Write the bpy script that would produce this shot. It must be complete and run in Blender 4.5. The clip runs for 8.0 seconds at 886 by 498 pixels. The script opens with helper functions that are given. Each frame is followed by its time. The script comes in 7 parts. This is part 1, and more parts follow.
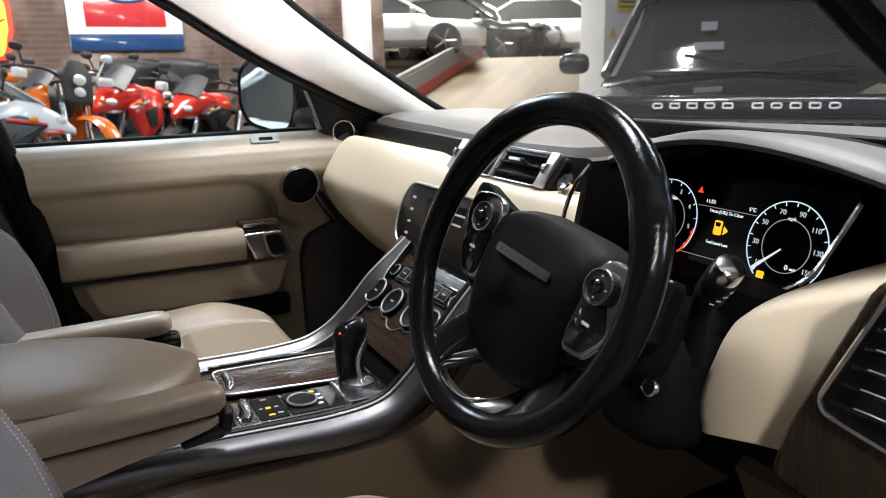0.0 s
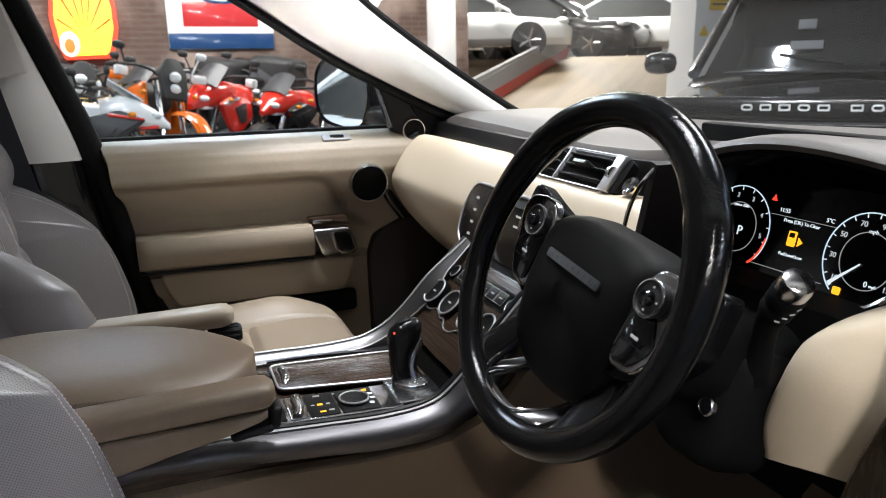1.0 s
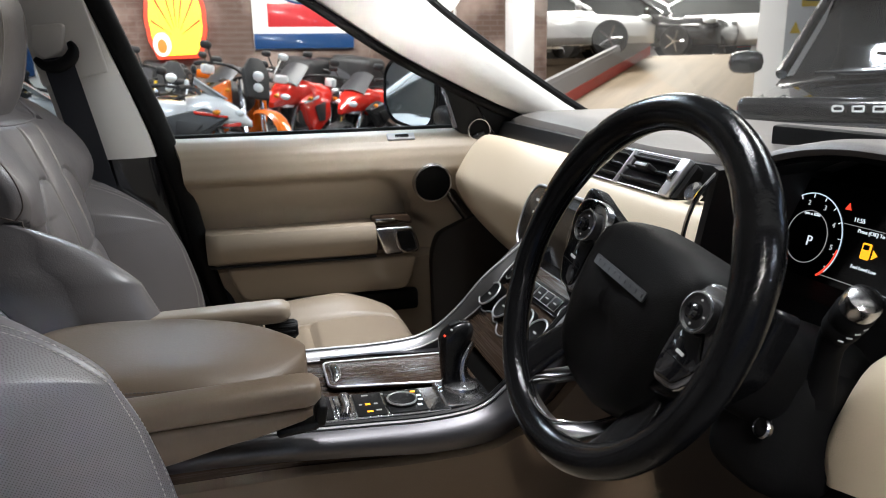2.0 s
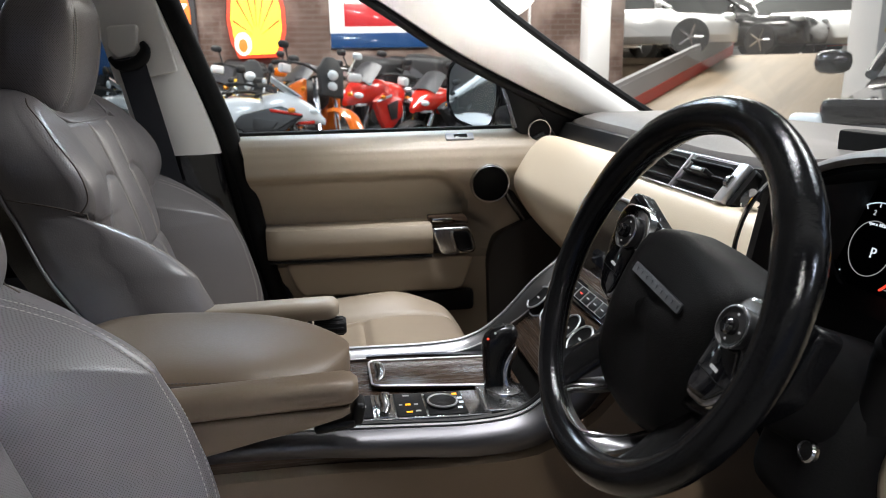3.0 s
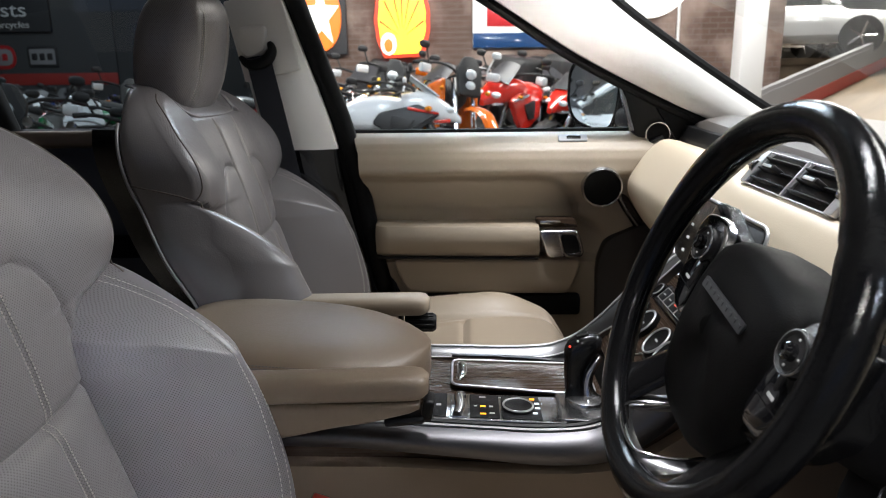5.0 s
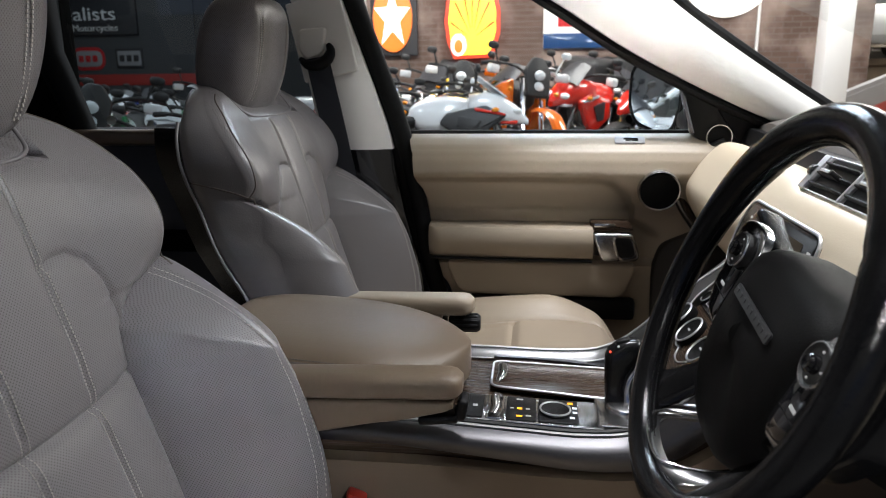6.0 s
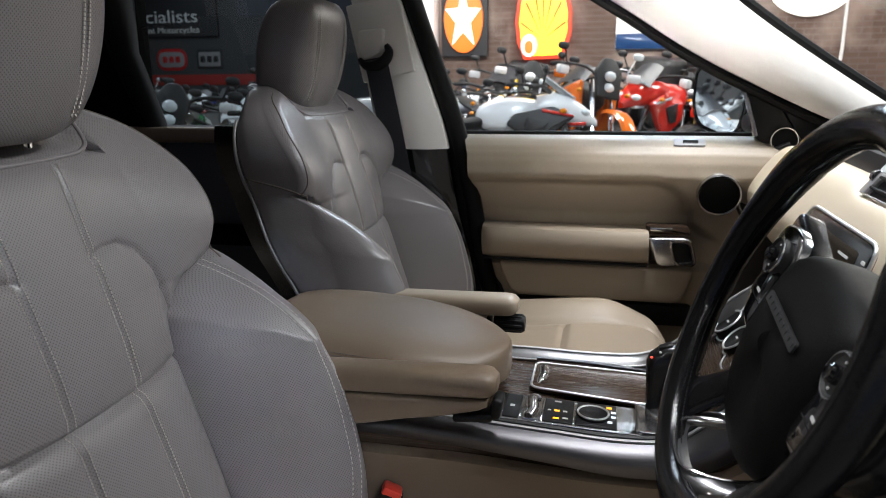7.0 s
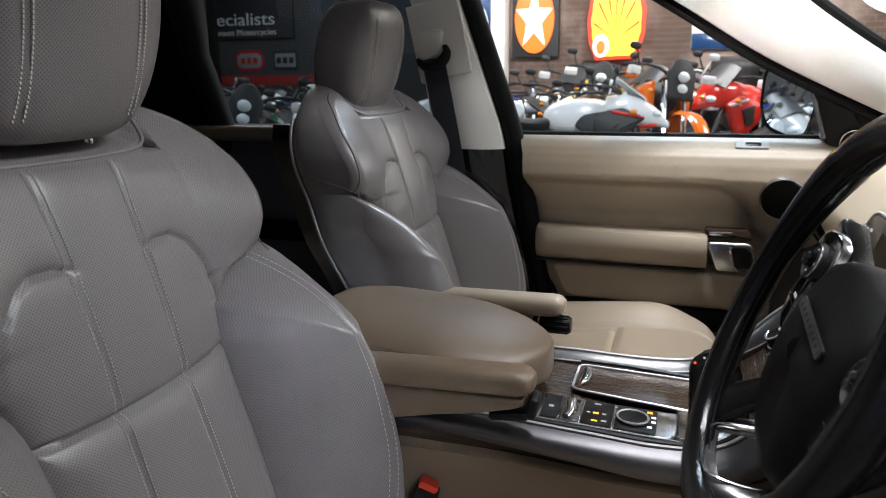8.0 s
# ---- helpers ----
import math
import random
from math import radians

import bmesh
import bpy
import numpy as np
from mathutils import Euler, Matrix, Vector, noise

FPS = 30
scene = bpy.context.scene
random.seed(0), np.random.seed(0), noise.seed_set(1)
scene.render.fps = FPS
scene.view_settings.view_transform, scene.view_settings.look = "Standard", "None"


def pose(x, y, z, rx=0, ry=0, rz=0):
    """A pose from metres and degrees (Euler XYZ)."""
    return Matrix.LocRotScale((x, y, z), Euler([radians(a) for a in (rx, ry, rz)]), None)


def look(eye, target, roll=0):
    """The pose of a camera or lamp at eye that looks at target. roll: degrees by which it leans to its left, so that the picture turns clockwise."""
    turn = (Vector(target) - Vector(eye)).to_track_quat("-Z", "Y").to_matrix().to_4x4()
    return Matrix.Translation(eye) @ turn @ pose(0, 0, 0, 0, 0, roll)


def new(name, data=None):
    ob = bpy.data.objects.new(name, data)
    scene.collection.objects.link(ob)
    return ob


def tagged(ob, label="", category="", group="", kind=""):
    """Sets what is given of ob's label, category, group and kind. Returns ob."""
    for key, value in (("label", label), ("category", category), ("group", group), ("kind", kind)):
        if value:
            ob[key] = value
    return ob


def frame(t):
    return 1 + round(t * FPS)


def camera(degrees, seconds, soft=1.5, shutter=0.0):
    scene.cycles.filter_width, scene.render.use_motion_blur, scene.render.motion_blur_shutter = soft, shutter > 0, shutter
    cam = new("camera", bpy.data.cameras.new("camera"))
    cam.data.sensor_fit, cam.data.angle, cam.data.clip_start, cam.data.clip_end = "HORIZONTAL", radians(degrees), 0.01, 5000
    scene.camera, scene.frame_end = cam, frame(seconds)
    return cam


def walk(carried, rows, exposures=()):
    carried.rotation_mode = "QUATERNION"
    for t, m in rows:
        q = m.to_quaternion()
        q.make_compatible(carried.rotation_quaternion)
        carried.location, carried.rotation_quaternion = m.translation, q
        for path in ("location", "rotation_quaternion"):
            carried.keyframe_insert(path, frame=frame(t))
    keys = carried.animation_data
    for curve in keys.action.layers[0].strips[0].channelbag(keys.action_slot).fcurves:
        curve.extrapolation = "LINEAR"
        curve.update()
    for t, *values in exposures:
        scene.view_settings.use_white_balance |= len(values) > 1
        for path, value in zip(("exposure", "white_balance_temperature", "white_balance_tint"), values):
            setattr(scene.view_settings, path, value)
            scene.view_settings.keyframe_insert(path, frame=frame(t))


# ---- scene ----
# World: x forward along the car, y to its left, z up; the car's centre line is y = 0.
cam = camera(63.1, 8.0, soft=0.8)
cam.data.dof.use_dof = True
cam.data.dof.focus_distance = 0.80
cam.data.dof.aperture_fstop = 12.0
PATH = [
    (0, (-0.173, -0.893, 1.352), (0.728, 0.825, 0.863), -1.3),
    (0.5, (-0.156, -0.891, 1.352), (0.642, 0.876, 0.864), -1.2),
    (1, (-0.14, -0.89, 1.351), (0.561, 0.919, 0.864), -1.1),
    (1.5, (-0.125, -0.888, 1.351), (0.477, 0.956, 0.866), -1.1),
    (3, (-0.076, -0.886, 1.352), (0.238, 1.029, 0.868), -1.0),
    (3.5, (-0.06, -0.886, 1.351), (0.159, 1.043, 0.871), -0.8),
    (4, (-0.044, -0.886, 1.352), (0.082, 1.052, 0.871), -0.7),
    (4.5, (-0.028, -0.886, 1.351), (0.006, 1.055, 0.871), -0.7),
    (6, (0.022, -0.887, 1.351), (-0.223, 1.04, 0.876), -0.7),
    (6.5, (0.039, -0.888, 1.35), (-0.299, 1.026, 0.878), -0.7),
    (7, (0.055, -0.888, 1.35), (-0.374, 1.008, 0.879), -0.6),
    (7.5, (0.072, -0.888, 1.349), (-0.448, 0.985, 0.88), -0.6),
    (8, (0.088, -0.889, 1.349), (-0.522, 0.957, 0.882), -0.6),
]
walk(cam, [(t, look(eye, target, roll)) for t, eye, target, roll in PATH])

# ---- light: a showroom with rows of ceiling lamps, and lamps added for the cabin ----
world = bpy.data.worlds.new("world")
world.use_nodes = True
world.node_tree.nodes["Background"].inputs[0].default_value = (0.75, 0.85, 1.0, 1)
world.node_tree.nodes["Background"].inputs[1].default_value = 0.006
scene.world = world
scene.view_settings.exposure = 0.05


def area_lamp(place, target, sx, sy, watts, colour):
    d = bpy.data.lights.new("unseen_lamp", "AREA")
    d.shape, d.size, d.size_y, d.energy, d.color = "RECTANGLE", sx, sy, watts, colour
    ob = new("unseen_lamp", d)
    ob.matrix_world = look(place, target)
    return ob


COOL, WARM, BLUISH = (0.84, 0.92, 1.0), (1.0, 0.975, 0.94), (0.54, 0.69, 1.0)
# unseen lamps, placed and coloured to light the seats, dash and door
for lx, ly, lz, tgt, w, c in ((-3.4, -4.0, 3.2, (0.3, 0.2, 1.1), 2, WARM), (-0.1, -2.3, 4.2, (-0.2, -0.6, 0.9), 5, WARM), (4.4, -1.1, 2.9, (-0.35, 0, 1.1), 9, BLUISH), (0.3, 3.3, 3.6, (0.2, 2.6, 0), 115, (0.74, 0.87, 1.0)), (2.5, -0.1, 3.5, (0.4, -0.1, 0.9), 46, (0.84, 0.92, 1.0)), (2.3, 0.6, 3.3, (-0.3, 0.35, 1.0), 40, WARM)):
    area_lamp((lx, ly, lz), tgt, 1.2, 0.5, w, c)
for lx, ly in ((-2.5, 7.2), (0.2, 7.4), (3.0, 7.0)):
    area_lamp((lx, ly, 3.6), (lx, ly + 0.9, 1.2), 1.8, 0.6, 130, (1.0, 0.98, 0.95))
for lx, ly, w in ((6.0, 11.5, 260), (9.0, 14.0, 560), (5.0, 7.5, 110)):
    area_lamp((lx, ly, 4.6), (lx, ly, 0), 2.0, 1.0, w, (1.0, 0.965, 0.90))
# a long lamp over the windscreens
area_lamp((0.28, 0.24, 4.3), (0.28, 0.24, 1.0), 1.1, 0.3, 155, (0.95, 0.965, 1.0))
# an unseen spotlight beyond the open driver's door, added to brighten the seat bolster
spot = area_lamp((1.6, -3.2, 2.6), (-0.265, -0.180, 1.050), 0.45, 0.45, 0.36, (0.74, 0.83, 1.0))
spot.data.spread = radians(6)
# another, added ahead of the windscreen to brighten the passenger's pillar and sill
spot = area_lamp((1.8, -2.6, 2.5), (0.14, 0.62, 1.47), 0.25, 0.25, 1.0, WARM)
spot.data.spread = radians(11)
# and one added to brighten the driver's side of the dashboard
spot = area_lamp((-0.6, -2.9, 3.0), (0.38, -0.60, 1.10), 0.25, 0.25, 0.8, WARM)
spot.data.spread = radians(15)
# a small downlight over the facing car
area_lamp((4.4, 4.1, 4.6), (4.4, 4.1, 0), 0.26, 0.26, 20, COOL).data.shape = "DISK"
# a lamp added to brighten the saloon that the wing mirror reflects
area_lamp((-4.6, 3.2, 3.6), (-5.0, 3.0, 0), 1.6, 0.6, 150, COOL)
# daylight from an unseen window, added to light the driver's side
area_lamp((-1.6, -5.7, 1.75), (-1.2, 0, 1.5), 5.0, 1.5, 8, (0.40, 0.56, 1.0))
# unseen lamps over the rear rows and their wall
area_lamp((-4.5, 6.5, 3.6), (-4.5, 6.5, 0), 1.6, 0.6, 45, COOL)
area_lamp((-6.2, 9.0, 3.4), (-6.2, 9.0, 0), 1.4, 0.6, 50, COOL)
area_lamp((-7.0, 10.6, 3.6), (-7.4, 12.0, 1.9), 1.6, 0.6, 22, COOL)

# ---- materials ----


def material(name, colour, rough=0.5, metal=0.0, second=None, scale=8.0, mix=0.25, fine=120.0, bump=0.1, coat=0.0, stretch=(1, 1, 1), rough_vary=0.1, emit=None, spec=0.5):
    """A principled material with a coarse and a fine variation of colour, roughness and relief."""
    m = bpy.data.materials.new(name)
    m.use_nodes = True
    nt = m.node_tree
    b = nt.nodes["Principled BSDF"]
    second = second or tuple(c * 0.75 for c in colour)
    tc, mp = nt.nodes.new("ShaderNodeTexCoord"), nt.nodes.new("ShaderNodeMapping")
    mp.inputs["Scale"].default_value = stretch
    nt.links.new(tc.outputs["Object"], mp.inputs["Vector"])
    n1, n2 = nt.nodes.new("ShaderNodeTexNoise"), nt.nodes.new("ShaderNodeTexNoise")
    for n, s in ((n1, scale), (n2, fine)):
        n.inputs["Scale"].default_value, n.inputs["Detail"].default_value = s, 5
        nt.links.new(mp.outputs["Vector"], n.inputs["Vector"])
    mx = nt.nodes.new("ShaderNodeMix")
    mx.data_type = "RGBA"
    mx.inputs["A"].default_value, mx.inputs["B"].default_value = (*colour, 1), (*second, 1)
    ad = nt.nodes.new("ShaderNodeMath")
    ad.operation = "MULTIPLY_ADD"
    ad.inputs[1].default_value, ad.inputs[2].default_value = mix * 2, 0
    nt.links.new(n1.outputs["Fac"], ad.inputs[0])
    nt.links.new(ad.outputs[0], mx.inputs["Factor"])
    nt.links.new(mx.outputs["Result"], b.inputs["Base Color"])
    rr = nt.nodes.new("ShaderNodeMapRange")
    rr.inputs["To Min"].default_value, rr.inputs["To Max"].default_value = max(0.02, rough - rough_vary), min(1, rough + rough_vary)
    nt.links.new(n2.outputs["Fac"], rr.inputs["Value"])
    nt.links.new(rr.outputs["Result"], b.inputs["Roughness"])
    b.inputs["Metallic"].default_value = metal
    b.inputs["Coat Weight"].default_value = coat
    b.inputs["Specular IOR Level"].default_value = spec
    if bump:
        bp = nt.nodes.new("ShaderNodeBump")
        bp.inputs["Strength"].default_value, bp.inputs["Distance"].default_value = bump, 0.002
        nt.links.new(n2.outputs["Fac"], bp.inputs["Height"])
        nt.links.new(bp.outputs["Normal"], b.inputs["Normal"])
    if emit:
        b.inputs["Emission Color"].default_value, b.inputs["Emission Strength"].default_value = (*emit[:3], 1), emit[3]
    return m


def leather(name, colour, second, rough=0.42, perforated=False):
    """Grained leather: pores, soft creases and, where asked, rows of punched holes."""
    m = material(name, colour, rough, second=second, scale=5, mix=0.3, fine=420, bump=0.12, rough_vary=0.07)
    nt = m.node_tree
    b = nt.nodes["Principled BSDF"]
    tc = nt.nodes.new("ShaderNodeTexCoord")
    v = nt.nodes.new("ShaderNodeTexVoronoi")
    v.inputs["Scale"].default_value = 700
    nt.links.new(tc.outputs["Object"], v.inputs["Vector"])
    old = b.inputs["Normal"].links[0].from_node
    bp = nt.nodes.new("ShaderNodeBump")
    bp.inputs["Strength"].default_value, bp.inputs["Distance"].default_value = 0.10, 0.0005
    nt.links.new(v.outputs["Distance"], bp.inputs["Height"])
    nt.links.new(old.outputs["Normal"], bp.inputs["Normal"])
    nt.links.new(bp.outputs["Normal"], b.inputs["Normal"])
    if perforated:
        ro = nt.nodes.new("ShaderNodeMapping")
        ro.inputs["Rotation"].default_value = (0, 0, radians(45))
        nt.links.new(tc.outputs["UV"], ro.inputs["Vector"])
        h = nt.nodes.new("ShaderNodeTexVoronoi")
        h.voronoi_dimensions = "2D"
        h.inputs["Scale"].default_value, h.inputs["Randomness"].default_value = 390, 0
        nt.links.new(ro.outputs["Vector"], h.inputs["Vector"])
        r = nt.nodes.new("ShaderNodeMapRange")
        r.inputs["From Min"].default_value, r.inputs["From Max"].default_value = 0.20, 0.30
        nt.links.new(h.outputs["Distance"], r.inputs["Value"])
        mx = nt.nodes.new("ShaderNodeMix")
        mx.data_type = "RGBA"
        src = b.inputs["Base Color"].links[0].from_socket
        mx.inputs["A"].default_value = (0.090, 0.080, 0.074, 1)
        nt.links.new(r.outputs["Result"], mx.inputs["Factor"])
        nt.links.new(src, mx.inputs["B"])
        nt.links.new(mx.outputs["Result"], b.inputs["Base Color"])
        b2 = nt.nodes.new("ShaderNodeBump")
        b2.inputs["Strength"].default_value, b2.inputs["Distance"].default_value = 0.16, 0.0010
        nt.links.new(r.outputs["Result"], b2.inputs["Height"])
        nt.links.new(bp.outputs["Normal"], b2.inputs["Normal"])
        nt.links.new(b2.outputs["Normal"], b.inputs["Normal"])
    return m


def wood(name, dark, light, stretch=(0.12, 7, 7)):
    m = material(name, dark, 0.27, second=light, scale=26, mix=0.50, fine=90, bump=0.02, coat=0.0, stretch=stretch, rough_vary=0.05, spec=0.16)
    return m


def brickwork(name, a, b_, mortar, w=0.215, h=0.065):
    m = material(name, a, 0.9, second=b_, scale=2.4, mix=0.5, fine=40, bump=0.5)
    nt = m.node_tree
    b = nt.nodes["Principled BSDF"]
    tc = nt.nodes.new("ShaderNodeTexCoord")
    sp, co = nt.nodes.new("ShaderNodeSeparateXYZ"), nt.nodes.new("ShaderNodeCombineXYZ")
    nt.links.new(tc.outputs["Object"], sp.inputs[0])
    nt.links.new(sp.outputs["X"], co.inputs["X"])
    nt.links.new(sp.outputs["Z"], co.inputs["Y"])
    br = nt.nodes.new("ShaderNodeTexBrick")
    br.inputs["Scale"].default_value = 1.0
    br.inputs["Brick Width"].default_value, br.inputs["Row Height"].default_value, br.inputs["Mortar Size"].default_value = w + 0.01, h + 0.01, 0.01
    br.inputs["Mortar"].default_value = (*mortar, 1)
    nt.links.new(co.outputs[0], br.inputs["Vector"])
    src = b.inputs["Base Color"].links[0].from_socket
    nt.links.new(src, br.inputs["Color1"])
    br.inputs["Color2"].default_value = (*[c * 0.55 for c in b_], 1)
    # pale blotches: weathering, with the glow of lamps put into the colour too
    worn, fade, mx = nt.nodes.new("ShaderNodeTexNoise"), nt.nodes.new("ShaderNodeMapRange"), nt.nodes.new("ShaderNodeMix")
    worn.inputs["Scale"].default_value, worn.inputs["Detail"].default_value = 1.1, 8
    nt.links.new(tc.outputs["Object"], worn.inputs["Vector"])
    fade.inputs["From Min"].default_value, fade.inputs["From Max"].default_value, fade.inputs["To Max"].default_value = 0.47, 0.68, 0.85
    nt.links.new(worn.outputs["Fac"], fade.inputs["Value"])
    mx.data_type = "RGBA"
    mx.inputs["B"].default_value = (0.40, 0.31, 0.27, 1)
    nt.links.new(fade.outputs["Result"], mx.inputs["Factor"])
    nt.links.new(br.outputs["Color"], mx.inputs["A"])
    nt.links.new(mx.outputs["Result"], b.inputs["Base Color"])
    return m


def clear_glass(name, tint=(0.95, 0.97, 0.97), base=0.035):
    m = bpy.data.materials.new(name)
    m.use_nodes = True
    nt = m.node_tree
    nt.nodes.clear()
    out, mx = nt.nodes.new("ShaderNodeOutputMaterial"), nt.nodes.new("ShaderNodeMixShader")
    tr, gl, fr = nt.nodes.new("ShaderNodeBsdfTransparent"), nt.nodes.new("ShaderNodeBsdfGlossy"), nt.nodes.new("ShaderNodeLayerWeight")
    tr.inputs[0].default_value = (*tint, 1)
    gl.inputs["Roughness"].default_value = 0.02
    fr.inputs["Blend"].default_value = 0.5
    pw, sc = nt.nodes.new("ShaderNodeMath"), nt.nodes.new("ShaderNodeMath")
    pw.operation, sc.operation = "POWER", "MULTIPLY_ADD"
    pw.inputs[1].default_value, sc.inputs[1].default_value, sc.inputs[2].default_value = 5.0, 0.5, base
    nt.links.new(fr.outputs["Facing"], pw.inputs[0])
    nt.links.new(pw.outputs[0], sc.inputs[0])
    nt.links.new(sc.outputs[0], mx.inputs[0])
    nt.links.new(tr.outputs[0], mx.inputs[1])
    nt.links.new(gl.outputs[0], mx.inputs[2])
    nt.links.new(mx.outputs[0], out.inputs[0])
    return m


def glow(name, colour, strength):
    return material(name, tuple(c * 0.3 for c in colour), 0.5, bump=0, emit=(*colour, strength))


# M_SEAT and M_SEATS are darkened and cooled, the backrests' shade put into the colour
M_SEAT = leather("shaded_seat_leather", (0.191, 0.176, 0.176), (0.162, 0.149, 0.149), 0.31, perforated=True)
M_SEATP = leather("plain_leather", (0.355, 0.287, 0.215), (0.305, 0.248, 0.187), 0.40)
M_SEATS = leather("plain_shaded_leather", (0.191, 0.176, 0.176), (0.162, 0.149, 0.149), 0.31)
M_GREYP = material("grey_plastic", (0.30, 0.30, 0.31), 0.5, bump=0)
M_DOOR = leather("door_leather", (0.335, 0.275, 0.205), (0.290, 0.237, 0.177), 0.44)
# darker than the cushion leather: part of the cabin's shade is in this tone
M_ARM = leather("shaded_armrest_leather", (0.146, 0.104, 0.069), (0.126, 0.090, 0.059), 0.44)
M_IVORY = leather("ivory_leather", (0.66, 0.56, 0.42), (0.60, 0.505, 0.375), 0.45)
M_DASH = leather("espresso_leather", (0.120, 0.107, 0.097), (0.099, 0.088, 0.080), 0.48)
M_BLACKL = leather("black_leather", (0.007, 0.007, 0.0075), (0.004, 0.004, 0.0045), 0.19)
M_THREAD = material("thread", (0.50, 0.46, 0.42), 0.8, fine=900)
M_DTHREAD = material("dark_thread", (0.12, 0.10, 0.085), 0.8, fine=900)
M_BLACK = material("black_plastic", (0.006, 0.006, 0.0065), 0.45, fine=600, bump=0.1, spec=0.2)
# M_BLACK made blacker and duller: the shade round the column is in the colour
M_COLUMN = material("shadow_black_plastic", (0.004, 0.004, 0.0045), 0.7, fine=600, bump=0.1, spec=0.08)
M_RIM = material("polished_black_leather", (0.005, 0.005, 0.0055), 0.15, scale=9, fine=420, bump=0.16, rough_vary=0.07, spec=0.22)
M_PAD = material("soft_black_plastic", (0.005, 0.0048, 0.0048), 0.52, fine=900, bump=0.2, spec=0.08)
M_PIANO = material("gloss_black", (0.006, 0.006, 0.007), 0.08, bump=0, coat=0.5, rough_vary=0.03)
M_GRIP = material("polished_black", (0.006, 0.006, 0.0065), 0.24, bump=0, rough_vary=0.05, spec=0.35)
M_CHROME = material("chrome", (0.75, 0.75, 0.76), 0.10, 1.0, bump=0, rough_vary=0.04)
M_ALU = material("brushed_aluminium", (0.118, 0.114, 0.120), 0.42, 1.0, scale=20, fine=260, bump=0.0, stretch=(1, 12, 12), rough_vary=0.05)
M_SATIN = material("satin_silver", (0.55, 0.55, 0.56), 0.22, 1.0, bump=0.0, fine=300, rough_vary=0.04)
M_DARKSATIN = material("dark_satin_metal", (0.20, 0.20, 0.205), 0.30, 1.0, bump=0.0, fine=300, rough_vary=0.05)
M_WOODV = wood("dark_upright_veneer", (0.008, 0.005, 0.0035), (0.045, 0.030, 0.020), (9, 3, 0.5))
M_WOOD = wood("dark_veneer", (0.010, 0.0060, 0.0040), (0.068, 0.043, 0.029))
M_WOODP = wood("cross_grained_veneer", (0.010, 0.006, 0.004), (0.050, 0.032, 0.021), (7, 0.12, 7))
M_TRIM = material("pale_trim", (0.78, 0.755, 0.71), 0.75, fine=700, bump=0.2)
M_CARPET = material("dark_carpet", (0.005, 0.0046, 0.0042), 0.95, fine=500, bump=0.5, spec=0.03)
M_FOOTSHADE = leather("footwell_shade_brown", (0.015, 0.0112, 0.0085), (0.0115, 0.0085, 0.0065), 0.6)
M_RUBBER = material("black_rubber", (0.006, 0.006, 0.006), 0.7, spec=0.15, fine=300)
M_WEBBING = material("belt_webbing", (0.022, 0.024, 0.032), 0.7, fine=900, bump=0.5, stretch=(6, 6, 1))
M_RED = material("red_plastic", (0.60, 0.035, 0.015), 0.4)
M_GLASS = clear_glass("window_glass")
M_WINDSCREEN = clear_glass("windscreen_glass", base=0.045)
M_DARKGLASS = material("dark_glass", (0.01, 0.012, 0.014), 0.05, bump=0, coat=0.5)
M_SMOKED = material("smoked_screen", (0.03, 0.03, 0.035), 0.4, bump=0)
M_LETTER = material("bright_lettering", (0.85, 0.85, 0.84), 0.45, bump=0)
M_MIRROR = material("mirror_glass", (0.85, 0.9, 0.92), 0.02, 1.0, bump=0, rough_vary=0.0)
M_MESH = material("speaker_mesh", (0.006, 0.006, 0.006), 0.7, fine=1500, bump=0.4, spec=0.1)
M_SCREEN = material("display_black", (0.004, 0.004, 0.005), 0.12, bump=0)
G_RING, G_WHITE, G_RED, G_AMBER = glow("lit_ring", (0.70, 0.86, 1.0), 0.75), glow("lit_white", (0.8, 0.88, 0.95), 0.9), glow("lit_red", (1.0, 0.06, 0.03), 1.3), glow("lit_amber", (1.0, 0.42, 0.02), 1.5)
G_GREY = glow("lit_grey", (0.55, 0.55, 0.55), 0.45)

# ---- mesh tools ----
ORIGIN = {}


def thing(name, place, label, category, group="", kind=""):
    e = new(name)
    e.location = place
    e.empty_display_size = 0.05
    ORIGIN[e.name] = Vector(place)
    return tagged(e, label, category, group, kind)


def finish(name, bm, mat, smooth=38):
    bmesh.ops.recalc_face_normals(bm, faces=bm.faces)
    lim = radians(smooth)
    for e in bm.edges:
        if len(e.link_faces) == 2 and e.calc_face_angle(0) > lim:
            e.smooth = False
    for f in bm.faces:
        f.smooth = True
    me = bpy.data.meshes.new(name)
    bm.to_mesh(me)
    bm.free()
    me.materials.append(mat)
    return me


def part(name, bm, mat, parent, label="", smooth=38, kind=""):
    """Link a bmesh, built in world metres, as one mesh under a thing or under one of its parts."""
    o = ORIGIN[parent.name]
    bmesh.ops.translate(bm, verts=bm.verts, vec=-o)
    ob = new(name, finish(name, bm, mat, smooth))
    ob.parent = parent
    ORIGIN[ob.name] = o
    return tagged(ob, label, kind=kind)


def solid(name, bm, mat, label, category, group="", kind="", smooth=38):
    """A thing of one mesh, with its origin at its base."""
    zs = min(v.co.z for v in bm.verts)
    c = sum((v.co for v in bm.verts), Vector()) / len(bm.verts)
    o = Vector((c.x, c.y, zs))
    bmesh.ops.translate(bm, verts=bm.verts, vec=-o)
    ob = new(name, finish(name, bm, mat, smooth))
    ob.location = o
    ORIGIN[ob.name] = o
    return tagged(ob, label, category, group, kind)


def BM():
    return bmesh.new()


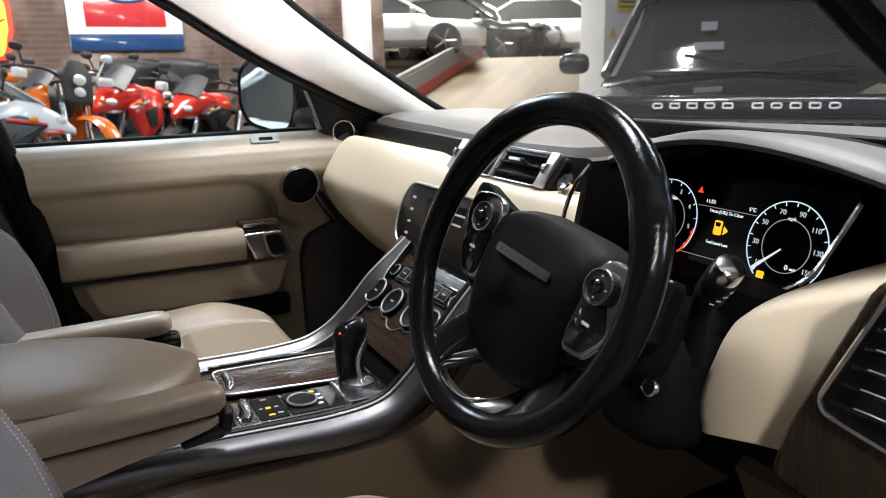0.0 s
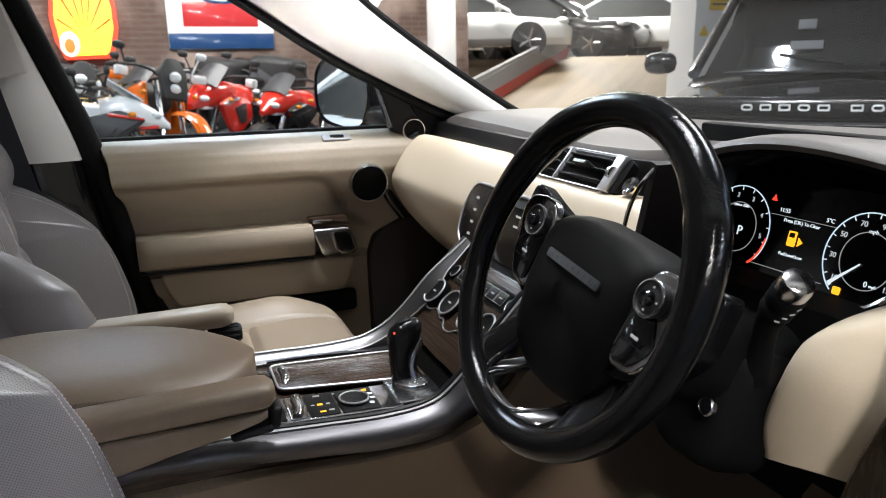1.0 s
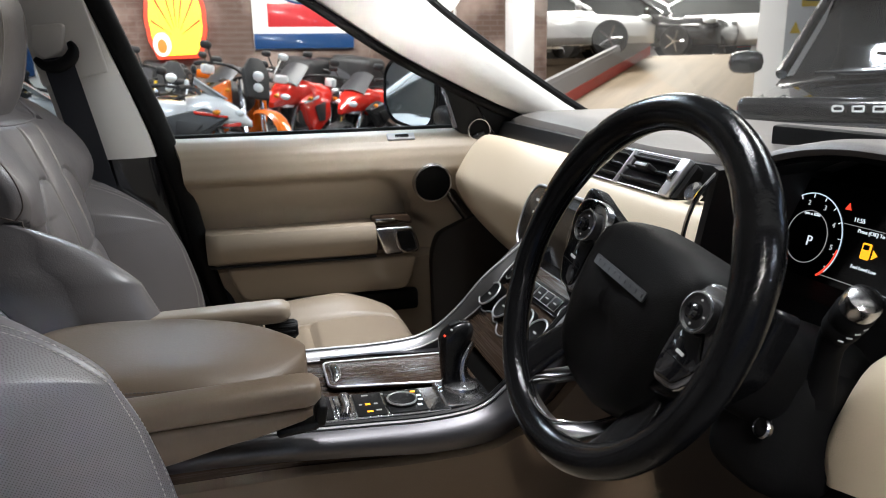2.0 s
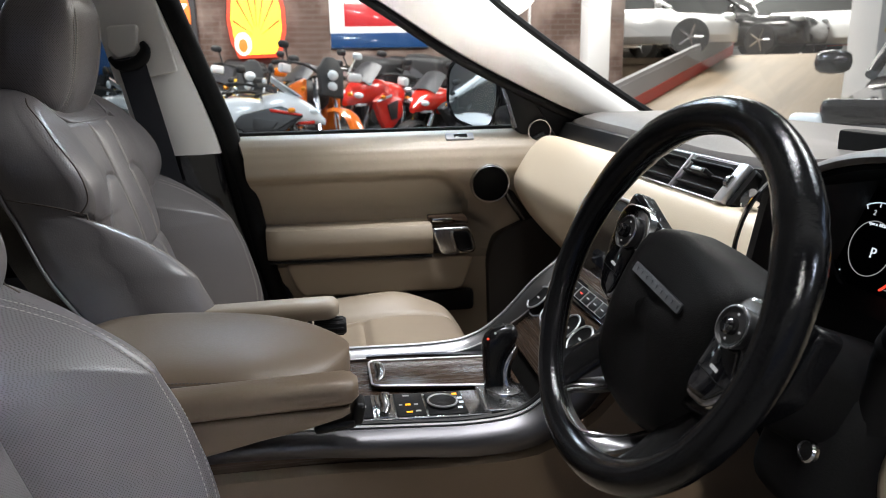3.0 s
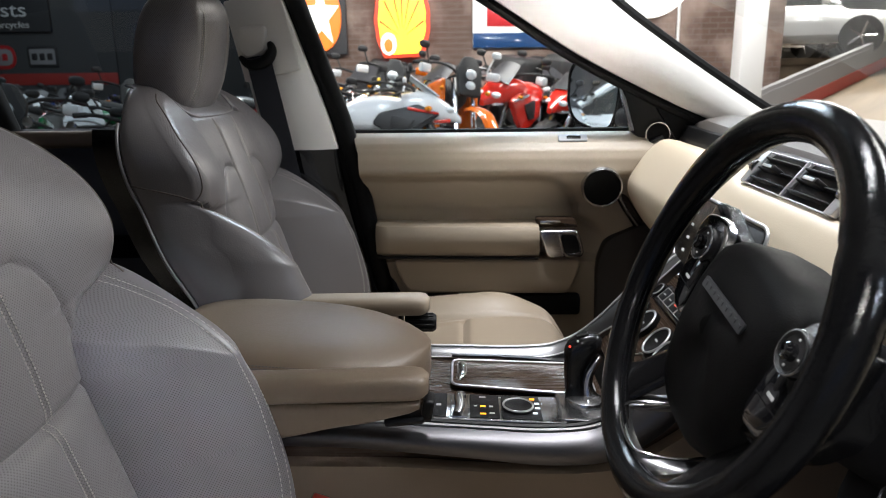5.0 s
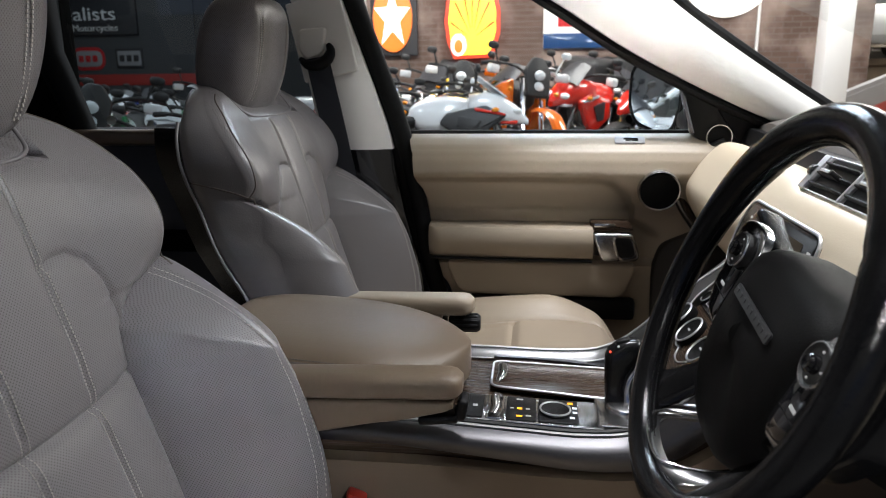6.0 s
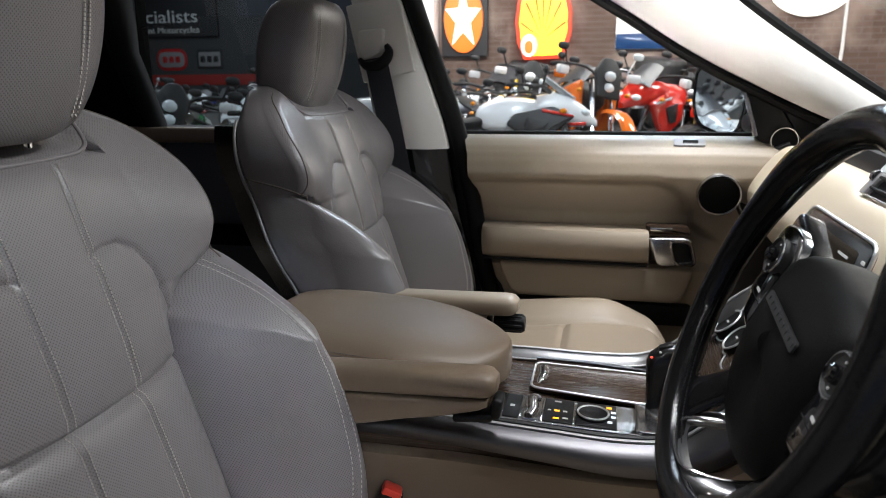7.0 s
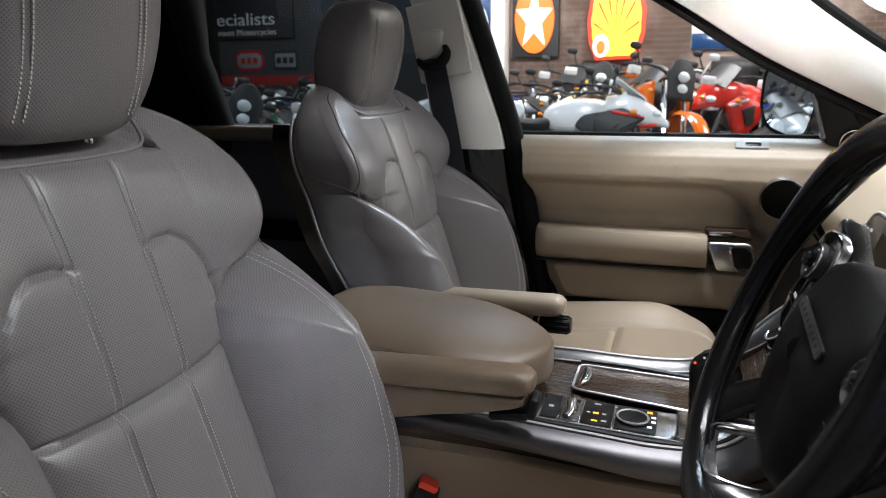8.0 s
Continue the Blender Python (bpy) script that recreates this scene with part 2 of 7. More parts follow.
def spline(pts, n):
    """n points on a smooth curve through pts."""
    p = [Vector(a) for a in pts]
    out = []
    for i in range(n):
        s = i / (n - 1) * (len(p) - 1)
        k = min(int(s), len(p) - 2)
        f = s - k
        a, b, c, d = p[max(k - 1, 0)], p[k], p[k + 1], p[min(k + 2, len(p) - 1)]
        out.append(0.5 * ((2 * b) + (c - a) * f + (2 * a - 5 * b + 4 * c - d) * f * f + (3 * b - a - 3 * c + d) * f ** 3))
    return out


def curve(rows, x):
    """A smooth value at x through rows of (x, value)."""
    rows = sorted(rows)
    if x <= rows[0][0]:
        return rows[0][1]
    for (a, p), (b, q) in zip(rows, rows[1:]):
        if x <= b:
            f = (x - a) / (b - a)
            f = f * f * (3 - 2 * f) * 0.5 + f * 0.5
            return p + (q - p) * f
    return rows[-1][1]


def smooth_rows(rows):
    """A smooth function through rows of (x, value)."""
    pts = [(p.x, p.y) for p in spline([(a, v, 0) for a, v in sorted(rows)], 160)]

    def f(x):
        if x <= pts[0][0]:
            return pts[0][1]
        for (a, p), (c, q) in zip(pts, pts[1:]):
            if x <= c:
                return p + (q - p) * (x - a) / max(1e-9, c - a)
        return pts[-1][1]
    return f


def step(a, b, x):
    f = min(1, max(0, (x - a) / (b - a)))
    return f * f * (3 - 2 * f)


def loft(bm, rings, closed=True, cap=True):
    vs = [[bm.verts.new(p) for p in r] for r in rings]
    n = len(vs[0])
    for a, b in zip(vs, vs[1:]):
        for i in range(n if closed else n - 1):
            j = (i + 1) % n
            bm.faces.new((a[i], a[j], b[j], b[i]))
    if cap and closed:
        bm.faces.new(vs[0][::-1])
        bm.faces.new(vs[-1])
    return bm


def tube(bm, pts, r, n=10, closed=False, flat=1.0):
    pts = [Vector(p) for p in pts]
    m = len(pts)
    rad = r if isinstance(r, (list, tuple)) else [r] * m
    up = None
    rings = []
    for i, p in enumerate(pts):
        t = (pts[(i + 1) % m] - pts[i - 1]) if closed else (pts[min(i + 1, m - 1)] - pts[max(i - 1, 0)])
        t.normalize()
        if up is None:
            up = t.orthogonal().normalized()
        up = (up - t * up.dot(t)).normalized()
        s = t.cross(up)
        rings.append([p + (up * math.cos(a) * flat + s * math.sin(a)) * rad[i] for a in (2 * math.pi * k / n for k in range(n))])
    if closed:
        rings.append(rings[0])
        loft(bm, rings, True, False)
        bmesh.ops.remove_doubles(bm, verts=bm.verts, dist=1e-6)
    else:
        loft(bm, rings)
    return bm


def rbox(bm, c, s, r=0.005, seg=2, m=None):
    ret = bmesh.ops.create_cube(bm, size=1, matrix=Matrix.Translation(c) @ Matrix.Diagonal((*s, 1)))
    if r:
        ed = list({e for v in ret["verts"] for e in v.link_edges})
        out = bmesh.ops.bevel(bm, geom=ed, offset=min(r, min(s) * 0.49), segments=seg, affect="EDGES", profile=0.5)
        vs = list({v for f in out["faces"] for v in f.verts} | {v for v in ret["verts"] if v.is_valid})
    else:
        vs = ret["verts"]
    if m is not None:
        bmesh.ops.transform(bm, matrix=m, verts=list({v for v in vs if v.is_valid}))
    return bm


def lathe(bm, prof, n=24, m=Matrix()):
    """Turn (radius, height) points about the local z axis."""
    rings = [[m @ Vector((max(r, 1e-5) * math.cos(a), max(r, 1e-5) * math.sin(a), h)) for a in (2 * math.pi * k / n for k in range(n))] for r, h in prof]
    return loft(bm, rings)


def slab(bm, poly, depth, m=Matrix(), r=0.0, seg=2):
    """A prism of a flat outline, from z = 0 to depth, its far rim rounded."""
    k = 1 + (seg if r else 0)
    c = sum((Vector((*p, 0)) for p in poly), Vector()) / len(poly)
    rings = [[m @ Vector((*p, 0)) for p in poly]]
    if r:
        pts = [Vector(p) for p in poly]
        nrm = []
        area = sum(a.x * b.y - b.x * a.y for a, b in zip(pts, pts[1:] + pts[:1]))
        for i, p in enumerate(pts):
            e = (pts[(i + 1) % len(pts)] - pts[i - 1]).normalized()
            nrm.append(Vector((e.y, -e.x)) * (1 if area > 0 else -1))
        for j in range(seg + 1):
            a = math.pi / 2 * j / seg
            rings.append([m @ Vector((*(p - q * r * (1 - math.cos(a))), depth - r * (1 - math.sin(a)))) for p, q in zip(pts, nrm)])
    else:
        rings.append([m @ Vector((*p, depth)) for p in poly])
    return loft(bm, rings)


def outline(w, h, r, n=5, skew=0.0):
    """A rounded rectangle about the origin; skew leans it."""
    out = []
    for cx, cy, a0 in ((w / 2 - r, h / 2 - r, 0), (-w / 2 + r, h / 2 - r, 90), (-w / 2 + r, -h / 2 + r, 180), (w / 2 - r, -h / 2 + r, 270)):
        for k in range(n + 1):
            a = radians(a0 + 90 * k / n)
            y = cy + r * math.sin(a)
            out.append((cx + r * math.cos(a) + skew * y, y))
    return out


def round_poly(pts, r, n=4):
    """A polygon with its corners rounded."""
    out = []
    p = [Vector(a) for a in pts]
    for i, b in enumerate(p):
        a, c = p[i - 1], p[(i + 1) % len(p)]
        u, v = (a - b), (c - b)
        d = min(r, u.length * 0.45, v.length * 0.45)
        s, e = b + u.normalized() * d, b + v.normalized() * d
        for k in range(n + 1):
            f = k / n
            q = s * (1 - f) ** 2 + b * 2 * f * (1 - f) + e * f * f
            out.append((q.x, q.y))
    return out


def frame_at(o, xa, ya):
    """A matrix at o with the local x and y axes given."""
    x = Vector(xa).normalized()
    z = x.cross(Vector(ya)).normalized()
    y = z.cross(x)
    m = Matrix((x, y, z)).transposed().to_4x4()
    m.translation = o
    return m


def sheet(bm, fn, us, vs, thick=0.0):
    """A surface fn(u, v), with a back at a given thickness along -normal where asked."""
    g = [[bm.verts.new(fn(u, v)) for v in vs] for u in us]
    for a, b in zip(g, g[1:]):
        for i in range(len(vs) - 1):
            bm.faces.new((a[i], b[i], b[i + 1], a[i + 1]))
    if thick:
        bmesh.ops.recalc_face_normals(bm, faces=bm.faces)
        bmesh.ops.solidify(bm, geom=list(bm.faces), thickness=thick)
    return bm


def unroll(bm, rows, n):
    """A UV map in metres for a loft of rows of n points: along each ring, and from ring to ring."""
    bm.verts.index_update()
    bm.verts.ensure_lookup_table()
    co = [v.co.copy() for v in bm.verts]
    mid = n // 2
    us, v_at, run = [], [], 0.0
    for i in range(rows):
        row = co[i * n:(i + 1) * n]
        along = [0.0]
        for p, q in zip(row, row[1:]):
            along.append(along[-1] + (q - p).length)
        us.append([a - along[mid] for a in along])
        if i:
            run += (row[mid] - co[(i - 1) * n + mid]).length
        v_at.append(run)
    lay = bm.loops.layers.uv.new("unrolled")
    for f in bm.faces:
        for lp in f.loops:
            k = lp.vert.index
            lp[lay].uv = (us[k // n][k % n], v_at[k // n])


def lin(a, b, n):
    return [a + (b - a) * i / (n - 1) for i in range(n)]


def words(name, text, size, m, mat, parent, label="", depth=0.0004, align="CENTER"):
    """Lettering in the built-in font, as a mesh."""
    cu = bpy.data.curves.new(name, "FONT")
    cu.body, cu.size, cu.align_x, cu.align_y, cu.extrude = text, size, align, "CENTER", depth
    tmp = bpy.data.objects.new(name, cu)
    me = bpy.data.meshes.new_from_object(tmp)
    bpy.data.objects.remove(tmp)
    b = BM()
    b.from_mesh(me)
    bpy.data.meshes.remove(me)
    bmesh.ops.transform(b, matrix=m, verts=b.verts)
    return part(name, b, mat, parent, label)

# ---- the showroom: floor, walls, ceiling ----


def box_structure(name, lo, hi, mat, label="", r=0.0):
    b = BM()
    rbox(b, [(a + c) / 2 for a, c in zip(lo, hi)], [c - a for a, c in zip(lo, hi)], r)
    return solid(name, b, mat, label, "structure", kind="structure")


M_FLOOR = material("sealed_concrete", (0.30, 0.285, 0.26), 0.35, second=(0.20, 0.19, 0.175), scale=0.7, mix=0.5, fine=30, bump=0.1)
M_BRICK = brickwork("old_brick", (0.050, 0.028, 0.022), (0.17, 0.105, 0.082), (0.12, 0.09, 0.076))
M_RENDER = material("painted_render", (0.62, 0.58, 0.52), 0.85, second=(0.45, 0.40, 0.34), scale=0.9, mix=0.5, fine=25)
M_WHITE = material("white_paint", (0.80, 0.80, 0.79), 0.5, second=(0.68, 0.68, 0.67), scale=2, mix=0.3)
M_GREYWALL = material("grey_paint", (0.30, 0.30, 0.31), 0.8, second=(0.22, 0.22, 0.23), scale=0.8, mix=0.4)
# M_GREYWALL darkened: the rear hall's dim light is put into the paint
M_REARWALL = material("darkened_grey_paint", (0.055, 0.058, 0.062), 0.85, second=(0.040, 0.042, 0.046), scale=0.8, mix=0.4)
M_CEIL = material("dark_ceiling", (0.10, 0.10, 0.105), 0.9, scale=1)
M_DECK = material("worn_ramp_concrete", (0.27, 0.21, 0.14), 0.7, second=(0.11, 0.082, 0.058), scale=1.6, mix=0.55, fine=20, stretch=(1.6, 0.14, 1), bump=0.3)
M_RAMP = material("worn_ramp_boards", (0.30, 0.235, 0.155), 0.7, second=(0.10, 0.075, 0.052), scale=1.0, mix=0.55, fine=14, bump=0.3)
ramp_map = next(n for n in M_RAMP.node_tree.nodes if n.type == "MAPPING")
ramp_map.vector_type = "TEXTURE"
ramp_map.inputs["Rotation"].default_value, ramp_map.inputs["Scale"].default_value = (0, 0, radians(44.4)), (7.0, 0.45, 1)
M_REDPAINT = material("red_paint", (0.40, 0.03, 0.025), 0.45, second=(0.25, 0.03, 0.025), scale=3, mix=0.4)
M_YELLOW = material("yellow_paint", (0.75, 0.50, 0.03), 0.5, scale=4)
M_DARKPANEL = material("dark_panel", (0.02, 0.02, 0.024), 0.6)

box_structure("floor", (-12, -6.2, -0.2), (16, 20, 0), M_FLOOR, "grey sealed concrete showroom floor")
box_structure("ceiling", (-12, -6.2, 5.2), (16, 20, 5.4), M_CEIL, "dark painted showroom ceiling")
box_structure("wall_north", (-2.35, 9.6, 0), (4.4, 9.9, 5.2), M_BRICK, "reddish brown old brick wall behind motorcycles")
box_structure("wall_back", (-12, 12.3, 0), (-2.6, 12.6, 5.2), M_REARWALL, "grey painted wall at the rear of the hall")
box_structure("wall_far", (-2.6, 19.4, 0), (16, 19.7, 5.2), M_WHITE, "white painted far wall above the car deck")
box_structure("wall_west", (-12.2, -6.2, 0), (-12, 20, 5.2), M_GREYWALL, "grey painted side wall")
box_structure("wall_east", (15.8, -6.2, 0), (16, 20, 5.2), M_WHITE, "white painted side wall")
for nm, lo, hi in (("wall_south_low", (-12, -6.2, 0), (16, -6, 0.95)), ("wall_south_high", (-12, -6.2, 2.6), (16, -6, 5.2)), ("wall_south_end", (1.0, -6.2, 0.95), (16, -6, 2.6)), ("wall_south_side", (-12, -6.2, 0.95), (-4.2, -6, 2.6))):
    box_structure(nm, lo, hi, M_RENDER, "pale rendered wall round the added window")
# frame of the added window, out of view on the driver's side
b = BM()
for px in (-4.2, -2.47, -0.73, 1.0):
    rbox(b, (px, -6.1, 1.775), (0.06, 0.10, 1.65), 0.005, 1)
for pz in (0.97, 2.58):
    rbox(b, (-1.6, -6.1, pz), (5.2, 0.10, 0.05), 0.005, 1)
solid("window_1", b, M_DARKPANEL, "dark framed window added out of view", "window", kind="structure")
box_structure("pillar_corner", (-2.62, 9.3, 0), (-2.35, 9.9, 5.2), M_WHITE, "white painted corner pillar beside the brick wall", 0.01)
box_structure("pillar_steel", (3.22, 7.9, 0), (3.50, 8.2, 5.2), M_WHITE, "white painted steel column beside the ramp", 0.01)
box_structure("pillar_warning", (5.05, 5.3, 0), (5.75, 5.7, 5.2), M_WHITE, "white painted pillar with warning signs", 0.01)

# the ramp up to the raised deck
b = BM()
RAMP = frame_at((1.62, 6.10, 0.0), (0.70, -0.714, 0), (0.714, 0.70, 0))
slab(b, [(0, 0), (9.3, 1.52), (9.3, 0.0)], 5.0, RAMP @ Matrix(((0, 0, 1, -0.3), (1, 0, 0, 0), (0, 1, 0, 0), (0, 0, 0, 1))))
solid("ramp", b, M_RAMP, "worn concrete vehicle ramp rising to the deck", "ramp", kind="structure", smooth=20)
b = BM()
rbox(b, (9.0, 16.0, 1.44), (13.6, 6.8, 0.12), 0.01)
rbox(b, (9.0, 12.75, 0.69), (13.6, 0.15, 1.38), 0.01)
solid("deck", b, M_DECK, "raised concrete deck carrying parked cars", "deck", kind="structure")
rail = thing("ramp_barrier", RAMP @ Vector((-0.35, 2.6, 0.42)), "dark sloping ramp side barrier with a red stripe", "barrier")
for nm, z0, z1, off, mt in (("panel", 0.20, 0.46, 0.0, M_GREYWALL), ("stripe", 0.02, 0.20, 0.012, M_REDPAINT), ("capping", 0.46, 0.52, -0.01, M_GREYWALL)):
    b = BM()
    slab(b, [(2.6, 0.425 + z0), (9.3, 1.52 + z0), (9.3, 1.52 + z1), (2.6, 0.425 + z1)], 0.08, RAMP @ Matrix(((0, 0, 1, -0.36 + off), (1, 0, 0, 0), (0, 1, 0, 0), (0, 0, 0, 1))))
    part(nm, b, mt, rail, smooth=20)

# ---- the car's shell ----
car = thing("car_body", (0, 0, 0.3), "off-road car body with pale roof lining and pillars", "car")
M_BODY = material("car_paint", (0.02, 0.02, 0.022), 0.15, coat=1.0, bump=0)
b = BM()
rbox(b, (-0.35, 0, 0.56), (3.0, 1.66, 0.06), 0.02)
part("floor_pan", b, M_CARPET, car, "black carpet floor")
b = BM()
sheet(b, lambda u, v: (u, v, 1.74 - 0.10 * (v / 0.62) ** 4 - 0.05 * max(0, (u + 0.1)) - 0.06 * step(-1.4, -2.1, u)), lin(-2.1, -0.02, 16), lin(-0.62, 0.62, 16), 0.05)
part("roof", b, M_TRIM, car, "pale woven roof lining")
b = BM()
sheet(b, lambda u, v: (u, v, 1.80 - 0.12 * (v / 0.66) ** 4 - 0.05 * max(0, (u + 0.1)) - 0.10 * step(-1.5, -2.3, u)), lin(-2.3, 0.03, 16), lin(-0.66, 0.66, 16), 0.03)
part("roof_skin", b, M_BODY, car, "glossy black roof skin")
b = BM()
sheet(b, lambda u, v: (curve([(0, 1.02), (1, 0.02)], u) + 0.05 * (1 - (v / 0.66) ** 2), v * (1 - 0.06 * u), 1.20 + 0.52 * u), lin(0, 1, 8), lin(-0.66, 0.66, 12))
ws = part("windscreen", b, M_WINDSCREEN, car, "curved clear windscreen")
ws.visible_shadow = False
b = BM()
sheet(b, lambda u, v: (u, v, 1.10 - 0.16 * step(1.1, 2.1, u) - 0.05 * abs(v) ** 2), lin(1.0, 2.0, 12), lin(-0.80, 0.80, 14), 0.03)
part("bonnet", b, M_BODY, car, "glossy black bonnet")
b = BM()
rbox(b, (0.95, 0, 0.80), (0.06, 1.5, 0.62), 0.02)
part("bulkhead", b, M_CARPET, car)
b = BM()
rbox(b, (0.72, 0.0, 0.62), (0.5, 1.5, 0.08), 0.03)
part("footwell", b, M_CARPET, car)


def pillar_a(side):
    """The sloping pale trim beside the windscreen, with its black seals."""
    low = [(-0.38, 1.70), (-0.14, 1.60), (0.053, 1.491), (0.228, 1.381), (0.445, 1.272), (0.56, 1.228)]
    top = [(-0.10, 1.74), (0.12, 1.63), (0.277, 1.495), (0.418, 1.392), (0.595, 1.276), (0.70, 1.215)]
    n = 26
    lo, up = spline(low, n), spline(top, n)
    rings, seal1, seal2 = [], [], []
    for p, q in zip(lo, up):
        yy = (0.655 if side > 0 else 0.607) - 0.10 * step(1.45, 1.75, p.y)
        ring = []
        for k in range(9):
            f = k / 8
            bul = 0.016 * math.sin(math.pi * f) ** 0.6 + 0.008
            r_ = p.lerp(q, f)
            ring.append(Vector((r_.x, side * (yy + 0.02 - bul), r_.y)))
        for k in (8, 0):
            r_ = p.lerp(q, k / 8)
            ring.append(Vector((r_.x, side * (yy + 0.07), r_.y)))
        rings.append(ring)
        seal1.append((p.x - 0.004, side * (yy + 0.028), p.y - 0.010))
        seal2.append((q.x + 0.010, side * (yy + 0.040), q.y + 0.008))
    b = BM()
    loft(b, rings)
    part("pillar_trim", b, M_TRIM, car, "pale fabric front pillar trim")
    for s_, r_ in ((seal1, 0.010), (seal2, 0.010)):
        b = BM()
        tube(b, s_, r_, 8)
        part("door_seal", b, M_RUBBER, car, "black rubber seal")


pillar_a(1)
pillar_a(-1)

# centre pillar on the passenger side with the belt
b = BM()
pts_f = spline([(-0.47, 1.72), (-0.395, 1.52), (-0.345, 1.38), (-0.300, 1.25), (-0.285, 1.19)], 14)
pts_r = spline([(-0.60, 1.72), (-0.50, 1.52), (-0.475, 1.38), (-0.45, 1.25), (-0.445, 1.19)], 14)
loft(b, [[Vector((p.x, 0.70, p.y)), Vector((p.x, 0.672, p.y)), Vector((p.x * 0.75 + q.x * 0.25, 0.655, p.y)), Vector((p.x * 0.2 + q.x * 0.8, 0.655, q.y)), Vector((q.x, 0.672, q.y)), Vector((q.x, 0.72, q.y))] for p, q in zip(pts_f, pts_r)])
part("pillar_trim", b, M_TRIM, car, "pale centre pillar trim")
b = BM()
pts_f = spline([(-0.288, 1.192), (-0.262, 1.05), (-0.225, 0.90), (-0.19, 0.62)], 10)
loft(b, [[Vector((p.x, 0.72, p.y)), Vector((p.x, 0.672, p.y)), Vector((p.x - 0.04, 0.660, p.y)), Vector((p.x - 0.17, 0.660, p.y)), Vector((p.x - 0.19, 0.72, p.y))] for p in pts_f])
part("pillar_base", b, M_PIANO, car, "dark lower centre pillar cover")
b = BM()
tube(b, spline([(-0.42, 0.70, 1.70), (-0.370, 0.70, 1.52), (-0.322, 0.70, 1.38), (-0.270, 0.70, 1.23), (-0.236, 0.70, 1.08), (-0.208, 0.69, 0.93), (-0.17, 0.69, 0.80), (-0.12, 0.69, 0.62)], 40), 0.020, 10)
part("door_seal", b, M_RUBBER, car, "black rubber door seal")
b = BM()
tube(b, spline([(-0.385, 0.712, 1.52), (-0.338, 0.712, 1.38), (-0.288, 0.712, 1.23), (-0.254, 0.712, 1.08), (-0.230, 0.705, 0.93)], 30), 0.020, 10)
part("body_seal", b, M_RUBBER, car, "black rubber body seal")
b = BM()
rbox(b, (0, 0, 0), (0.120, 0.010, 0.165), 0.004, 3, pose(-0.425, 0.652, 1.425, 0, -12, 0))
cov = part("belt_guide_cover", b, M_TRIM, car, "raised pale belt guide panel")
b = BM()
slab(b, round_poly([(-0.470, 1.442), (-0.412, 1.446), (-0.420, 1.395), (-0.455, 1.380), (-0.472, 1.400)], 0.010), 0.016, Matrix(((1, 0, 0, 0), (0, 0, -1, 0.648), (0, 1, 0, 0), (0, 0, 0, 1))), 0.004, 3)
part("height_slider", b, M_TRIM, cov, "pale belt height slider")
b = BM()
tube(b, spline([(-0.468, 0.630, 1.383), (-0.452, 0.626, 1.370), (-0.430, 0.626, 1.369), (-0.410, 0.628, 1.380), (-0.402, 0.632, 1.398), (-0.408, 0.634, 1.412)], 18), [0.005 + 0.008 * math.sin(math.pi * i / 17) for i in range(18)], 10)
part("belt_guide", b, M_BLACK, car, "black belt guide loop")

belt = thing("seat_belt", (-0.36, 0.64, 0.8), "dark woven seat belt hanging beside the centre pillar", "seat belt")
b = BM()
rings = []
for p in spline([(-0.432, 0.632, 1.385), (-0.405, 0.632, 1.25), (-0.372, 0.632, 1.08), (-0.335, 0.640, 0.92), (-0.30, 0.645, 0.80)], 20):
    rings.append([p + Vector(d) for d in ((-0.026, 0.001, -0.004), (0.026, -0.004, 0.004), (0.026, -0.0055, 0.004), (-0.026, -0.0005, -0.004))])
loft(b, rings)
part("webbing", b, M_WEBBING, belt)

# rear of the cabin
b = BM()
sheet(b, lambda u, v: (u, 0.70 - 0.02 * step(1.20, 1.14, v) + 0.03 * step(1.215, 1.235, v), v), lin(-1.45, -0.46, 6), [0.6, 0.9, 1.1, 1.16, 1.18, 1.20, 1.215, 1.225, 1.235], 0.03)
rear_door = thing("rear_door", (-0.95, 0.75, 0.6), "dark rear door with a beige window sill", "car door")
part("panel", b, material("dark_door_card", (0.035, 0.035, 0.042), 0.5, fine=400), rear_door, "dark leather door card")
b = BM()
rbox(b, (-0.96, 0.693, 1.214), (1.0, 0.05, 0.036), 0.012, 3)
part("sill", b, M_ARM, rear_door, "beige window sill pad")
# armrest in carpet black: the darkness of the rear cabin is in its colour
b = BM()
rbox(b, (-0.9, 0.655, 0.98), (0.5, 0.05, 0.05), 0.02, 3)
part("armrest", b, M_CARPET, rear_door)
b = BM()
rbox(b, (-0.62, 0.65, 1.0), (0.10, 0.02, 0.035), 0.008)
part("handle", b, M_SATIN, rear_door)
b = BM()
sheet(b, lambda u, v: (u, 0.735 - 0.08 * (v - 1.23), v), lin(-1.3, -0.46, 3), lin(1.23, 1.66, 4))
gl = part("window_glass", b, clear_glass("tinted_glass", (0.30, 0.33, 0.34)), rear_door, "dark tinted rear window")
gl.visible_shadow = False
b = BM()
tube(b, [(-1.13, 0.71, 1.70), (-1.105, 0.71, 1.52), (-1.09, 0.71, 1.40), (-1.03, 0.715, 1.23), (-0.99, 0.715, 1.0)], [0.07, 0.05, 0.035, 0.028, 0.05], 10)
part("window_frame", b, M_RUBBER, rear_door, "black rear window frame")
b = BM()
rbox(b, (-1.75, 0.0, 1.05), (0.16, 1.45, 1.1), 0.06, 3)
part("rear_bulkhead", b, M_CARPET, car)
b = BM()
rbox(b, (-0.16, 0, 1.672), (0.20, 0.30, 0.05), 0.015, 3)
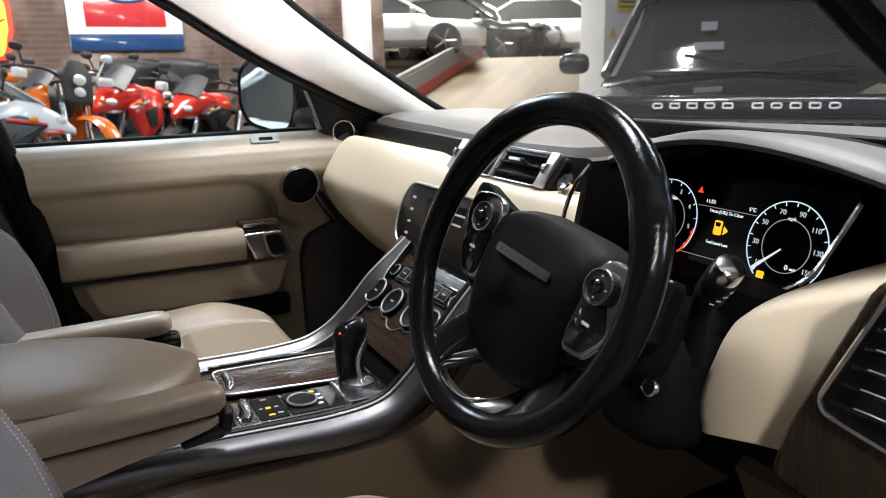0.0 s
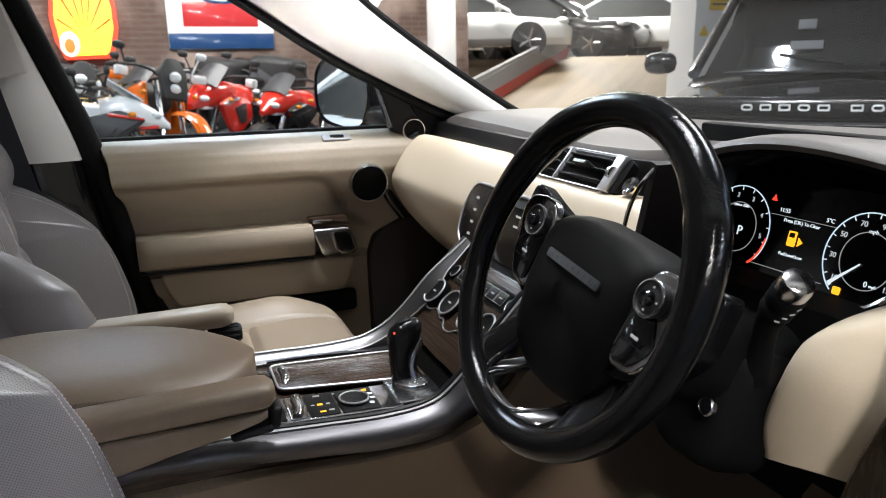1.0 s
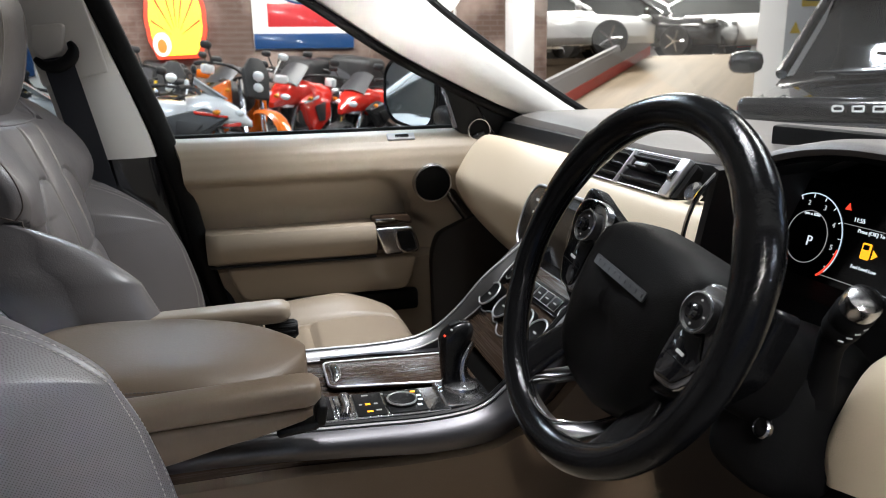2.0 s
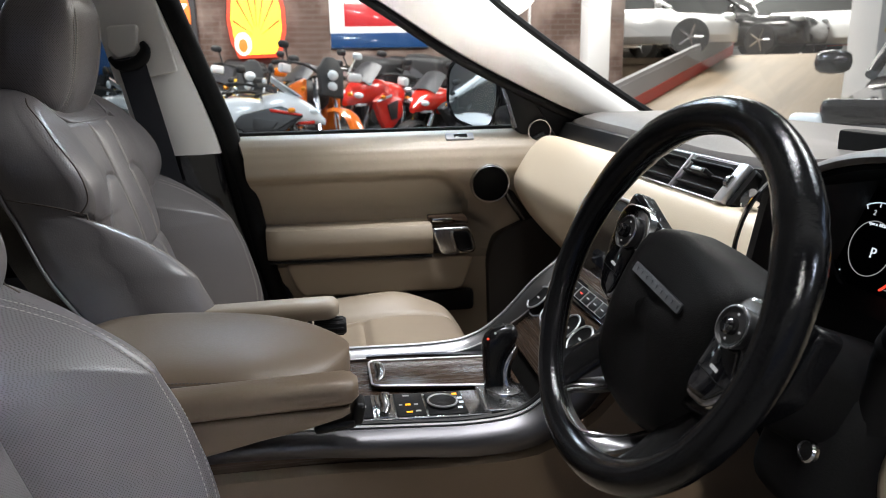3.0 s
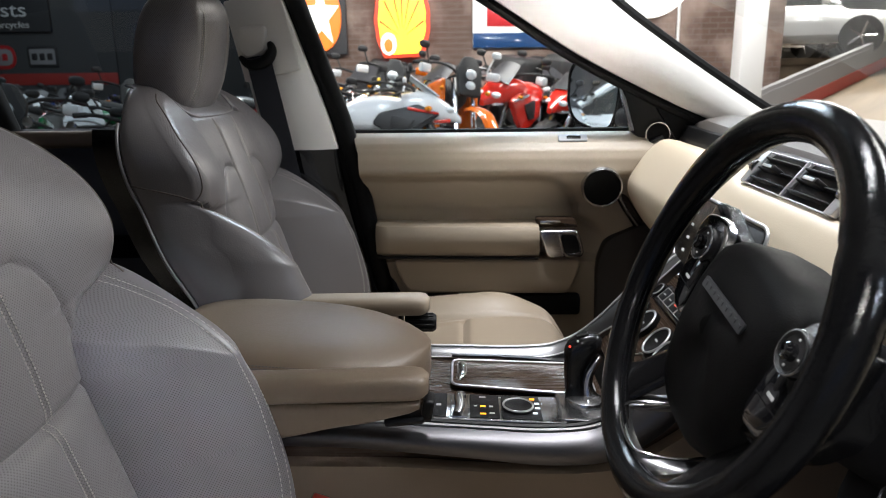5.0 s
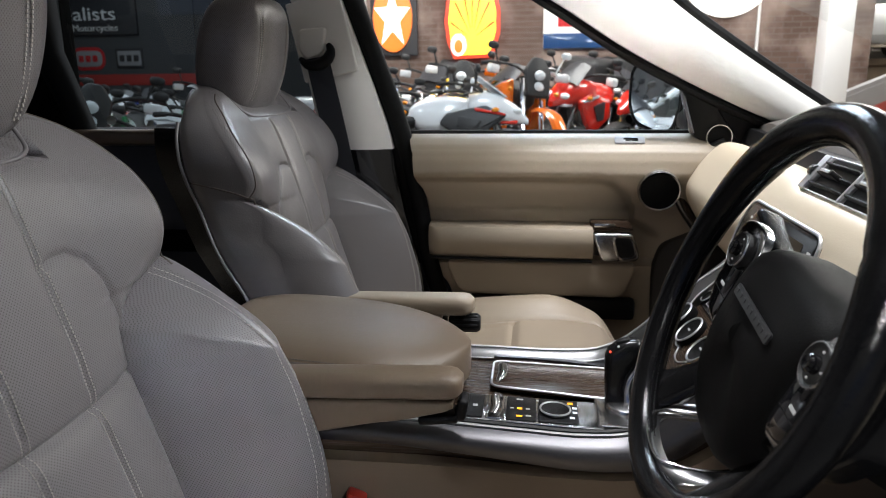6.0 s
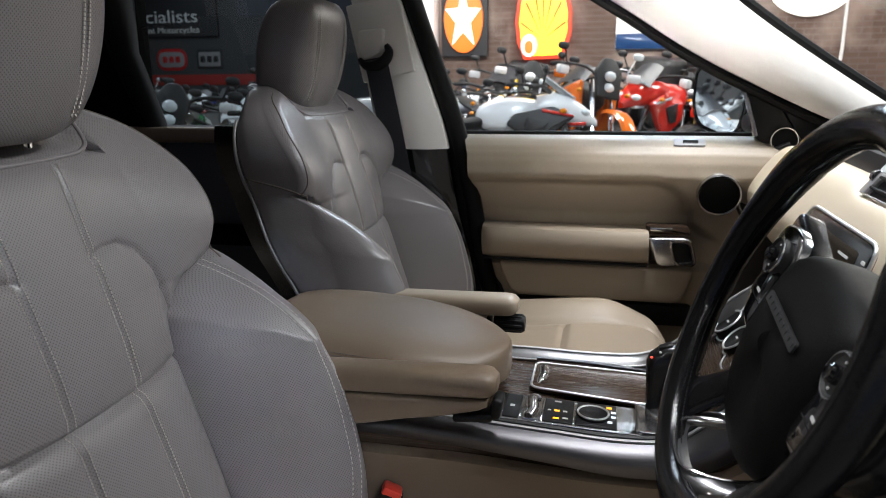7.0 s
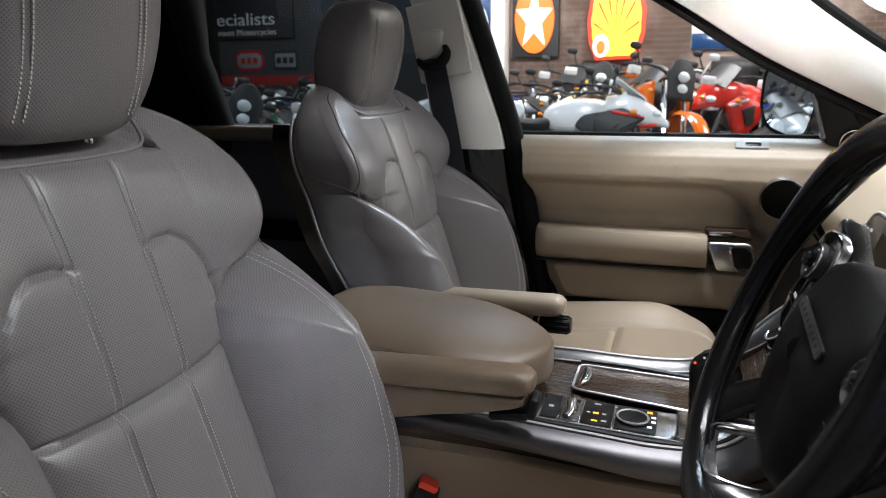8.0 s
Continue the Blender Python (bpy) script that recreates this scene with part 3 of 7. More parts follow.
rc = part("roof_console", b, M_TRIM, car, "pale roof console with reading lamps")
for ly in (-0.10, 0.10):
    b = BM()
    lathe(b, [(0.032, 0.0), (0.034, 0.006), (0.030, 0.008), (0.028, 0.004), (0.0, 0.003)], 24, pose(-0.14, ly, 1.652, 180))
    part("reading_lamp_lens", b, M_CHROME, rc)
# outer body
b = BM()
rings = []
for x, w, z0, z1 in ((1.02, 0.93, 0.42, 1.06), (1.3, 0.94, 0.42, 1.04), (1.7, 0.93, 0.44, 1.0), (1.95, 0.86, 0.46, 0.96), (2.05, 0.72, 0.50, 0.90)):
    rings.append([Vector((x, s_ * w, z)) for s_, z in ((-1, z0), (1, z0), (1.0, z1 * 0.82), (0.92, z1), (-0.92, z1), (-1.0, z1 * 0.82))])
loft(b, rings)
part("front_end", b, M_BODY, car, "glossy black front wings and nose")
for sg in (1, -1):
    b = BM()
    rbox(b, (-1.55, sg * 0.90, 0.83), (1.7, 0.10, 0.72), 0.05, 3)
    part("rear_quarter", b, M_BODY, car, "glossy black rear quarter")
    b = BM()
    rbox(b, (-2.05, sg * 0.70, 1.42), (0.55, 0.06, 0.56), 0.03, 2)
    part("rear_pillar", b, M_BODY, car)
    b = BM()
    rbox(b, (0.1, sg * 0.88, 0.47), (1.9, 0.10, 0.10), 0.03, 2)
    part("sill", b, M_BODY, car, "black door sill")
    for wx in (1.52, -1.40):
        b = BM()
        lathe(b, [(0.26, -0.13), (0.36, -0.12), (0.38, -0.06), (0.38, 0.06), (0.36, 0.12), (0.26, 0.13)], 32, Matrix.Translation((wx, sg * 0.86, 0.38)) @ pose(0, 0, 0, 90))
        w = part("wheel", b, M_RUBBER, car, "black tyre")
        b = BM()
        lathe(b, [(0.26, 0.02), (0.27, 0.05), (0.24, 0.05), (0.22, 0.0)], 28, Matrix.Translation((wx, sg * 0.92, 0.38)) @ pose(0, 0, 0, 90 * sg))
        for k in range(5):
            a = 2 * math.pi * k / 5
            tube(b, [(wx, sg * 0.94, 0.38), (wx + 0.25 * math.cos(a), sg * 0.95, 0.38 + 0.25 * math.sin(a))], 0.022, 6)
        part("rim", b, M_SATIN, w, "silver wheel rim")
b = BM()
rbox(b, (-2.36, 0, 0.85), (0.12, 1.80, 0.75), 0.05, 3)
part("tailgate", b, M_BODY, car, "glossy black tailgate")
b = BM()
rbox(b, (0, 0, 0), (0.04, 1.36, 0.52), 0.01, 1, pose(-2.30, 0, 1.45, 0, -8, 0))
part("rear_screen", b, M_DARKGLASS, car, "dark rear screen")
b = BM()
rbox(b, (-1.25, 0, 0.78), (0.5, 1.3, 0.22), 0.06, 3)
rear_bench = thing("rear_bench", (-1.3, 0, 0.6), "dark rear bench seat in shadow", "car seat")
part("cushion", b, M_SEATP, rear_bench)
b = BM()
rbox(b, (0, 0, 0), (0.16, 1.3, 0.6), 0.06, 3, pose(-1.53, 0, 1.1, 0, -14, 0))
part("backrest", b, M_SEATP, rear_bench)
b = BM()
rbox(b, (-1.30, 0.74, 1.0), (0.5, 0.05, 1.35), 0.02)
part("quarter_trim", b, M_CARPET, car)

# ---- the passenger door ----
door = thing("passenger_door", (0.1, 0.72, 0.6), "beige leather passenger door with wood and silver details", "car door")


def door_rear(z):
    return curve([(0.60, -0.06), (0.85, -0.150), (0.95, -0.212), (1.05, -0.228), (1.18, -0.238), (1.22, -0.252)], z)


def recess_line(x):
    if x < 0.150:
        return 1.137
    r = min(1.0, (x - 0.150) / 0.088)
    return 1.137 - 0.092 * (1 - math.sqrt(1 - r * r)) - 0.6 * max(0.0, x - 0.238)


def door_y(x, z):
    y = curve([(0.60, 0.70), (0.80, 0.696), (0.95, 0.694), (1.05, 0.690), (1.12, 0.655), (1.137, 0.645), (1.165, 0.649), (1.182, 0.657), (1.197, 0.670), (1.209, 0.687), (1.216, 0.702), (1.219, 0.718)], z)
    d = recess_line(x) - z
    if z > 0.93:
        y += 0.028 * step(0.0, 0.024, d) * (1 - step(0.26, 0.32, x))
    y += 0.012 * math.exp(-((d - 0.001) / 0.004) ** 2) * 0.18
    return y + 0.03 * step(0.36, 0.52, x)


b = BM()
zs = lin(0.60, 0.93, 8) + lin(0.945, 1.18, 46) + lin(1.184, 1.219, 9)
sheet(b, lambda u, z: (lambda x: (x, door_y(x, z), z))(door_rear(z) + u * (0.56 - door_rear(z))), lin(0, 1, 90), zs, 0.02)
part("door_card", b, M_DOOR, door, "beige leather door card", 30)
# outer sill rubber and outer skin
b = BM()
rbox(b, (0.12, 0.738, 1.214), (0.76, 0.02, 0.024), 0.006)
part("window_seal", b, M_RUBBER, door)
b = BM()
rbox(b, (0.20, 0.86, 0.85), (1.0, 0.10, 0.70), 0.05, 3)
part("outer_skin", b, M_BODY, door, "glossy dark outer door skin")
b = BM()
sheet(b, lambda u, v: (u, 0.745 - 0.22 * max(0, v - 1.21) ** 1.3, v), lin(-0.30, 0.37, 4), lin(1.2, 1.62, 6))
gl = part("window_glass", b, M_GLASS, door, "clear side window")
gl.visible_shadow = False
# armrest
b = BM()
rings = []
for i, x in enumerate(lin(-0.205, 0.150, 24)):
    e = step(0, 0.03, (x + 0.205) / 0.355)
    yi = 0.628 + 0.012 * (1 - e) + 0.02 * step(0.05, -0.205, x) * 0.4
    prof = [(0.735, 1.022), (yi + 0.03, 1.027), (yi + 0.010, 1.023), (yi, 1.010), (yi - 0.001, 0.99), (yi + 0.006, 0.968), (yi + 0.016, 0.957), (0.735, 0.952)]
    rings.append([Vector((x + 0.03 * (1.02 - z) * (1 if i > 20 else 0), y, z)) for y, z in prof])
loft(b, rings)
part("armrest", b, M_DOOR, door, "padded beige armrest")
b = BM()
tube(b, spline([(-0.20, 0.645, 0.9545), (0.0, 0.640, 0.9535), (0.15, 0.642, 0.952)], 12), 0.0035, 6)
part("gap", b, M_BLACK, door)
# lower map pocket
b = BM()
slab(b, round_poly([(-0.172, 0.948), (0.250, 0.944), (0.222, 0.866), (-0.140, 0.870)], 0.022), 0.034, Matrix(((1, 0, 0, 0), (0, 0, -1, 0.688), (0, 1, 0, 0), (0, 0, 0, 1))), 0.008, 3)
part("map_pocket", b, M_DOOR, door, "beige map pocket panel")
b = BM()
rbox(b, (0.05, 0.682, 0.835), (0.40, 0.03, 0.05), 0.01)
part("pocket_opening", b, M_BLACK, door)
# a dark slab put where the door runs into the footwell's shade
b = BM()
slab(b, round_poly([(0.290, 0.60), (0.282, 0.93), (0.300, 0.985), (0.38, 1.02), (0.60, 1.07), (0.60, 0.60)], 0.02), 0.03, Matrix(((1, 0, 0, 0), (0, 0, -1, 0.700), (0, 1, 0, 0), (0, 0, 0, 1))), 0.006)
part("footwell_shade_panel", b, M_FOOTSHADE, door, "dark brown panel holding the footwell's shade")
TOIN = Matrix(((1, 0, 0, 0), (0, 0, -1, 0), (0, 1, 0, 0), (0, 0, 0, 1)))


def on_door(x, y, z):
    m = TOIN.copy()
    m.translation = (x, y, z)
    return m


# handle bezel with its cup
b = BM()
slab(b, round_poly([(0.147, 1.013), (0.236, 1.013), (0.250, 0.962), (0.244, 0.952), (0.172, 0.950)], 0.012), 0.018, on_door(0, 0.664, 0), 0.005, 3)
bez = part("handle_bezel", b, M_SATIN, door, "satin silver handle surround")
b = BM()
slab(b, round_poly([(0.190, 1.004), (0.232, 1.004), (0.243, 0.962), (0.204, 0.960)], 0.012), 0.004, on_door(0, 0.648, 0), 0.002)
part("cup", b, M_BLACK, bez, "black recessed cup")
b = BM()
rings = [on_door(0, 0.641, 0) @ Vector((*p, 0)) for p in round_poly([(0.193, 1.007), (0.234, 1.007), (0.247, 0.960), (0.207, 0.956)], 0.012)]
tube(b, rings, 0.003, 6, True)
part("pull", b, M_CHROME, bez, "chrome door pull")
b = BM()
slab(b, round_poly([(0.142, 1.040), (0.228, 1.040), (0.238, 1.017), (0.148, 1.017)], 0.008), 0.02, on_door(0, 0.672, 0), 0.006)
part("veneer", b, M_WOOD, door, "dark wood veneer insert")
b = BM()
rbox(b, (0.175, 0.650, 1.030), (0.045, 0.006, 0.008), 0.002)
part("seat_switch", b, M_CHROME, door)
# speakers
sp = on_door(0.283, 0.650, 1.107) @ pose(0, 0, 0, 13)
b = BM()
lathe(b, [(0.0435, -0.02), (0.0440, 0.006), (0.0425, 0.009), (0.0395, 0.008), (0.0385, 0.004), (0.0385, 0)], 40, sp)
spk = part("speaker", b, M_SATIN, door, "round speaker with a silver ring")
b = BM()
lathe(b, [(0.0388, 0.0), (0.0388, 0.004), (0.025, 0.0065), (0.0, 0.0075)], 40, sp)
part("grille", b, M_MESH, spk, "black speaker mesh")
# window lock switch on the sill
b = BM()
slab(b, outline(0.062, 0.020, 0.003), 0.004, frame_at((0.222, 0.682, 1.2065), (1, 0, 0), (0, 0.80, 0.60)), 0.0015)
swp = part("lock_switch", b, M_GREYP, door, "grey lock switch plate")
b = BM()
slab(b, outline(0.030, 0.010, 0.002), 0.0055, frame_at((0.224, 0.682, 1.2065), (1, 0, 0), (0, 0.80, 0.60)), 0.001)
part("rocker", b, M_PIANO, swp)
# front corner cover with the tweeter
b = BM()
slab(b, round_poly([(0.300, 1.42), (0.350, 1.218), (0.385, 1.188), (0.47, 1.16), (0.50, 1.26), (0.36, 1.345)], 0.012), 0.03, on_door(0, 0.715, 0), 0.006)
cor = part("corner_cover", b, M_BLACK, door, "black mirror corner cover")
b = BM()
tube(b, [(0.302, 0.70, 1.40), (0.330, 0.692, 1.29), (0.350, 0.690, 1.222)], 0.006, 8)
part("edge_strip", b, M_SATIN, cor, "grey edge strip")
tw = on_door(0.403, 0.684, 1.214)
b = BM()
lathe(b, [(0.026, 0), (0.0265, 0.005), (0.0245, 0.006), (0.0225, 0.003), (0.018, 0.003), (0.0, 0.0045)], 28, tw)
part("tweeter", b, M_MESH, cor, "small round tweeter")
b = BM()
tube(b, [tw @ Vector((0.0255 * math.cos(a), 0.0255 * math.sin(a), 0.005)) for a in lin(0, 2 * math.pi, 33)[:-1]], 0.0016, 6, True)
part("tweeter_ring", b, M_SATIN, cor)
# wing mirror
MIR = frame_at((0.325, 1.01, 1.292), (0.43, -0.90, 0), (0, 0, 1)) @ Matrix.Diagonal((1.5, 1, 1, 1))
shape = round_poly([(-0.072, 0.055), (-0.045, 0.088), (0.02, 0.098), (0.066, 0.085), (0.070, -0.02), (0.050, -0.085), (0.018, -0.096), (-0.055, -0.075), (-0.076, -0.03)], 0.03)
b = BM()
slab(b, [(x * 1.08, z * 1.06) for x, z in shape], -0.12, MIR @ pose(0, 0, -0.004), 0.0)
mir = part("mirror_housing", b, M_BLACK, door, "gloss black wing mirror housing")
b = BM()
slab(b, [(x * 0.95, z * 0.95) for x, z in shape], 0.004, MIR @ pose(0, 0, 0.001) , 0.0)
part("mirror_glass", b, M_MIRROR, mir, "mirror glass")
b = BM()
tube(b, [MIR @ Vector((x * 1.03, z * 1.03, 0.002)) for x, z in shape], 0.0050, 8, True)
part("mirror_rim", b, M_PIANO, mir)
b = BM()
rbox(b, (0.40, 0.86, 1.235), (0.08, 0.26, 0.05), 0.02, 3)
part("mirror_arm", b, M_BLACK, mir)

# ---- the dashboard ----
dash = thing("dashboard", (0.5, 0, 0.9), "two-tone leather dashboard, ivory below and espresso above", "dashboard")


def dash_top(x, y):
    """The height of the upper pad."""
    crest = 1.257 + 0.012 * math.exp(-((y + 0.38) / 0.30) ** 2)
    return crest - 0.10 * step(0.70, 1.15, x) - 0.022 * step(0.52, 0.43, x) - 0.02 * step(0.60, 0.74, abs(y))


def dash_rear(y):
    return curve([(-0.74, 0.42), (-0.60, 0.44), (-0.2, 0.45), (-0.10, 0.425), (0.0, 0.425), (0.15, 0.435), (0.40, 0.45), (0.70, 0.465)], y)


b = BM()
sheet(b, lambda y, u: (lambda x: (x, y, dash_top(x, y) - (0.05 if y > -0.215 or y < -0.68 else 0.012) * (1 - step(0, 0.03, u)) ** 2))((lambda s: s + u * (1.08 - s))(dash_rear(y) + 0.08 * step(-0.70, -0.64, y) * step(-0.20, -0.23, y))), lin(-0.74, 0.74, 120), [0, 0.006, 0.015, 0.03] + lin(0.05, 1, 24), 0.012)
part("upper_pad", b, M_DASH, dash, "espresso brown leather upper pad")
# dark strip under the upper pad
b = BM()
loft(b, [[Vector((dash_rear(y) - 0.004, y, 1.232)), Vector((dash_rear(y) - 0.016, y, 1.205)), Vector((dash_rear(y) - 0.012, y, 1.17)), Vector((0.60, y, 1.17)), Vector((0.60, y, 1.232))] for y in lin(-0.22, 0.68, 30)])
part("strip", b, M_BLACK, dash, "black strip under the upper pad")
# ivory pad from the passenger end to the instruments


def pad_ring(y):
    e = step(0.680, 0.645, y)
    c = step(0.24, 0.12, y)
    top = 1.207 - 0.016 * c
    prof = [(0.440, top - 0.004), (0.415 - 0.022 * c, top), (0.395 - 0.022 * c, top - 0.006), (0.370 - 0.012 * c, top - 0.030), (0.343 + 0.004 * c, 1.135), (0.336 - 0.002 * c, 1.112), (0.342 - 0.010 * c, 1.085 - 0.01 * c), (0.372 - 0.044 * c, 1.035), (0.425 - 0.07 * c, 0.975 + 0.03 * c), (0.475 - 0.08 * c, 0.930 + 0.07 * c), (0.52 - 0.05 * c, 0.92 + 0.07 * c), (0.60, 0.93), (0.60, 1.10)]
    mx, mz = 0.46, 1.07
    return [Vector((mx + (x - mx) * (0.90 + 0.10 * e), y + 0.0, mz + (z - mz) * (0.90 + 0.10 * e))) for x, z in spline(prof, 48)]


b = BM()
loft(b, [pad_ring(y) for y in [0.672, 0.668, 0.662, 0.654, 0.645, 0.62] + lin(0.58, 0.26, 10) + lin(0.24, -0.225, 30)])
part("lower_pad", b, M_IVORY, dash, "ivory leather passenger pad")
b = BM()
tube(b, spline([(0.415, 0.684, 1.205), (0.378, 0.684, 1.185), (0.346, 0.684, 1.142), (0.328, 0.683, 1.105), (0.338, 0.682, 1.07), (0.372, 0.680, 1.02)], 24), 0.0125, 10)
part("end_trim", b, M_PIANO, dash, "gloss black end strip")

# centre vents
M_BRIGHT = material("frosted_silver", (0.72, 0.72, 0.73), 0.42, 1.0, bump=0.0, fine=300, rough_vary=0.05)
M_DASHK = material("charcoal_moulding", (0.022, 0.021, 0.021), 0.55, fine=700, bump=0.15, spec=0.3)
VENT = frame_at((0.402, 0.012, 1.2125), (0, -1, 0), (0.62, 0, 0.78))
b = BM()
slab(b, outline(0.285, 0.050, 0.006), -0.05, VENT @ pose(0, 0, 0.0))
vents = part("vent_housing", b, M_BLACK, dash, "black centre air vents")
for sx in (-0.058, 0.058):
    for k in range(3):
        b = BM()
        rbox(b, (sx, -0.016 + 0.016 * k, 0.002), (0.098, 0.0030, 0.016), 0.001, 1, None)
        bmesh.ops.transform(b, matrix=VENT, verts=b.verts)
        part("slat", b, M_DASHK, vents)
    b = BM()
    rbox(b, (sx + 0.006, 0.000, 0.014), (0.034, 0.007, 0.018), 0.0018)
    bmesh.ops.transform(b, matrix=VENT, verts=b.verts)
    tab = part("tab", b, M_DASHK, vents, "flat black vent tab")
    b = BM()
    rbox(b, (sx + 0.006, -0.0005, 0.0232), (0.026, 0.0042, 0.0016), 0.0006)
    bmesh.ops.transform(b, matrix=VENT, verts=b.verts)
    part("tab_edge", b, M_BRIGHT, tab, "silver tab edge")
    b = BM()
    tube(b, [VENT @ Vector((sx + px * 0.0535, py * 0.0262, 0.004)) for px, py in ((-1, -1), (1, -1), (1, 1), (-1, 1))], 0.0014, 6, True)
    part("vent_frame", b, M_BRIGHT, vents, "thin silver vent frame")
for sx, w in ((0.0, 0.004), (0.1215, 0.014), (-0.1215, 0.014)):
    b = BM()
    rbox(b, (sx, 0, 0.003), (w * 1.35, 0.054, 0.010), 0.002)
    bmesh.ops.transform(b, matrix=VENT, verts=b.verts)
    part("divider", b, M_BRIGHT, vents, "satin vent divider")
for sx in (0.1215, -0.1215):
    b = BM()
    lathe(b, [(0.0080, -0.004), (0.0090, -0.003), (0.0090, 0.003), (0.0080, 0.004)], 24, VENT @ pose(sx, 0, 0.006, 0, 90, 0))
    part("roller", b, M_SATIN, vents, "knurled vent roller")
b = BM()
lathe(b, [(0.013, 0), (0.013, 0.008), (0.011, 0.010), (0.0, 0.009)], 24, VENT @ pose(0.165, -0.010, -0.006))
part("dial", b, M_CHROME, vents, "small chrome dial")
# touch screen
SCR = frame_at((0.327, 0.060, 1.110), (0, -1, 0), (0.30, 0, 0.95))
b = BM()
slab(b, round_poly([(-0.125, 0.058), (0.125, 0.058), (0.125, -0.058), (-0.100, -0.058), (-0.150, -0.030), (-0.150, 0.02)], 0.02), 0.006, SCR, 0.003)
scr = part("touch_screen", b, M_GRIP, dash, "gloss black touch screen panel")
b = BM()
tube(b, [SCR @ Vector((*p, 0.004)) for p in round_poly([(-0.127, 0.060), (0.127, 0.060), (0.127, -0.060), (-0.101, -0.060), (-0.152, -0.031), (-0.152, 0.021)], 0.02)], 0.0026, 8, True)
part("surround", b, M_BRIGHT, scr, "chrome screen surround")
b = BM()
slab(b, outline(0.150, 0.085, 0.003), 0.0066, SCR @ pose(0.015, 0.0, 0.0))
part("display", b, M_SCREEN, scr, "lit screen picture")
for k in range(2):
    b = BM()
    w = (0.034, 0.026, 0.040, 0.022)[k]
    rbox(b, (0.034 + w / 2, 0.030 - 0.0150 * k, 0.0070), (w, 0.0030, 0.0008), 0)
    bmesh.ops.transform(b, matrix=SCR, verts=b.verts)
    part("menu_bar", b, G_GREY, scr)
for k in range(6):
    b = BM()
    rbox(b, (-0.105 if k < 4 else 0.112, 0.036 - 0.020 * (k % 4), 0.0064), (0.010, 0.004, 0.0008), 0)
    bmesh.ops.transform(b, matrix=SCR, verts=b.verts)
    part("key_mark", b, G_GREY, scr)

# instrument binnacle
b = BM()


def brow(y, u):
    """The hood over the instruments: u runs from the under lip over the rim to the upper pad."""
    d = y + 0.42
    top = 1.289 - (1.02 if d < 0 else 1.45) * d * d
    fx = 0.36 + 0.45 * (y + 0.38) ** 2
    prof = [(fx + 0.004, top - 0.013), (fx, top - 0.0075), (fx + 0.006, top - 0.002), (fx + 0.030, top), (fx + 0.12, top - 0.010), (0.62, max(1.257, top - 0.02))]
    k = u * (len(prof) - 1)
    i = min(int(k), len(prof) - 2)
    f = k - i
    p, q = prof[i], prof[i + 1]
    return (p[0] + (q[0] - p[0]) * f, y, p[1] + (q[1] - p[1]) * f)


sheet(b, brow, lin(-0.68, -0.225, 40), lin(0, 1, 22), 0.006)
bin_ = part("instrument_hood", b, M_DASH, dash, "espresso leather instrument hood")
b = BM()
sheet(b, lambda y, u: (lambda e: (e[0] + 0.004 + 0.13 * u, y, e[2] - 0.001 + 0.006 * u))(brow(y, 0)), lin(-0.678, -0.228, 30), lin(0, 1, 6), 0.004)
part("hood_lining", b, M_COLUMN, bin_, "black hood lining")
b = BM()
sheet(b, lambda u, v: (0.345 + 0.14 * v, -0.222 - 0.035 * u + 0.0 * v, 1.125 + 0.125 * u), lin(0, 1, 6), lin(0, 1, 6), 0.01)
part("side_wall", b, M_DASHK, bin_, "black binnacle side wall")
b = BM()
tube(b, spline([(0.338, -0.226, 1.135), (0.334, -0.228, 1.172), (0.336, -0.244, 1.215), (0.348, -0.262, 1.245)], 12), 0.0026, 8)
part("edge_strip", b, M_CHROME, bin_, "chrome binnacle edge")
b = BM()
rbox(b, (0.50, -0.38, 1.18), (0.02, 0.44, 0.2), 0.004)
part("backing", b, M_PAD, bin_)
CLU = frame_at((0.452, -0.3575, 1.176), (0, -1, 0), (0.22, 0, 0.975)) @ Matrix.Scale(0.93, 4)
b = BM()
slab(b, round_poly([(-0.158, 0.062), (0.158, 0.062), (0.148, 0.030), (0.136, -0.004), (0.120, -0.030), (0.092, -0.050), (0.050, -0.0595), (-0.050, -0.0595), (-0.100, -0.048), (-0.135, -0.020)], 0.012), 0.004, CLU)
clu = part("instrument_display", b, M_SCREEN, dash, "black instrument display with lit dials")
b = BM()
tube(b, [CLU @ Vector((*p, 0.006)) for p in spline([(-0.145, -0.005), (-0.110, -0.045), (-0.0528, -0.0605), (-0.0155, -0.063), (0.0494, -0.0618), (0.0939, -0.0524), (0.1242, -0.0290), (0.1401, 0.0045), (0.1523, 0.0365), (0.158, 0.052)], 40)], 0.003, 6)
part("rim", b, M_CHROME, clu, "bright display rim")


G_GREYW = glow("lit_pale_grey", (0.70, 0.74, 0.78), 0.6)


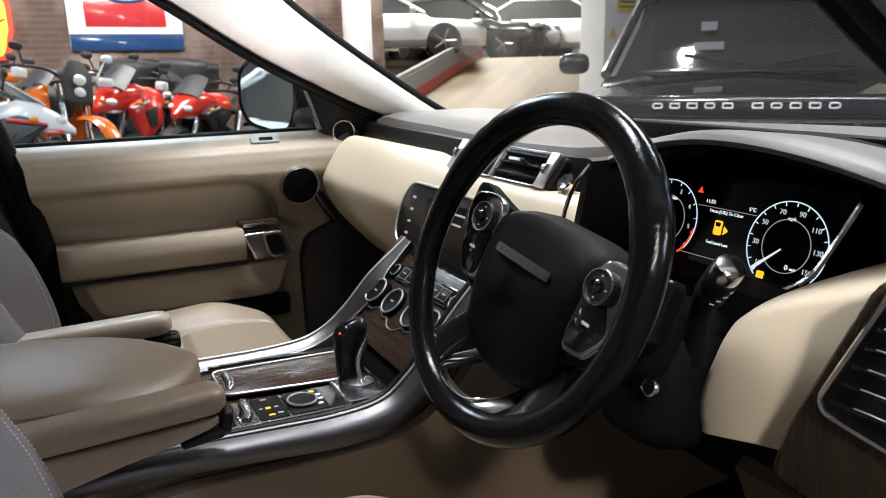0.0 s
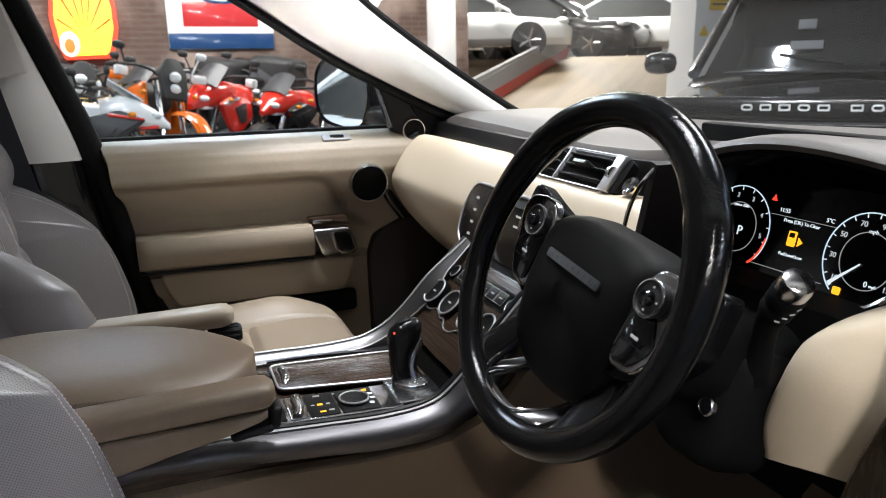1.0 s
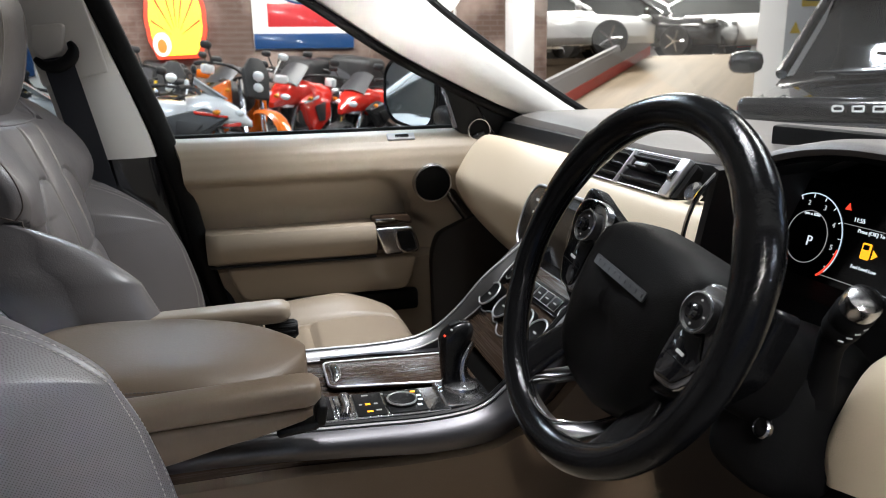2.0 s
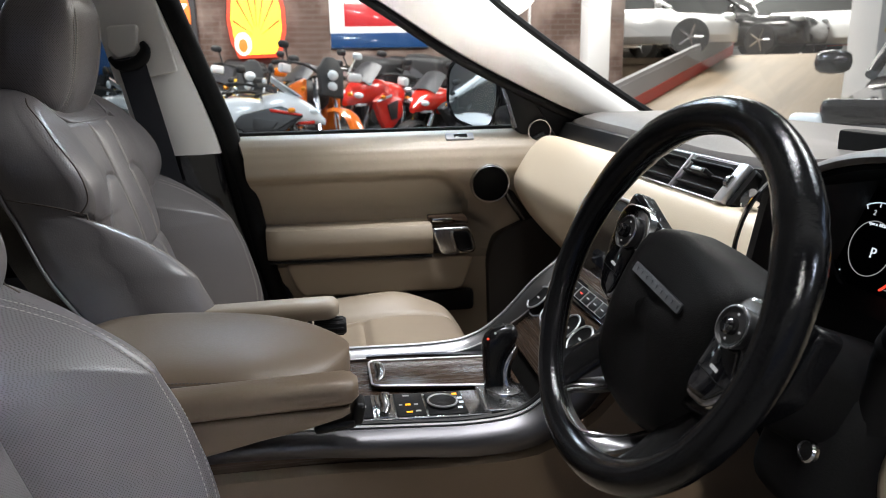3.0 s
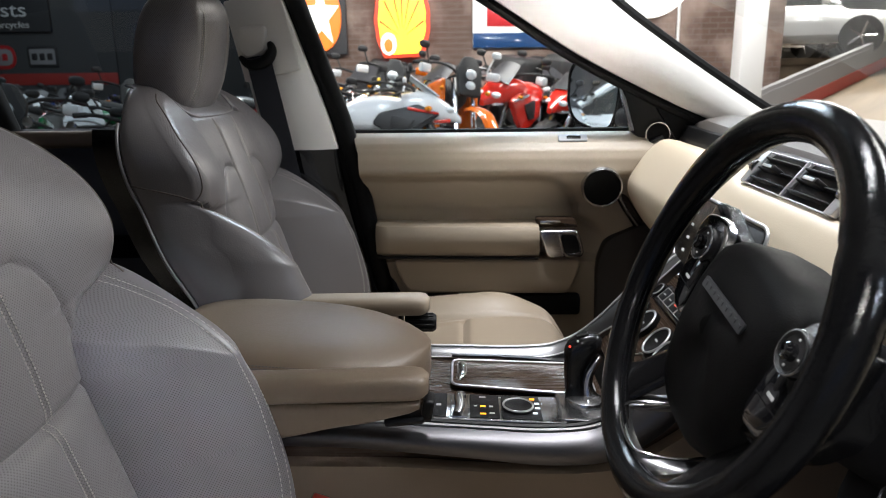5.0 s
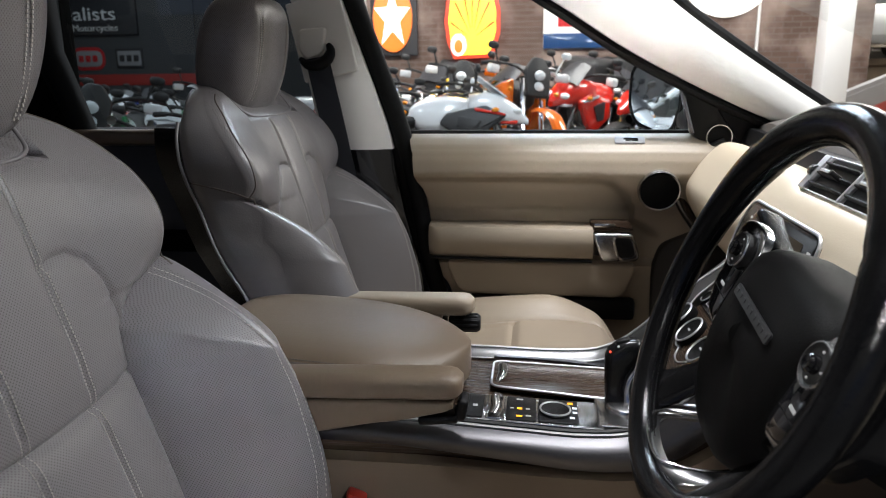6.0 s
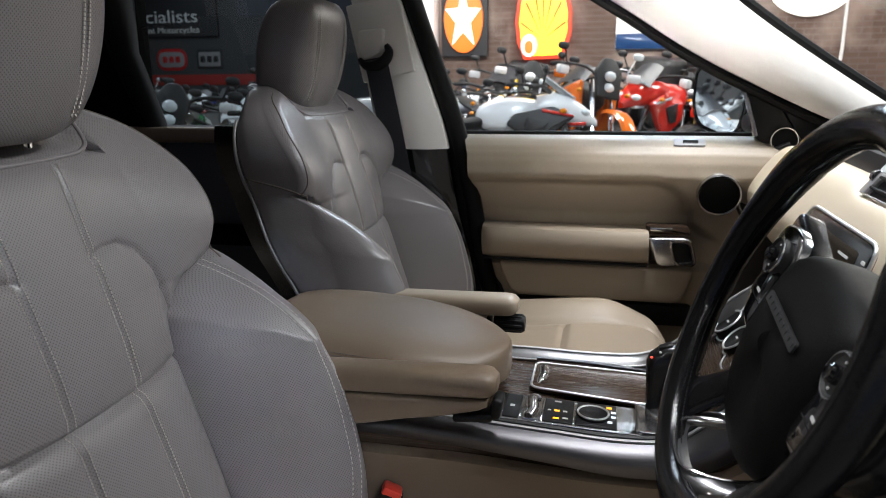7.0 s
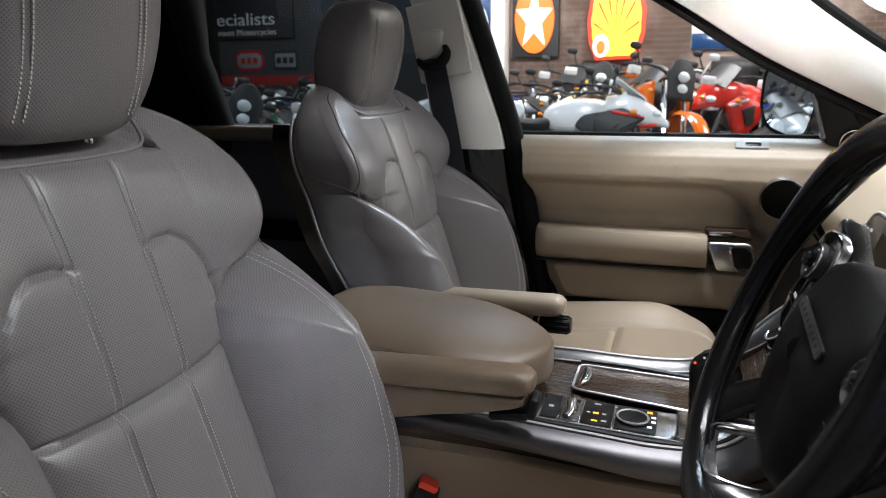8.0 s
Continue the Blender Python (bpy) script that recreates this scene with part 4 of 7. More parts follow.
def dial(cx, cy, r, marks, numbers, sub, start):
    b = BM()
    tube(b, [CLU @ Vector((cx + r * math.cos(a), cy + r * math.sin(a), 0.0046)) for a in lin(radians(-40), radians(230), 40)], 0.0007, 5)
    ring = part("dial_ring", b, G_RING, clu)
    b = BM()
    tube(b, [CLU @ Vector((cx + r * 0.60 * math.cos(a), cy + r * 0.60 * math.sin(a), 0.0046)) for a in lin(0, 2 * math.pi, 41)[:-1]], 0.0005, 5, True)
    part("inner_ring", b, G_GREY, ring)
    for k in range(marks):
        a = radians(225 - 260 * k / (marks - 1))
        b = BM()
        rbox(b, (r * 0.945, 0, 0.0046), (r * 0.09, 0.0009, 0.0006), 0)
        bmesh.ops.transform(b, matrix=CLU @ pose(cx, cy, 0, 0, 0, math.degrees(a)), verts=b.verts)
        part("mark", b, G_WHITE, ring)
    for k, t_ in enumerate(numbers):
        a = radians(start - 36.5 * k)
        words("number", t_, 0.0080, CLU @ pose(cx + r * 0.78 * math.cos(a), cy + r * 0.78 * math.sin(a), 0.0046), G_GREYW, ring)
    for t_, dx, dy, s_ in sub:
        words("lettering", t_, s_, CLU @ pose(cx + dx, cy + dy, 0.0046), G_WHITE, ring)
    return ring


sd = dial(0.0880, -0.0045, 0.0480, 16, ("10", "30", "50", "70", "90", "110", "130", "150"), (("mph", 0.0, 0.0295, 0.0058), ("0", 0.006, -0.022, 0.0080), ("mph", 0.014, -0.0225, 0.0045)), 219)
td = dial(-0.085, -0.003, 0.0490, 13, ("0", "1", "2", "3", "4", "5"), (("P", 0.006, -0.004, 0.016), ("rpm x 1000", 0.0, 0.026, 0.0050)), 176)
b = BM()
tube(b, [CLU @ Vector((-0.085 + 0.0475 * math.cos(a), -0.003 + 0.0475 * math.sin(a), 0.0048)) for a in lin(radians(-52), radians(-6), 14)], 0.0012, 5)
part("red_line", b, G_RED, td)
b = BM()
slab(b, [(-0.046, -0.0018), (-0.006, -0.0006), (-0.006, 0.0006), (-0.046, 0.0018)], 0.001, CLU @ pose(0.0880, -0.0045, 0.0048, 0, 0, 42))
part("needle", b, G_WHITE, sd)
b = BM()
slab(b, outline(0.011, 0.017, 0.002), 0.0008, CLU @ pose(-0.003, -0.001, 0.0044))
fu = part("fuel_sign", b, G_AMBER, clu, "lit amber fuel pump symbol")
b = BM()
slab(b, [(0, -0.005), (0.006, 0), (0, 0.005)], 0.0008, CLU @ pose(0.0055, -0.003, 0.0044))
part("arrow", b, G_AMBER, fu)
b = BM()
slab(b, outline(0.0068, 0.005, 0.001), 0.0008, CLU @ pose(-0.003, 0.003, 0.0050))
part("window", b, M_SCREEN, fu)
for t_, dx, dy, s_ in (("11:55", -0.0215, 0.0275, 0.0066), ("5\u00b0C", 0.0380, 0.0266, 0.0062), ("Press (OK) To Clear", 0.0040, 0.0172, 0.0056), ("Fuel Level Low", 0.0, -0.0195, 0.0052)):
    words("lettering", t_, s_, CLU @ pose(dx, dy, 0.0046), G_WHITE, clu)
b = BM()
slab(b, [(-0.005, -0.004), (0.005, -0.004), (0, 0.005)], 0.0008, CLU @ pose(-0.0394, 0.039, 0.0044) @ Matrix.Scale(0.8, 4))
part("warning_sign", b, G_RED, clu, "lit red warning triangle")
for yy, cx, w in ((-0.0385, -0.003, 0.098), (0.0213, 0.005, 0.088)):
    b = BM()
    rbox(b, (cx, yy, 0.0046), (w, 0.0007, 0.0005), 0)
    bmesh.ops.transform(b, matrix=CLU, verts=b.verts)
    part("rule", b, G_GREY, clu)
for dx in (0.0655,):
    b = BM()
    slab(b, outline(0.009, 0.008, 0.0015), 0.0008, CLU @ pose(dx, -0.0405, 0.0044))
    part("warning_sign", b, G_AMBER, clu)

# driver's ivory side pad and outer vent
b = BM()


PAD_TOP = smooth_rows([(-0.60, 1.202), (-0.560, 1.186), (-0.526, 1.170), (-0.490, 1.151), (-0.468, 1.134), (-0.455, 1.117), (-0.430, 1.060), (-0.398, 0.998)])


def driver_pad(y):
    f = (y + 0.398) / -0.202
    top = PAD_TOP(y)
    fr = 0.366 - 0.022 * math.sin(math.pi * min(1, f) ** 0.8) + 0.028 * step(-0.450, -0.400, y)
    bot = 0.988 + 0.028 * step(0.0, 0.7, f)
    h = top - bot
    prof = [(0.50, top + 0.004), (fr + 0.06, top), (fr + 0.016, top - 0.06 * h), (fr + 0.002, top - 0.2 * h), (fr - 0.010, (top + bot) / 2), (fr - 0.006, bot + 0.14 * h), (fr + 0.012, bot + 0.002), (0.50, bot - 0.01)]
    return [Vector((p.x, y, p.y)) for p in spline(prof, 30)]


loft(b, [driver_pad(y) for y in [-0.3985, -0.400, -0.404, -0.410] + lin(-0.416, -0.60, 34)])
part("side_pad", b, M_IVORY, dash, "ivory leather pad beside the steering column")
YZ = Matrix(((0, 0, -1, 0), (1, 0, 0, 0), (0, 1, 0, 0), (0, 0, 0, 1)))


def facing_rear(x):
    m = YZ.copy()
    m.translation = (x, 0, 0)
    return m


b = BM()
slab(b, round_poly([(-0.606, 1.205), (-0.588, 1.165), (-0.545, 1.062), (-0.530, 1.005), (-0.72, 0.985), (-0.74, 1.205)], 0.02), 0.05, facing_rear(0.372), 0.010, 3)
ov = part("outer_vent", b, M_WOODV, dash, "dark veneer outer air vent")
mouth = round_poly([(-0.622, 1.203), (-0.574, 1.097), (-0.580, 1.087), (-0.70, 1.068), (-0.715, 1.203)], 0.012)
b = BM()
slab(b, mouth, 0.003, facing_rear(0.3225))
part("vent_mouth", b, M_BLACK, ov, "black vent mouth")
b = BM()
tube(b, [facing_rear(0.3200) @ Vector((*p, 0)) for p in mouth], 0.003, 6, True)
part("vent_rim", b, M_CHROME, ov, "chrome vent rim")
for k in range(6):
    z = 1.100 + 0.0165 * k
    y0 = -0.580 - 0.046 * (z - 1.098) / 0.106
    b = BM()
    rbox(b, (0, (y0 - 0.71) / 2, 0), (0.012, y0 + 0.700, 0.003), 0.001, 1, pose(0.318, 0, z, 0, 25, 0))
    part("slat", b, M_PIANO, ov, "gloss black slat")
    # the slat's highlight is modelled as a bright strip
    b = BM()
    rbox(b, (0, (y0 - 0.70) / 2 + 0.02, 0), (0.010, 0.030, 0.0012), 0.0004, 1, pose(0.3165, 0, z + 0.0022, 0, 25, 0))
    part("slat_highlight", b, M_BRIGHT, ov, "bright strip drawn as the slat's highlight")
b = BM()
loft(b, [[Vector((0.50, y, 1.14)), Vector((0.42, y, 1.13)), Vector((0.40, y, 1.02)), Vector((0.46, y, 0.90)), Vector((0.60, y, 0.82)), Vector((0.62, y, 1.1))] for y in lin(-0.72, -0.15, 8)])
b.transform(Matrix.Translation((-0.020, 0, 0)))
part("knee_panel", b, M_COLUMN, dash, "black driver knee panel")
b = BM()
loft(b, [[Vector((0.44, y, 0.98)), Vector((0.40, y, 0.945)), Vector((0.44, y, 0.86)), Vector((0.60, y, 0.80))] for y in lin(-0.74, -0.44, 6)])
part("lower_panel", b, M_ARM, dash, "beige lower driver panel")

# ---- steering wheel and column ----
A = radians(23)
WC = Vector((0.180, -0.3735, 1.177))
WM = Matrix.Translation(WC) @ pose(0, 0, 0, 0, 0, 3.5) @ Matrix(((0, math.sin(A), -math.cos(A), 0), (-1, 0, 0, 0), (0, math.cos(A), math.sin(A), 0), (0, 0, 0, 1))) @ pose(0, 0, 0, 0, 0, -9.4) @ Matrix.Scale(0.893, 4)
HUB = WM @ pose(0, -0.020, -0.018)
wheel = thing("steering_wheel", WC, "worn black leather steering wheel with satin silver trim", "steering wheel")
R0 = 0.1635


def xform(b, m):
    bmesh.ops.transform(b, matrix=m, verts=b.verts)
    return b


def rim_radius(a):
    """Thicker grips at ten to two."""
    d = abs((math.degrees(a) - 90 + 180) % 360 - 180)
    return 0.0150 + 0.0028 * math.exp(-((d - 52) / 22) ** 2) + 0.0008 * math.cos(radians(d))


b = BM()
n = 120
rings = []
for i in range(n):
    a = 2 * math.pi * i / n
    r = rim_radius(a)
    for s_ in (42, 138, 205, 335):
        d = abs((math.degrees(a) - s_ + 180) % 360 - 180)
        r -= 0.0012 * math.exp(-(d / 1.6) ** 2)
    rings.append([WM @ Vector(((R0 + r * 1.05 * math.cos(t)) * math.cos(a), (R0 + r * 1.05 * math.cos(t)) * math.sin(a), r * math.sin(t) + 0.008)) for t in (2 * math.pi * k / 16 for k in range(16))])
loft(b, rings + [rings[0]], True, False)
bmesh.ops.remove_doubles(b, verts=b.verts, dist=1e-6)
rim = part("rim", b, M_RIM, wheel, "worn black leather rim")
b = BM()
for i in range(220):
    a = 2 * math.pi * i / 220
    r = rim_radius(a)
    for sg in (-1, 1):
        p = Vector(((R0 - r * 1.04) * math.cos(a), (R0 - r * 1.04) * math.sin(a), 0.008 + sg * 0.0022))
        rbox(b, (0, 0, 0), (0.0012, 0.0030, 0.0012), 0, 1, WM @ Matrix.Translation(p) @ pose(0, 0, 0, 0, 0, math.degrees(a) + sg * 0))
part("stitching", b, M_BLACK, rim, kind="stuff")
# airbag pad
pad_out = [(x * 1.07, y * 1.07 - (0.012 if y < 0 else 0.0)) for x, y in round_poly([(-0.078, 0.058), (-0.040, 0.071), (0.040, 0.071), (0.078, 0.058), (0.080, 0.005), (0.064, -0.062), (0.028, -0.082), (-0.028, -0.082), (-0.064, -0.062), (-0.080, 0.005)], 0.03, 5)]
b = BM()
rings = []
for s_, h in ((1.0, -0.055), (1.03, -0.03), (1.0, -0.008), (0.965, 0.004), (0.90, 0.012), (0.75, 0.018), (0.45, 0.022), (0.15, 0.0235)):
    rings.append([HUB @ Vector((x * s_, y * s_, h - 0.05 * (y / 0.08) ** 2 * 0.12)) for x, y in pad_out])
loft(b, rings)
pad = part("airbag_pad", b, M_PAD, wheel, "matt black airbag cover")
b = BM()
slab(b, outline(0.092, 0.0095, 0.002), 0.002, HUB @ pose(0, 0.025, 0.0210, -3))
bd = part("badge_strip", b, M_DARKSATIN, pad, "silver badge strip")
for k in range(9):
    b = BM()
    rbox(b, (-0.040 + 0.010 * k, 0, 0.0023), (0.0050, 0.0036, 0.0006), 0)
    part("badge_mark", xform(b, HUB @ pose(0, 0.025, 0.0210, -3)), M_DARKSATIN, bd)


def band(b, pts, w, h, m):
    """A flat strip with rounded edges laid along pts in the plane of m."""
    p = [Vector(q) for q in pts]
    rings = []
    for i, q in enumerate(p):
        t = (p[min(i + 1, len(p) - 1)] - p[max(i - 1, 0)]).normalized()
        s_ = t.cross(Vector((0, 0, 1))).normalized()
        rings.append([m @ (q + s_ * (w * u) + Vector((0, 0, h * v))) for u, v in ((-0.5, -0.5), (-0.5, 0.2), (-0.36, 0.45), (0, 0.55), (0.36, 0.45), (0.5, 0.2), (0.5, -0.5))])
    return loft(b, rings)


def spoke(sg):
    # carrier from the pad to the rim
    b = BM()
    slab(b, round_poly([(sg * 0.060, 0.058), (sg * 0.100, 0.064), (sg * 0.158, 0.078), (sg * 0.160, 0.020), (sg * 0.140, -0.012), (sg * 0.112, -0.034), (sg * 0.060, -0.050)], 0.012), 0.022, HUB @ pose(0, 0, -0.024), 0.006, 3)
    sp_ = part("spoke", b, M_RIM, wheel, "black side spoke")
    # silver surround
    b = BM()
    slab(b, round_poly([(sg * 0.077, 0.048), (sg * 0.090, 0.068), (sg * 0.114, 0.070), (sg * 0.140, 0.064), (sg * 0.146, 0.044), (sg * 0.131, 0.014), (sg * 0.129, -0.002), (sg * 0.112, -0.026), (sg * 0.084, -0.029), (sg * 0.077, -0.018)], 0.009), 0.011, HUB @ pose(0, 0, -0.003), 0.004, 3)
    tr_ = part("control_surround", b, M_SATIN, sp_, "satin silver control surround")
    b = BM()
    slab(b, round_poly([(sg * 0.081, 0.032), (sg * 0.112, 0.032), (sg * 0.125, 0.008), (sg * 0.123, -0.001), (sg * 0.109, -0.020), (sg * 0.087, -0.0235), (sg * 0.081, -0.014)], 0.006), 0.006, HUB @ pose(0, 0, 0.0045), 0.002)
    part("switch_panel", b, M_PIANO, tr_, "gloss black switch panel")
    b = BM()
    lathe(b, [(0.0160, 0), (0.0168, 0.008), (0.0156, 0.0115), (0.0136, 0.0095), (0.0, 0.0095)], 32, HUB @ pose(sg * 0.101, 0.042, 0.006))
    part("control_dial", b, M_DASHK, tr_, "round control dial")
    b = BM()
    tube(b, [HUB @ Vector((sg * 0.101 + 0.0164 * math.cos(a), 0.042 + 0.0164 * math.sin(a), 0.0160)) for a in lin(0, 2 * math.pi, 33)[:-1]], 0.0011, 6, True)
    part("dial_ring", b, M_SATIN, tr_)
    b = BM()
    lathe(b, [(0.007, 0.0), (0.007, 0.006), (0.005, 0.0080), (0.0, 0.007)], 20, HUB @ pose(sg * 0.101, 0.042, 0.0150))
    part("ok_button", b, M_PIANO, tr_)
    for k in range(4):
        a = radians(90 * k)
        b = BM()
        rbox(b, (sg * 0.101 + 0.0105 * math.cos(a), 0.042 + 0.0105 * math.sin(a), 0.0160), (0.0014, 0.0014, 0.001), 0)
        part("symbol", xform(b, HUB), G_GREY, tr_)
    b = BM()
    rbox(b, (sg * 0.102, 0.006, 0.0108), (0.010, 0.0028, 0.0006), 0)
    part("symbol", xform(b, HUB), G_GREY, tr_)
    b = BM()
    rbox(b, (sg * 0.102, -0.001, 0.0106), (0.036, 0.0008, 0.0004), 0)
    part("switch_gap", xform(b, HUB), M_BLACK, tr_)


spoke(1)
spoke(-1)
# two lower spokes joined by a bright band round the opening
for sg in (-1, 1):
    b = BM()
    rings = []
    for x, y, z, w in ((0.066, -0.050, -0.050, 0.020), (0.074, -0.085, -0.034, 0.020), (0.080, -0.118, -0.014, 0.022), (0.082, -0.142, 0.004, 0.026)):
        rings.append([WM @ Vector((sg * (x + w * 0.85 * math.cos(t)), y + 0.35 * w * math.cos(t), z + 0.010 * math.sin(t))) for t in (2 * math.pi * k / 16 for k in range(16))])
    loft(b, rings)
    part("lower_spoke", b, M_RIM, wheel, "black leather lower spoke")
U_PATH = [(-0.052, -0.112, -0.060), (-0.056, -0.126, -0.036), (-0.059, -0.139, -0.012), (-0.055, -0.149, 0.0), (-0.040, -0.154, 0.005), (-0.012, -0.156, 0.006), (0.014, -0.154, 0.005), (0.030, -0.148, 0.002), (0.037, -0.137, -0.012), (0.037, -0.127, -0.036), (0.033, -0.115, -0.060)]
b = BM()
band(b, spline(U_PATH, 60), 0.018, 0.012, WM)
lb = part("lower_band", b, M_DARKSATIN, wheel, "dark satin band round the lower opening")
b = BM()
tube(b, [WM @ (Vector(((p.x + 0.011) * 0.86 - 0.011, p.y + 0.008 * step(-0.130, -0.150, p.y), p.z + 0.006))) for p in spline(U_PATH, 60)], 0.0014, 6)
part("bright_edge", b, M_SATIN, lb, "thin bright edge")

col = thing("steering_column", (0.30, -0.35, 1.05), "black steering column shroud with stalk and start button", "steering column")
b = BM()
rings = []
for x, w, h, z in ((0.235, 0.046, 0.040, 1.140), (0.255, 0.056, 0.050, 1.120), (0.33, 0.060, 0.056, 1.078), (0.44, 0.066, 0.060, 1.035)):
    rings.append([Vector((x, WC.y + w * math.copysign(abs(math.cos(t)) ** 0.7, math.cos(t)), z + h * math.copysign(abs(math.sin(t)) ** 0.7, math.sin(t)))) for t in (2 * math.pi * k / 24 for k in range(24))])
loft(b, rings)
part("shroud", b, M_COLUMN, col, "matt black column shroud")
b = BM()
tube(b, spline([(0.335, -0.432, 1.075), (0.333, -0.438, 1.105), (0.329, -0.446, 1.132), (0.325, -0.457, 1.149)], 10), [0.014, 0.013, 0.012, 0.011, 0.0105, 0.0105, 0.011, 0.012, 0.0125, 0.012], 16)
stalk = part("wiper_stalk", b, M_COLUMN, col, "black control stalk")
along = Vector((-0.010, -0.046, 0.059)).normalized()
STALK = frame_at((0.325, -0.457, 1.149), along.orthogonal(), along.cross(along.orthogonal()))
b = BM()
lathe(b, [(0.0120, -0.006), (0.0140, 0.0), (0.0145, 0.010), (0.0135, 0.0115), (0.0145, 0.013), (0.0150, 0.026), (0.0138, 0.028)], 28, STALK)
part("switch_barrel", b, M_COLUMN, stalk, "black ribbed switch barrel")
for k in range(4):
    b = BM()
    rbox(b, (0, 0.0148, 0.004 + 0.006 * k), (0.004, 0.0008, 0.0012), 0)
    part("symbol", xform(b, STALK @ pose(0, 0, 0, 0, 0, 90 + 14 * k)), G_GREY, stalk)
b = BM()
lathe(b, [(0.0132, 0.027), (0.0142, 0.030), (0.0142, 0.038), (0.0128, 0.0425), (0.009, 0.0450), (0.0, 0.0455)], 32, STALK)
part("end_cap", b, M_SATIN, stalk, "bright stalk end cap")
b = BM()
rbox(b, (0, 0, 0), (0.09, 0.098, 0.13), 0.030, 4, pose(0.338, -0.394, 1.040, 0, 18, 0))
part("switch_housing", b, M_COLUMN, col, "matt black switch housing")
START = (0.288, -0.430, 1.056)
b = BM()
lathe(b, [(0.0088, 0), (0.0094, 0.004), (0.0080, 0.006), (0.0072, 0.003), (0.0, 0.003)], 26, frame_at(START, (0, -1, 0), (0.35, 0, 0.94)))
part("start_button", b, M_SATIN, col, "silver ringed start button")
b = BM()
lathe(b, [(0.0072, 0), (0.0072, 0.0045), (0.0, 0.005)], 20, frame_at(START, (0, -1, 0), (0.35, 0, 0.94)))
part("button_face", b, M_BLACK, col)

# ---- centre console ----
con = thing("centre_console", (0.0, 0, 0.6), "aluminium and dark wood centre console", "console")
b = BM()
deck_z = [(-0.45, 0.945), (-0.10, 0.944), (0.05, 0.936), (0.14, 0.936), (0.20, 0.955), (0.30, 1.045), (0.36, 1.07)]
xs = lin(-0.45, 0.36, 60)
loft(b, [[Vector((x, -0.121, curve(deck_z, x))), Vector((x, 0.121, curve(deck_z, x))), Vector((x, 0.128, curve(deck_z, x) - 0.06)), Vector((x, 0.130, 0.60)), Vector((x, -0.130, 0.60)), Vector((x, -0.128, curve(deck_z, x) - 0.06))] for x in xs])
part("body", b, M_WOOD, con, "dark veneered console top")
SWEEP = {
    -1: [(-0.30, 0.952), (-0.15, 0.954), (0.0, 0.946), (0.08, 0.942), (0.140, 0.948), (0.176, 0.972), (0.215, 1.012), (0.250, 1.050), (0.285, 1.085), (0.31, 1.105)],
    1: [(-0.30, 0.952), (-0.15, 0.955), (-0.04, 0.9555), (0.04, 0.9535), (0.10, 0.9555), (0.130, 0.9625), (0.157, 0.9765), (0.187, 1.002), (0.217, 1.034), (0.240, 1.054), (0.262, 1.070), (0.29, 1.092)],
}
for sg in (1, -1):
    b = BM()
    rows = spline(SWEEP[sg], 60)
    rings = []
    for i, p in enumerate(rows):
        f = i / 59
        q, o = rows[min(i + 1, 59)], rows[max(i - 1, 0)]
        t = Vector((q.x - o.x, q.y - o.y)).normalized()
        nx, nz = t.y, -t.x
        w = curve([(0, 0.020), (0.35, 0.034), (0.60, 0.042), (0.74, 0.026), (1, 0.010)], f)
        ring = []
        for k in range(9):
            g = k / 8
            bul = math.sin(math.pi * g)
            ring.append(Vector((p.x + nx * w * g, sg * (0.116 + 0.020 * g + 0.012 * bul), p.y + nz * w * g + 0.004 * bul)))
        ring += [Vector((p.x + nx * w, sg * 0.121, p.y + nz * w)), Vector((p.x, sg * 0.112, p.y - 0.004))]
        rings.append(ring)
    loft(b, rings)
    part("side_rail", b, M_ALU, con, "brushed aluminium side rail")
    b = BM()
    tube(b, [Vector((p.x, sg * 0.117, p.y + 0.001)) for p in rows], 0.0022, 6)
    part("bright_edge", b, M_BRIGHT, con)
    if sg > 0:
        b = BM()
        rings = []
        for i, p in enumerate(rows):
            q, o = rows[min(i + 1, 59)], rows[max(i - 1, 0)]
            t = Vector((q.x - o.x, q.y - o.y)).normalized()
            n = Vector((-t.y, 0, t.x))
            d = curve([(0, 0.0105), (0.55, 0.0105), (0.72, 0.017), (0.85, 0.010), (1, 0.006)], i / 59)
            top, low = Vector((p.x, 0.1165, p.y)), Vector((p.x, 0.1165 - d * 1.55, p.y)) - n * d
            rings.append([top, top.lerp(low, 0.3) + Vector((0, -0.0008, 0)) + n * 0.0012, top.lerp(low, 0.7) + n * 0.0010, low, low - n * 0.012, top - n * 0.02])
        loft(b, rings)
        part("inner_band", b, M_DARKSATIN, con, "satin silver band along the rail")
        b = BM()
        tube(b, [r[3] for r in rings], 0.0014, 6)
        part("band_edge", b, M_BRIGHT, con)
    if sg < 0:
        b = BM()
        tube(b, [Vector((p.x, sg * 0.1085, p.y - 0.001)) for p in rows], 0.0050, 8)
        part("groove", b, M_BLACK, con, "dark groove beside the rail")
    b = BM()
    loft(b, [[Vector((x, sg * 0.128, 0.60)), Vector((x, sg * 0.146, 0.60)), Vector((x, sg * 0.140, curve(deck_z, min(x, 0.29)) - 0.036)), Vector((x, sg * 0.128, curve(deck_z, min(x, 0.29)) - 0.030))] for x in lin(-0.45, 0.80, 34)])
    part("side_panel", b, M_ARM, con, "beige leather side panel")
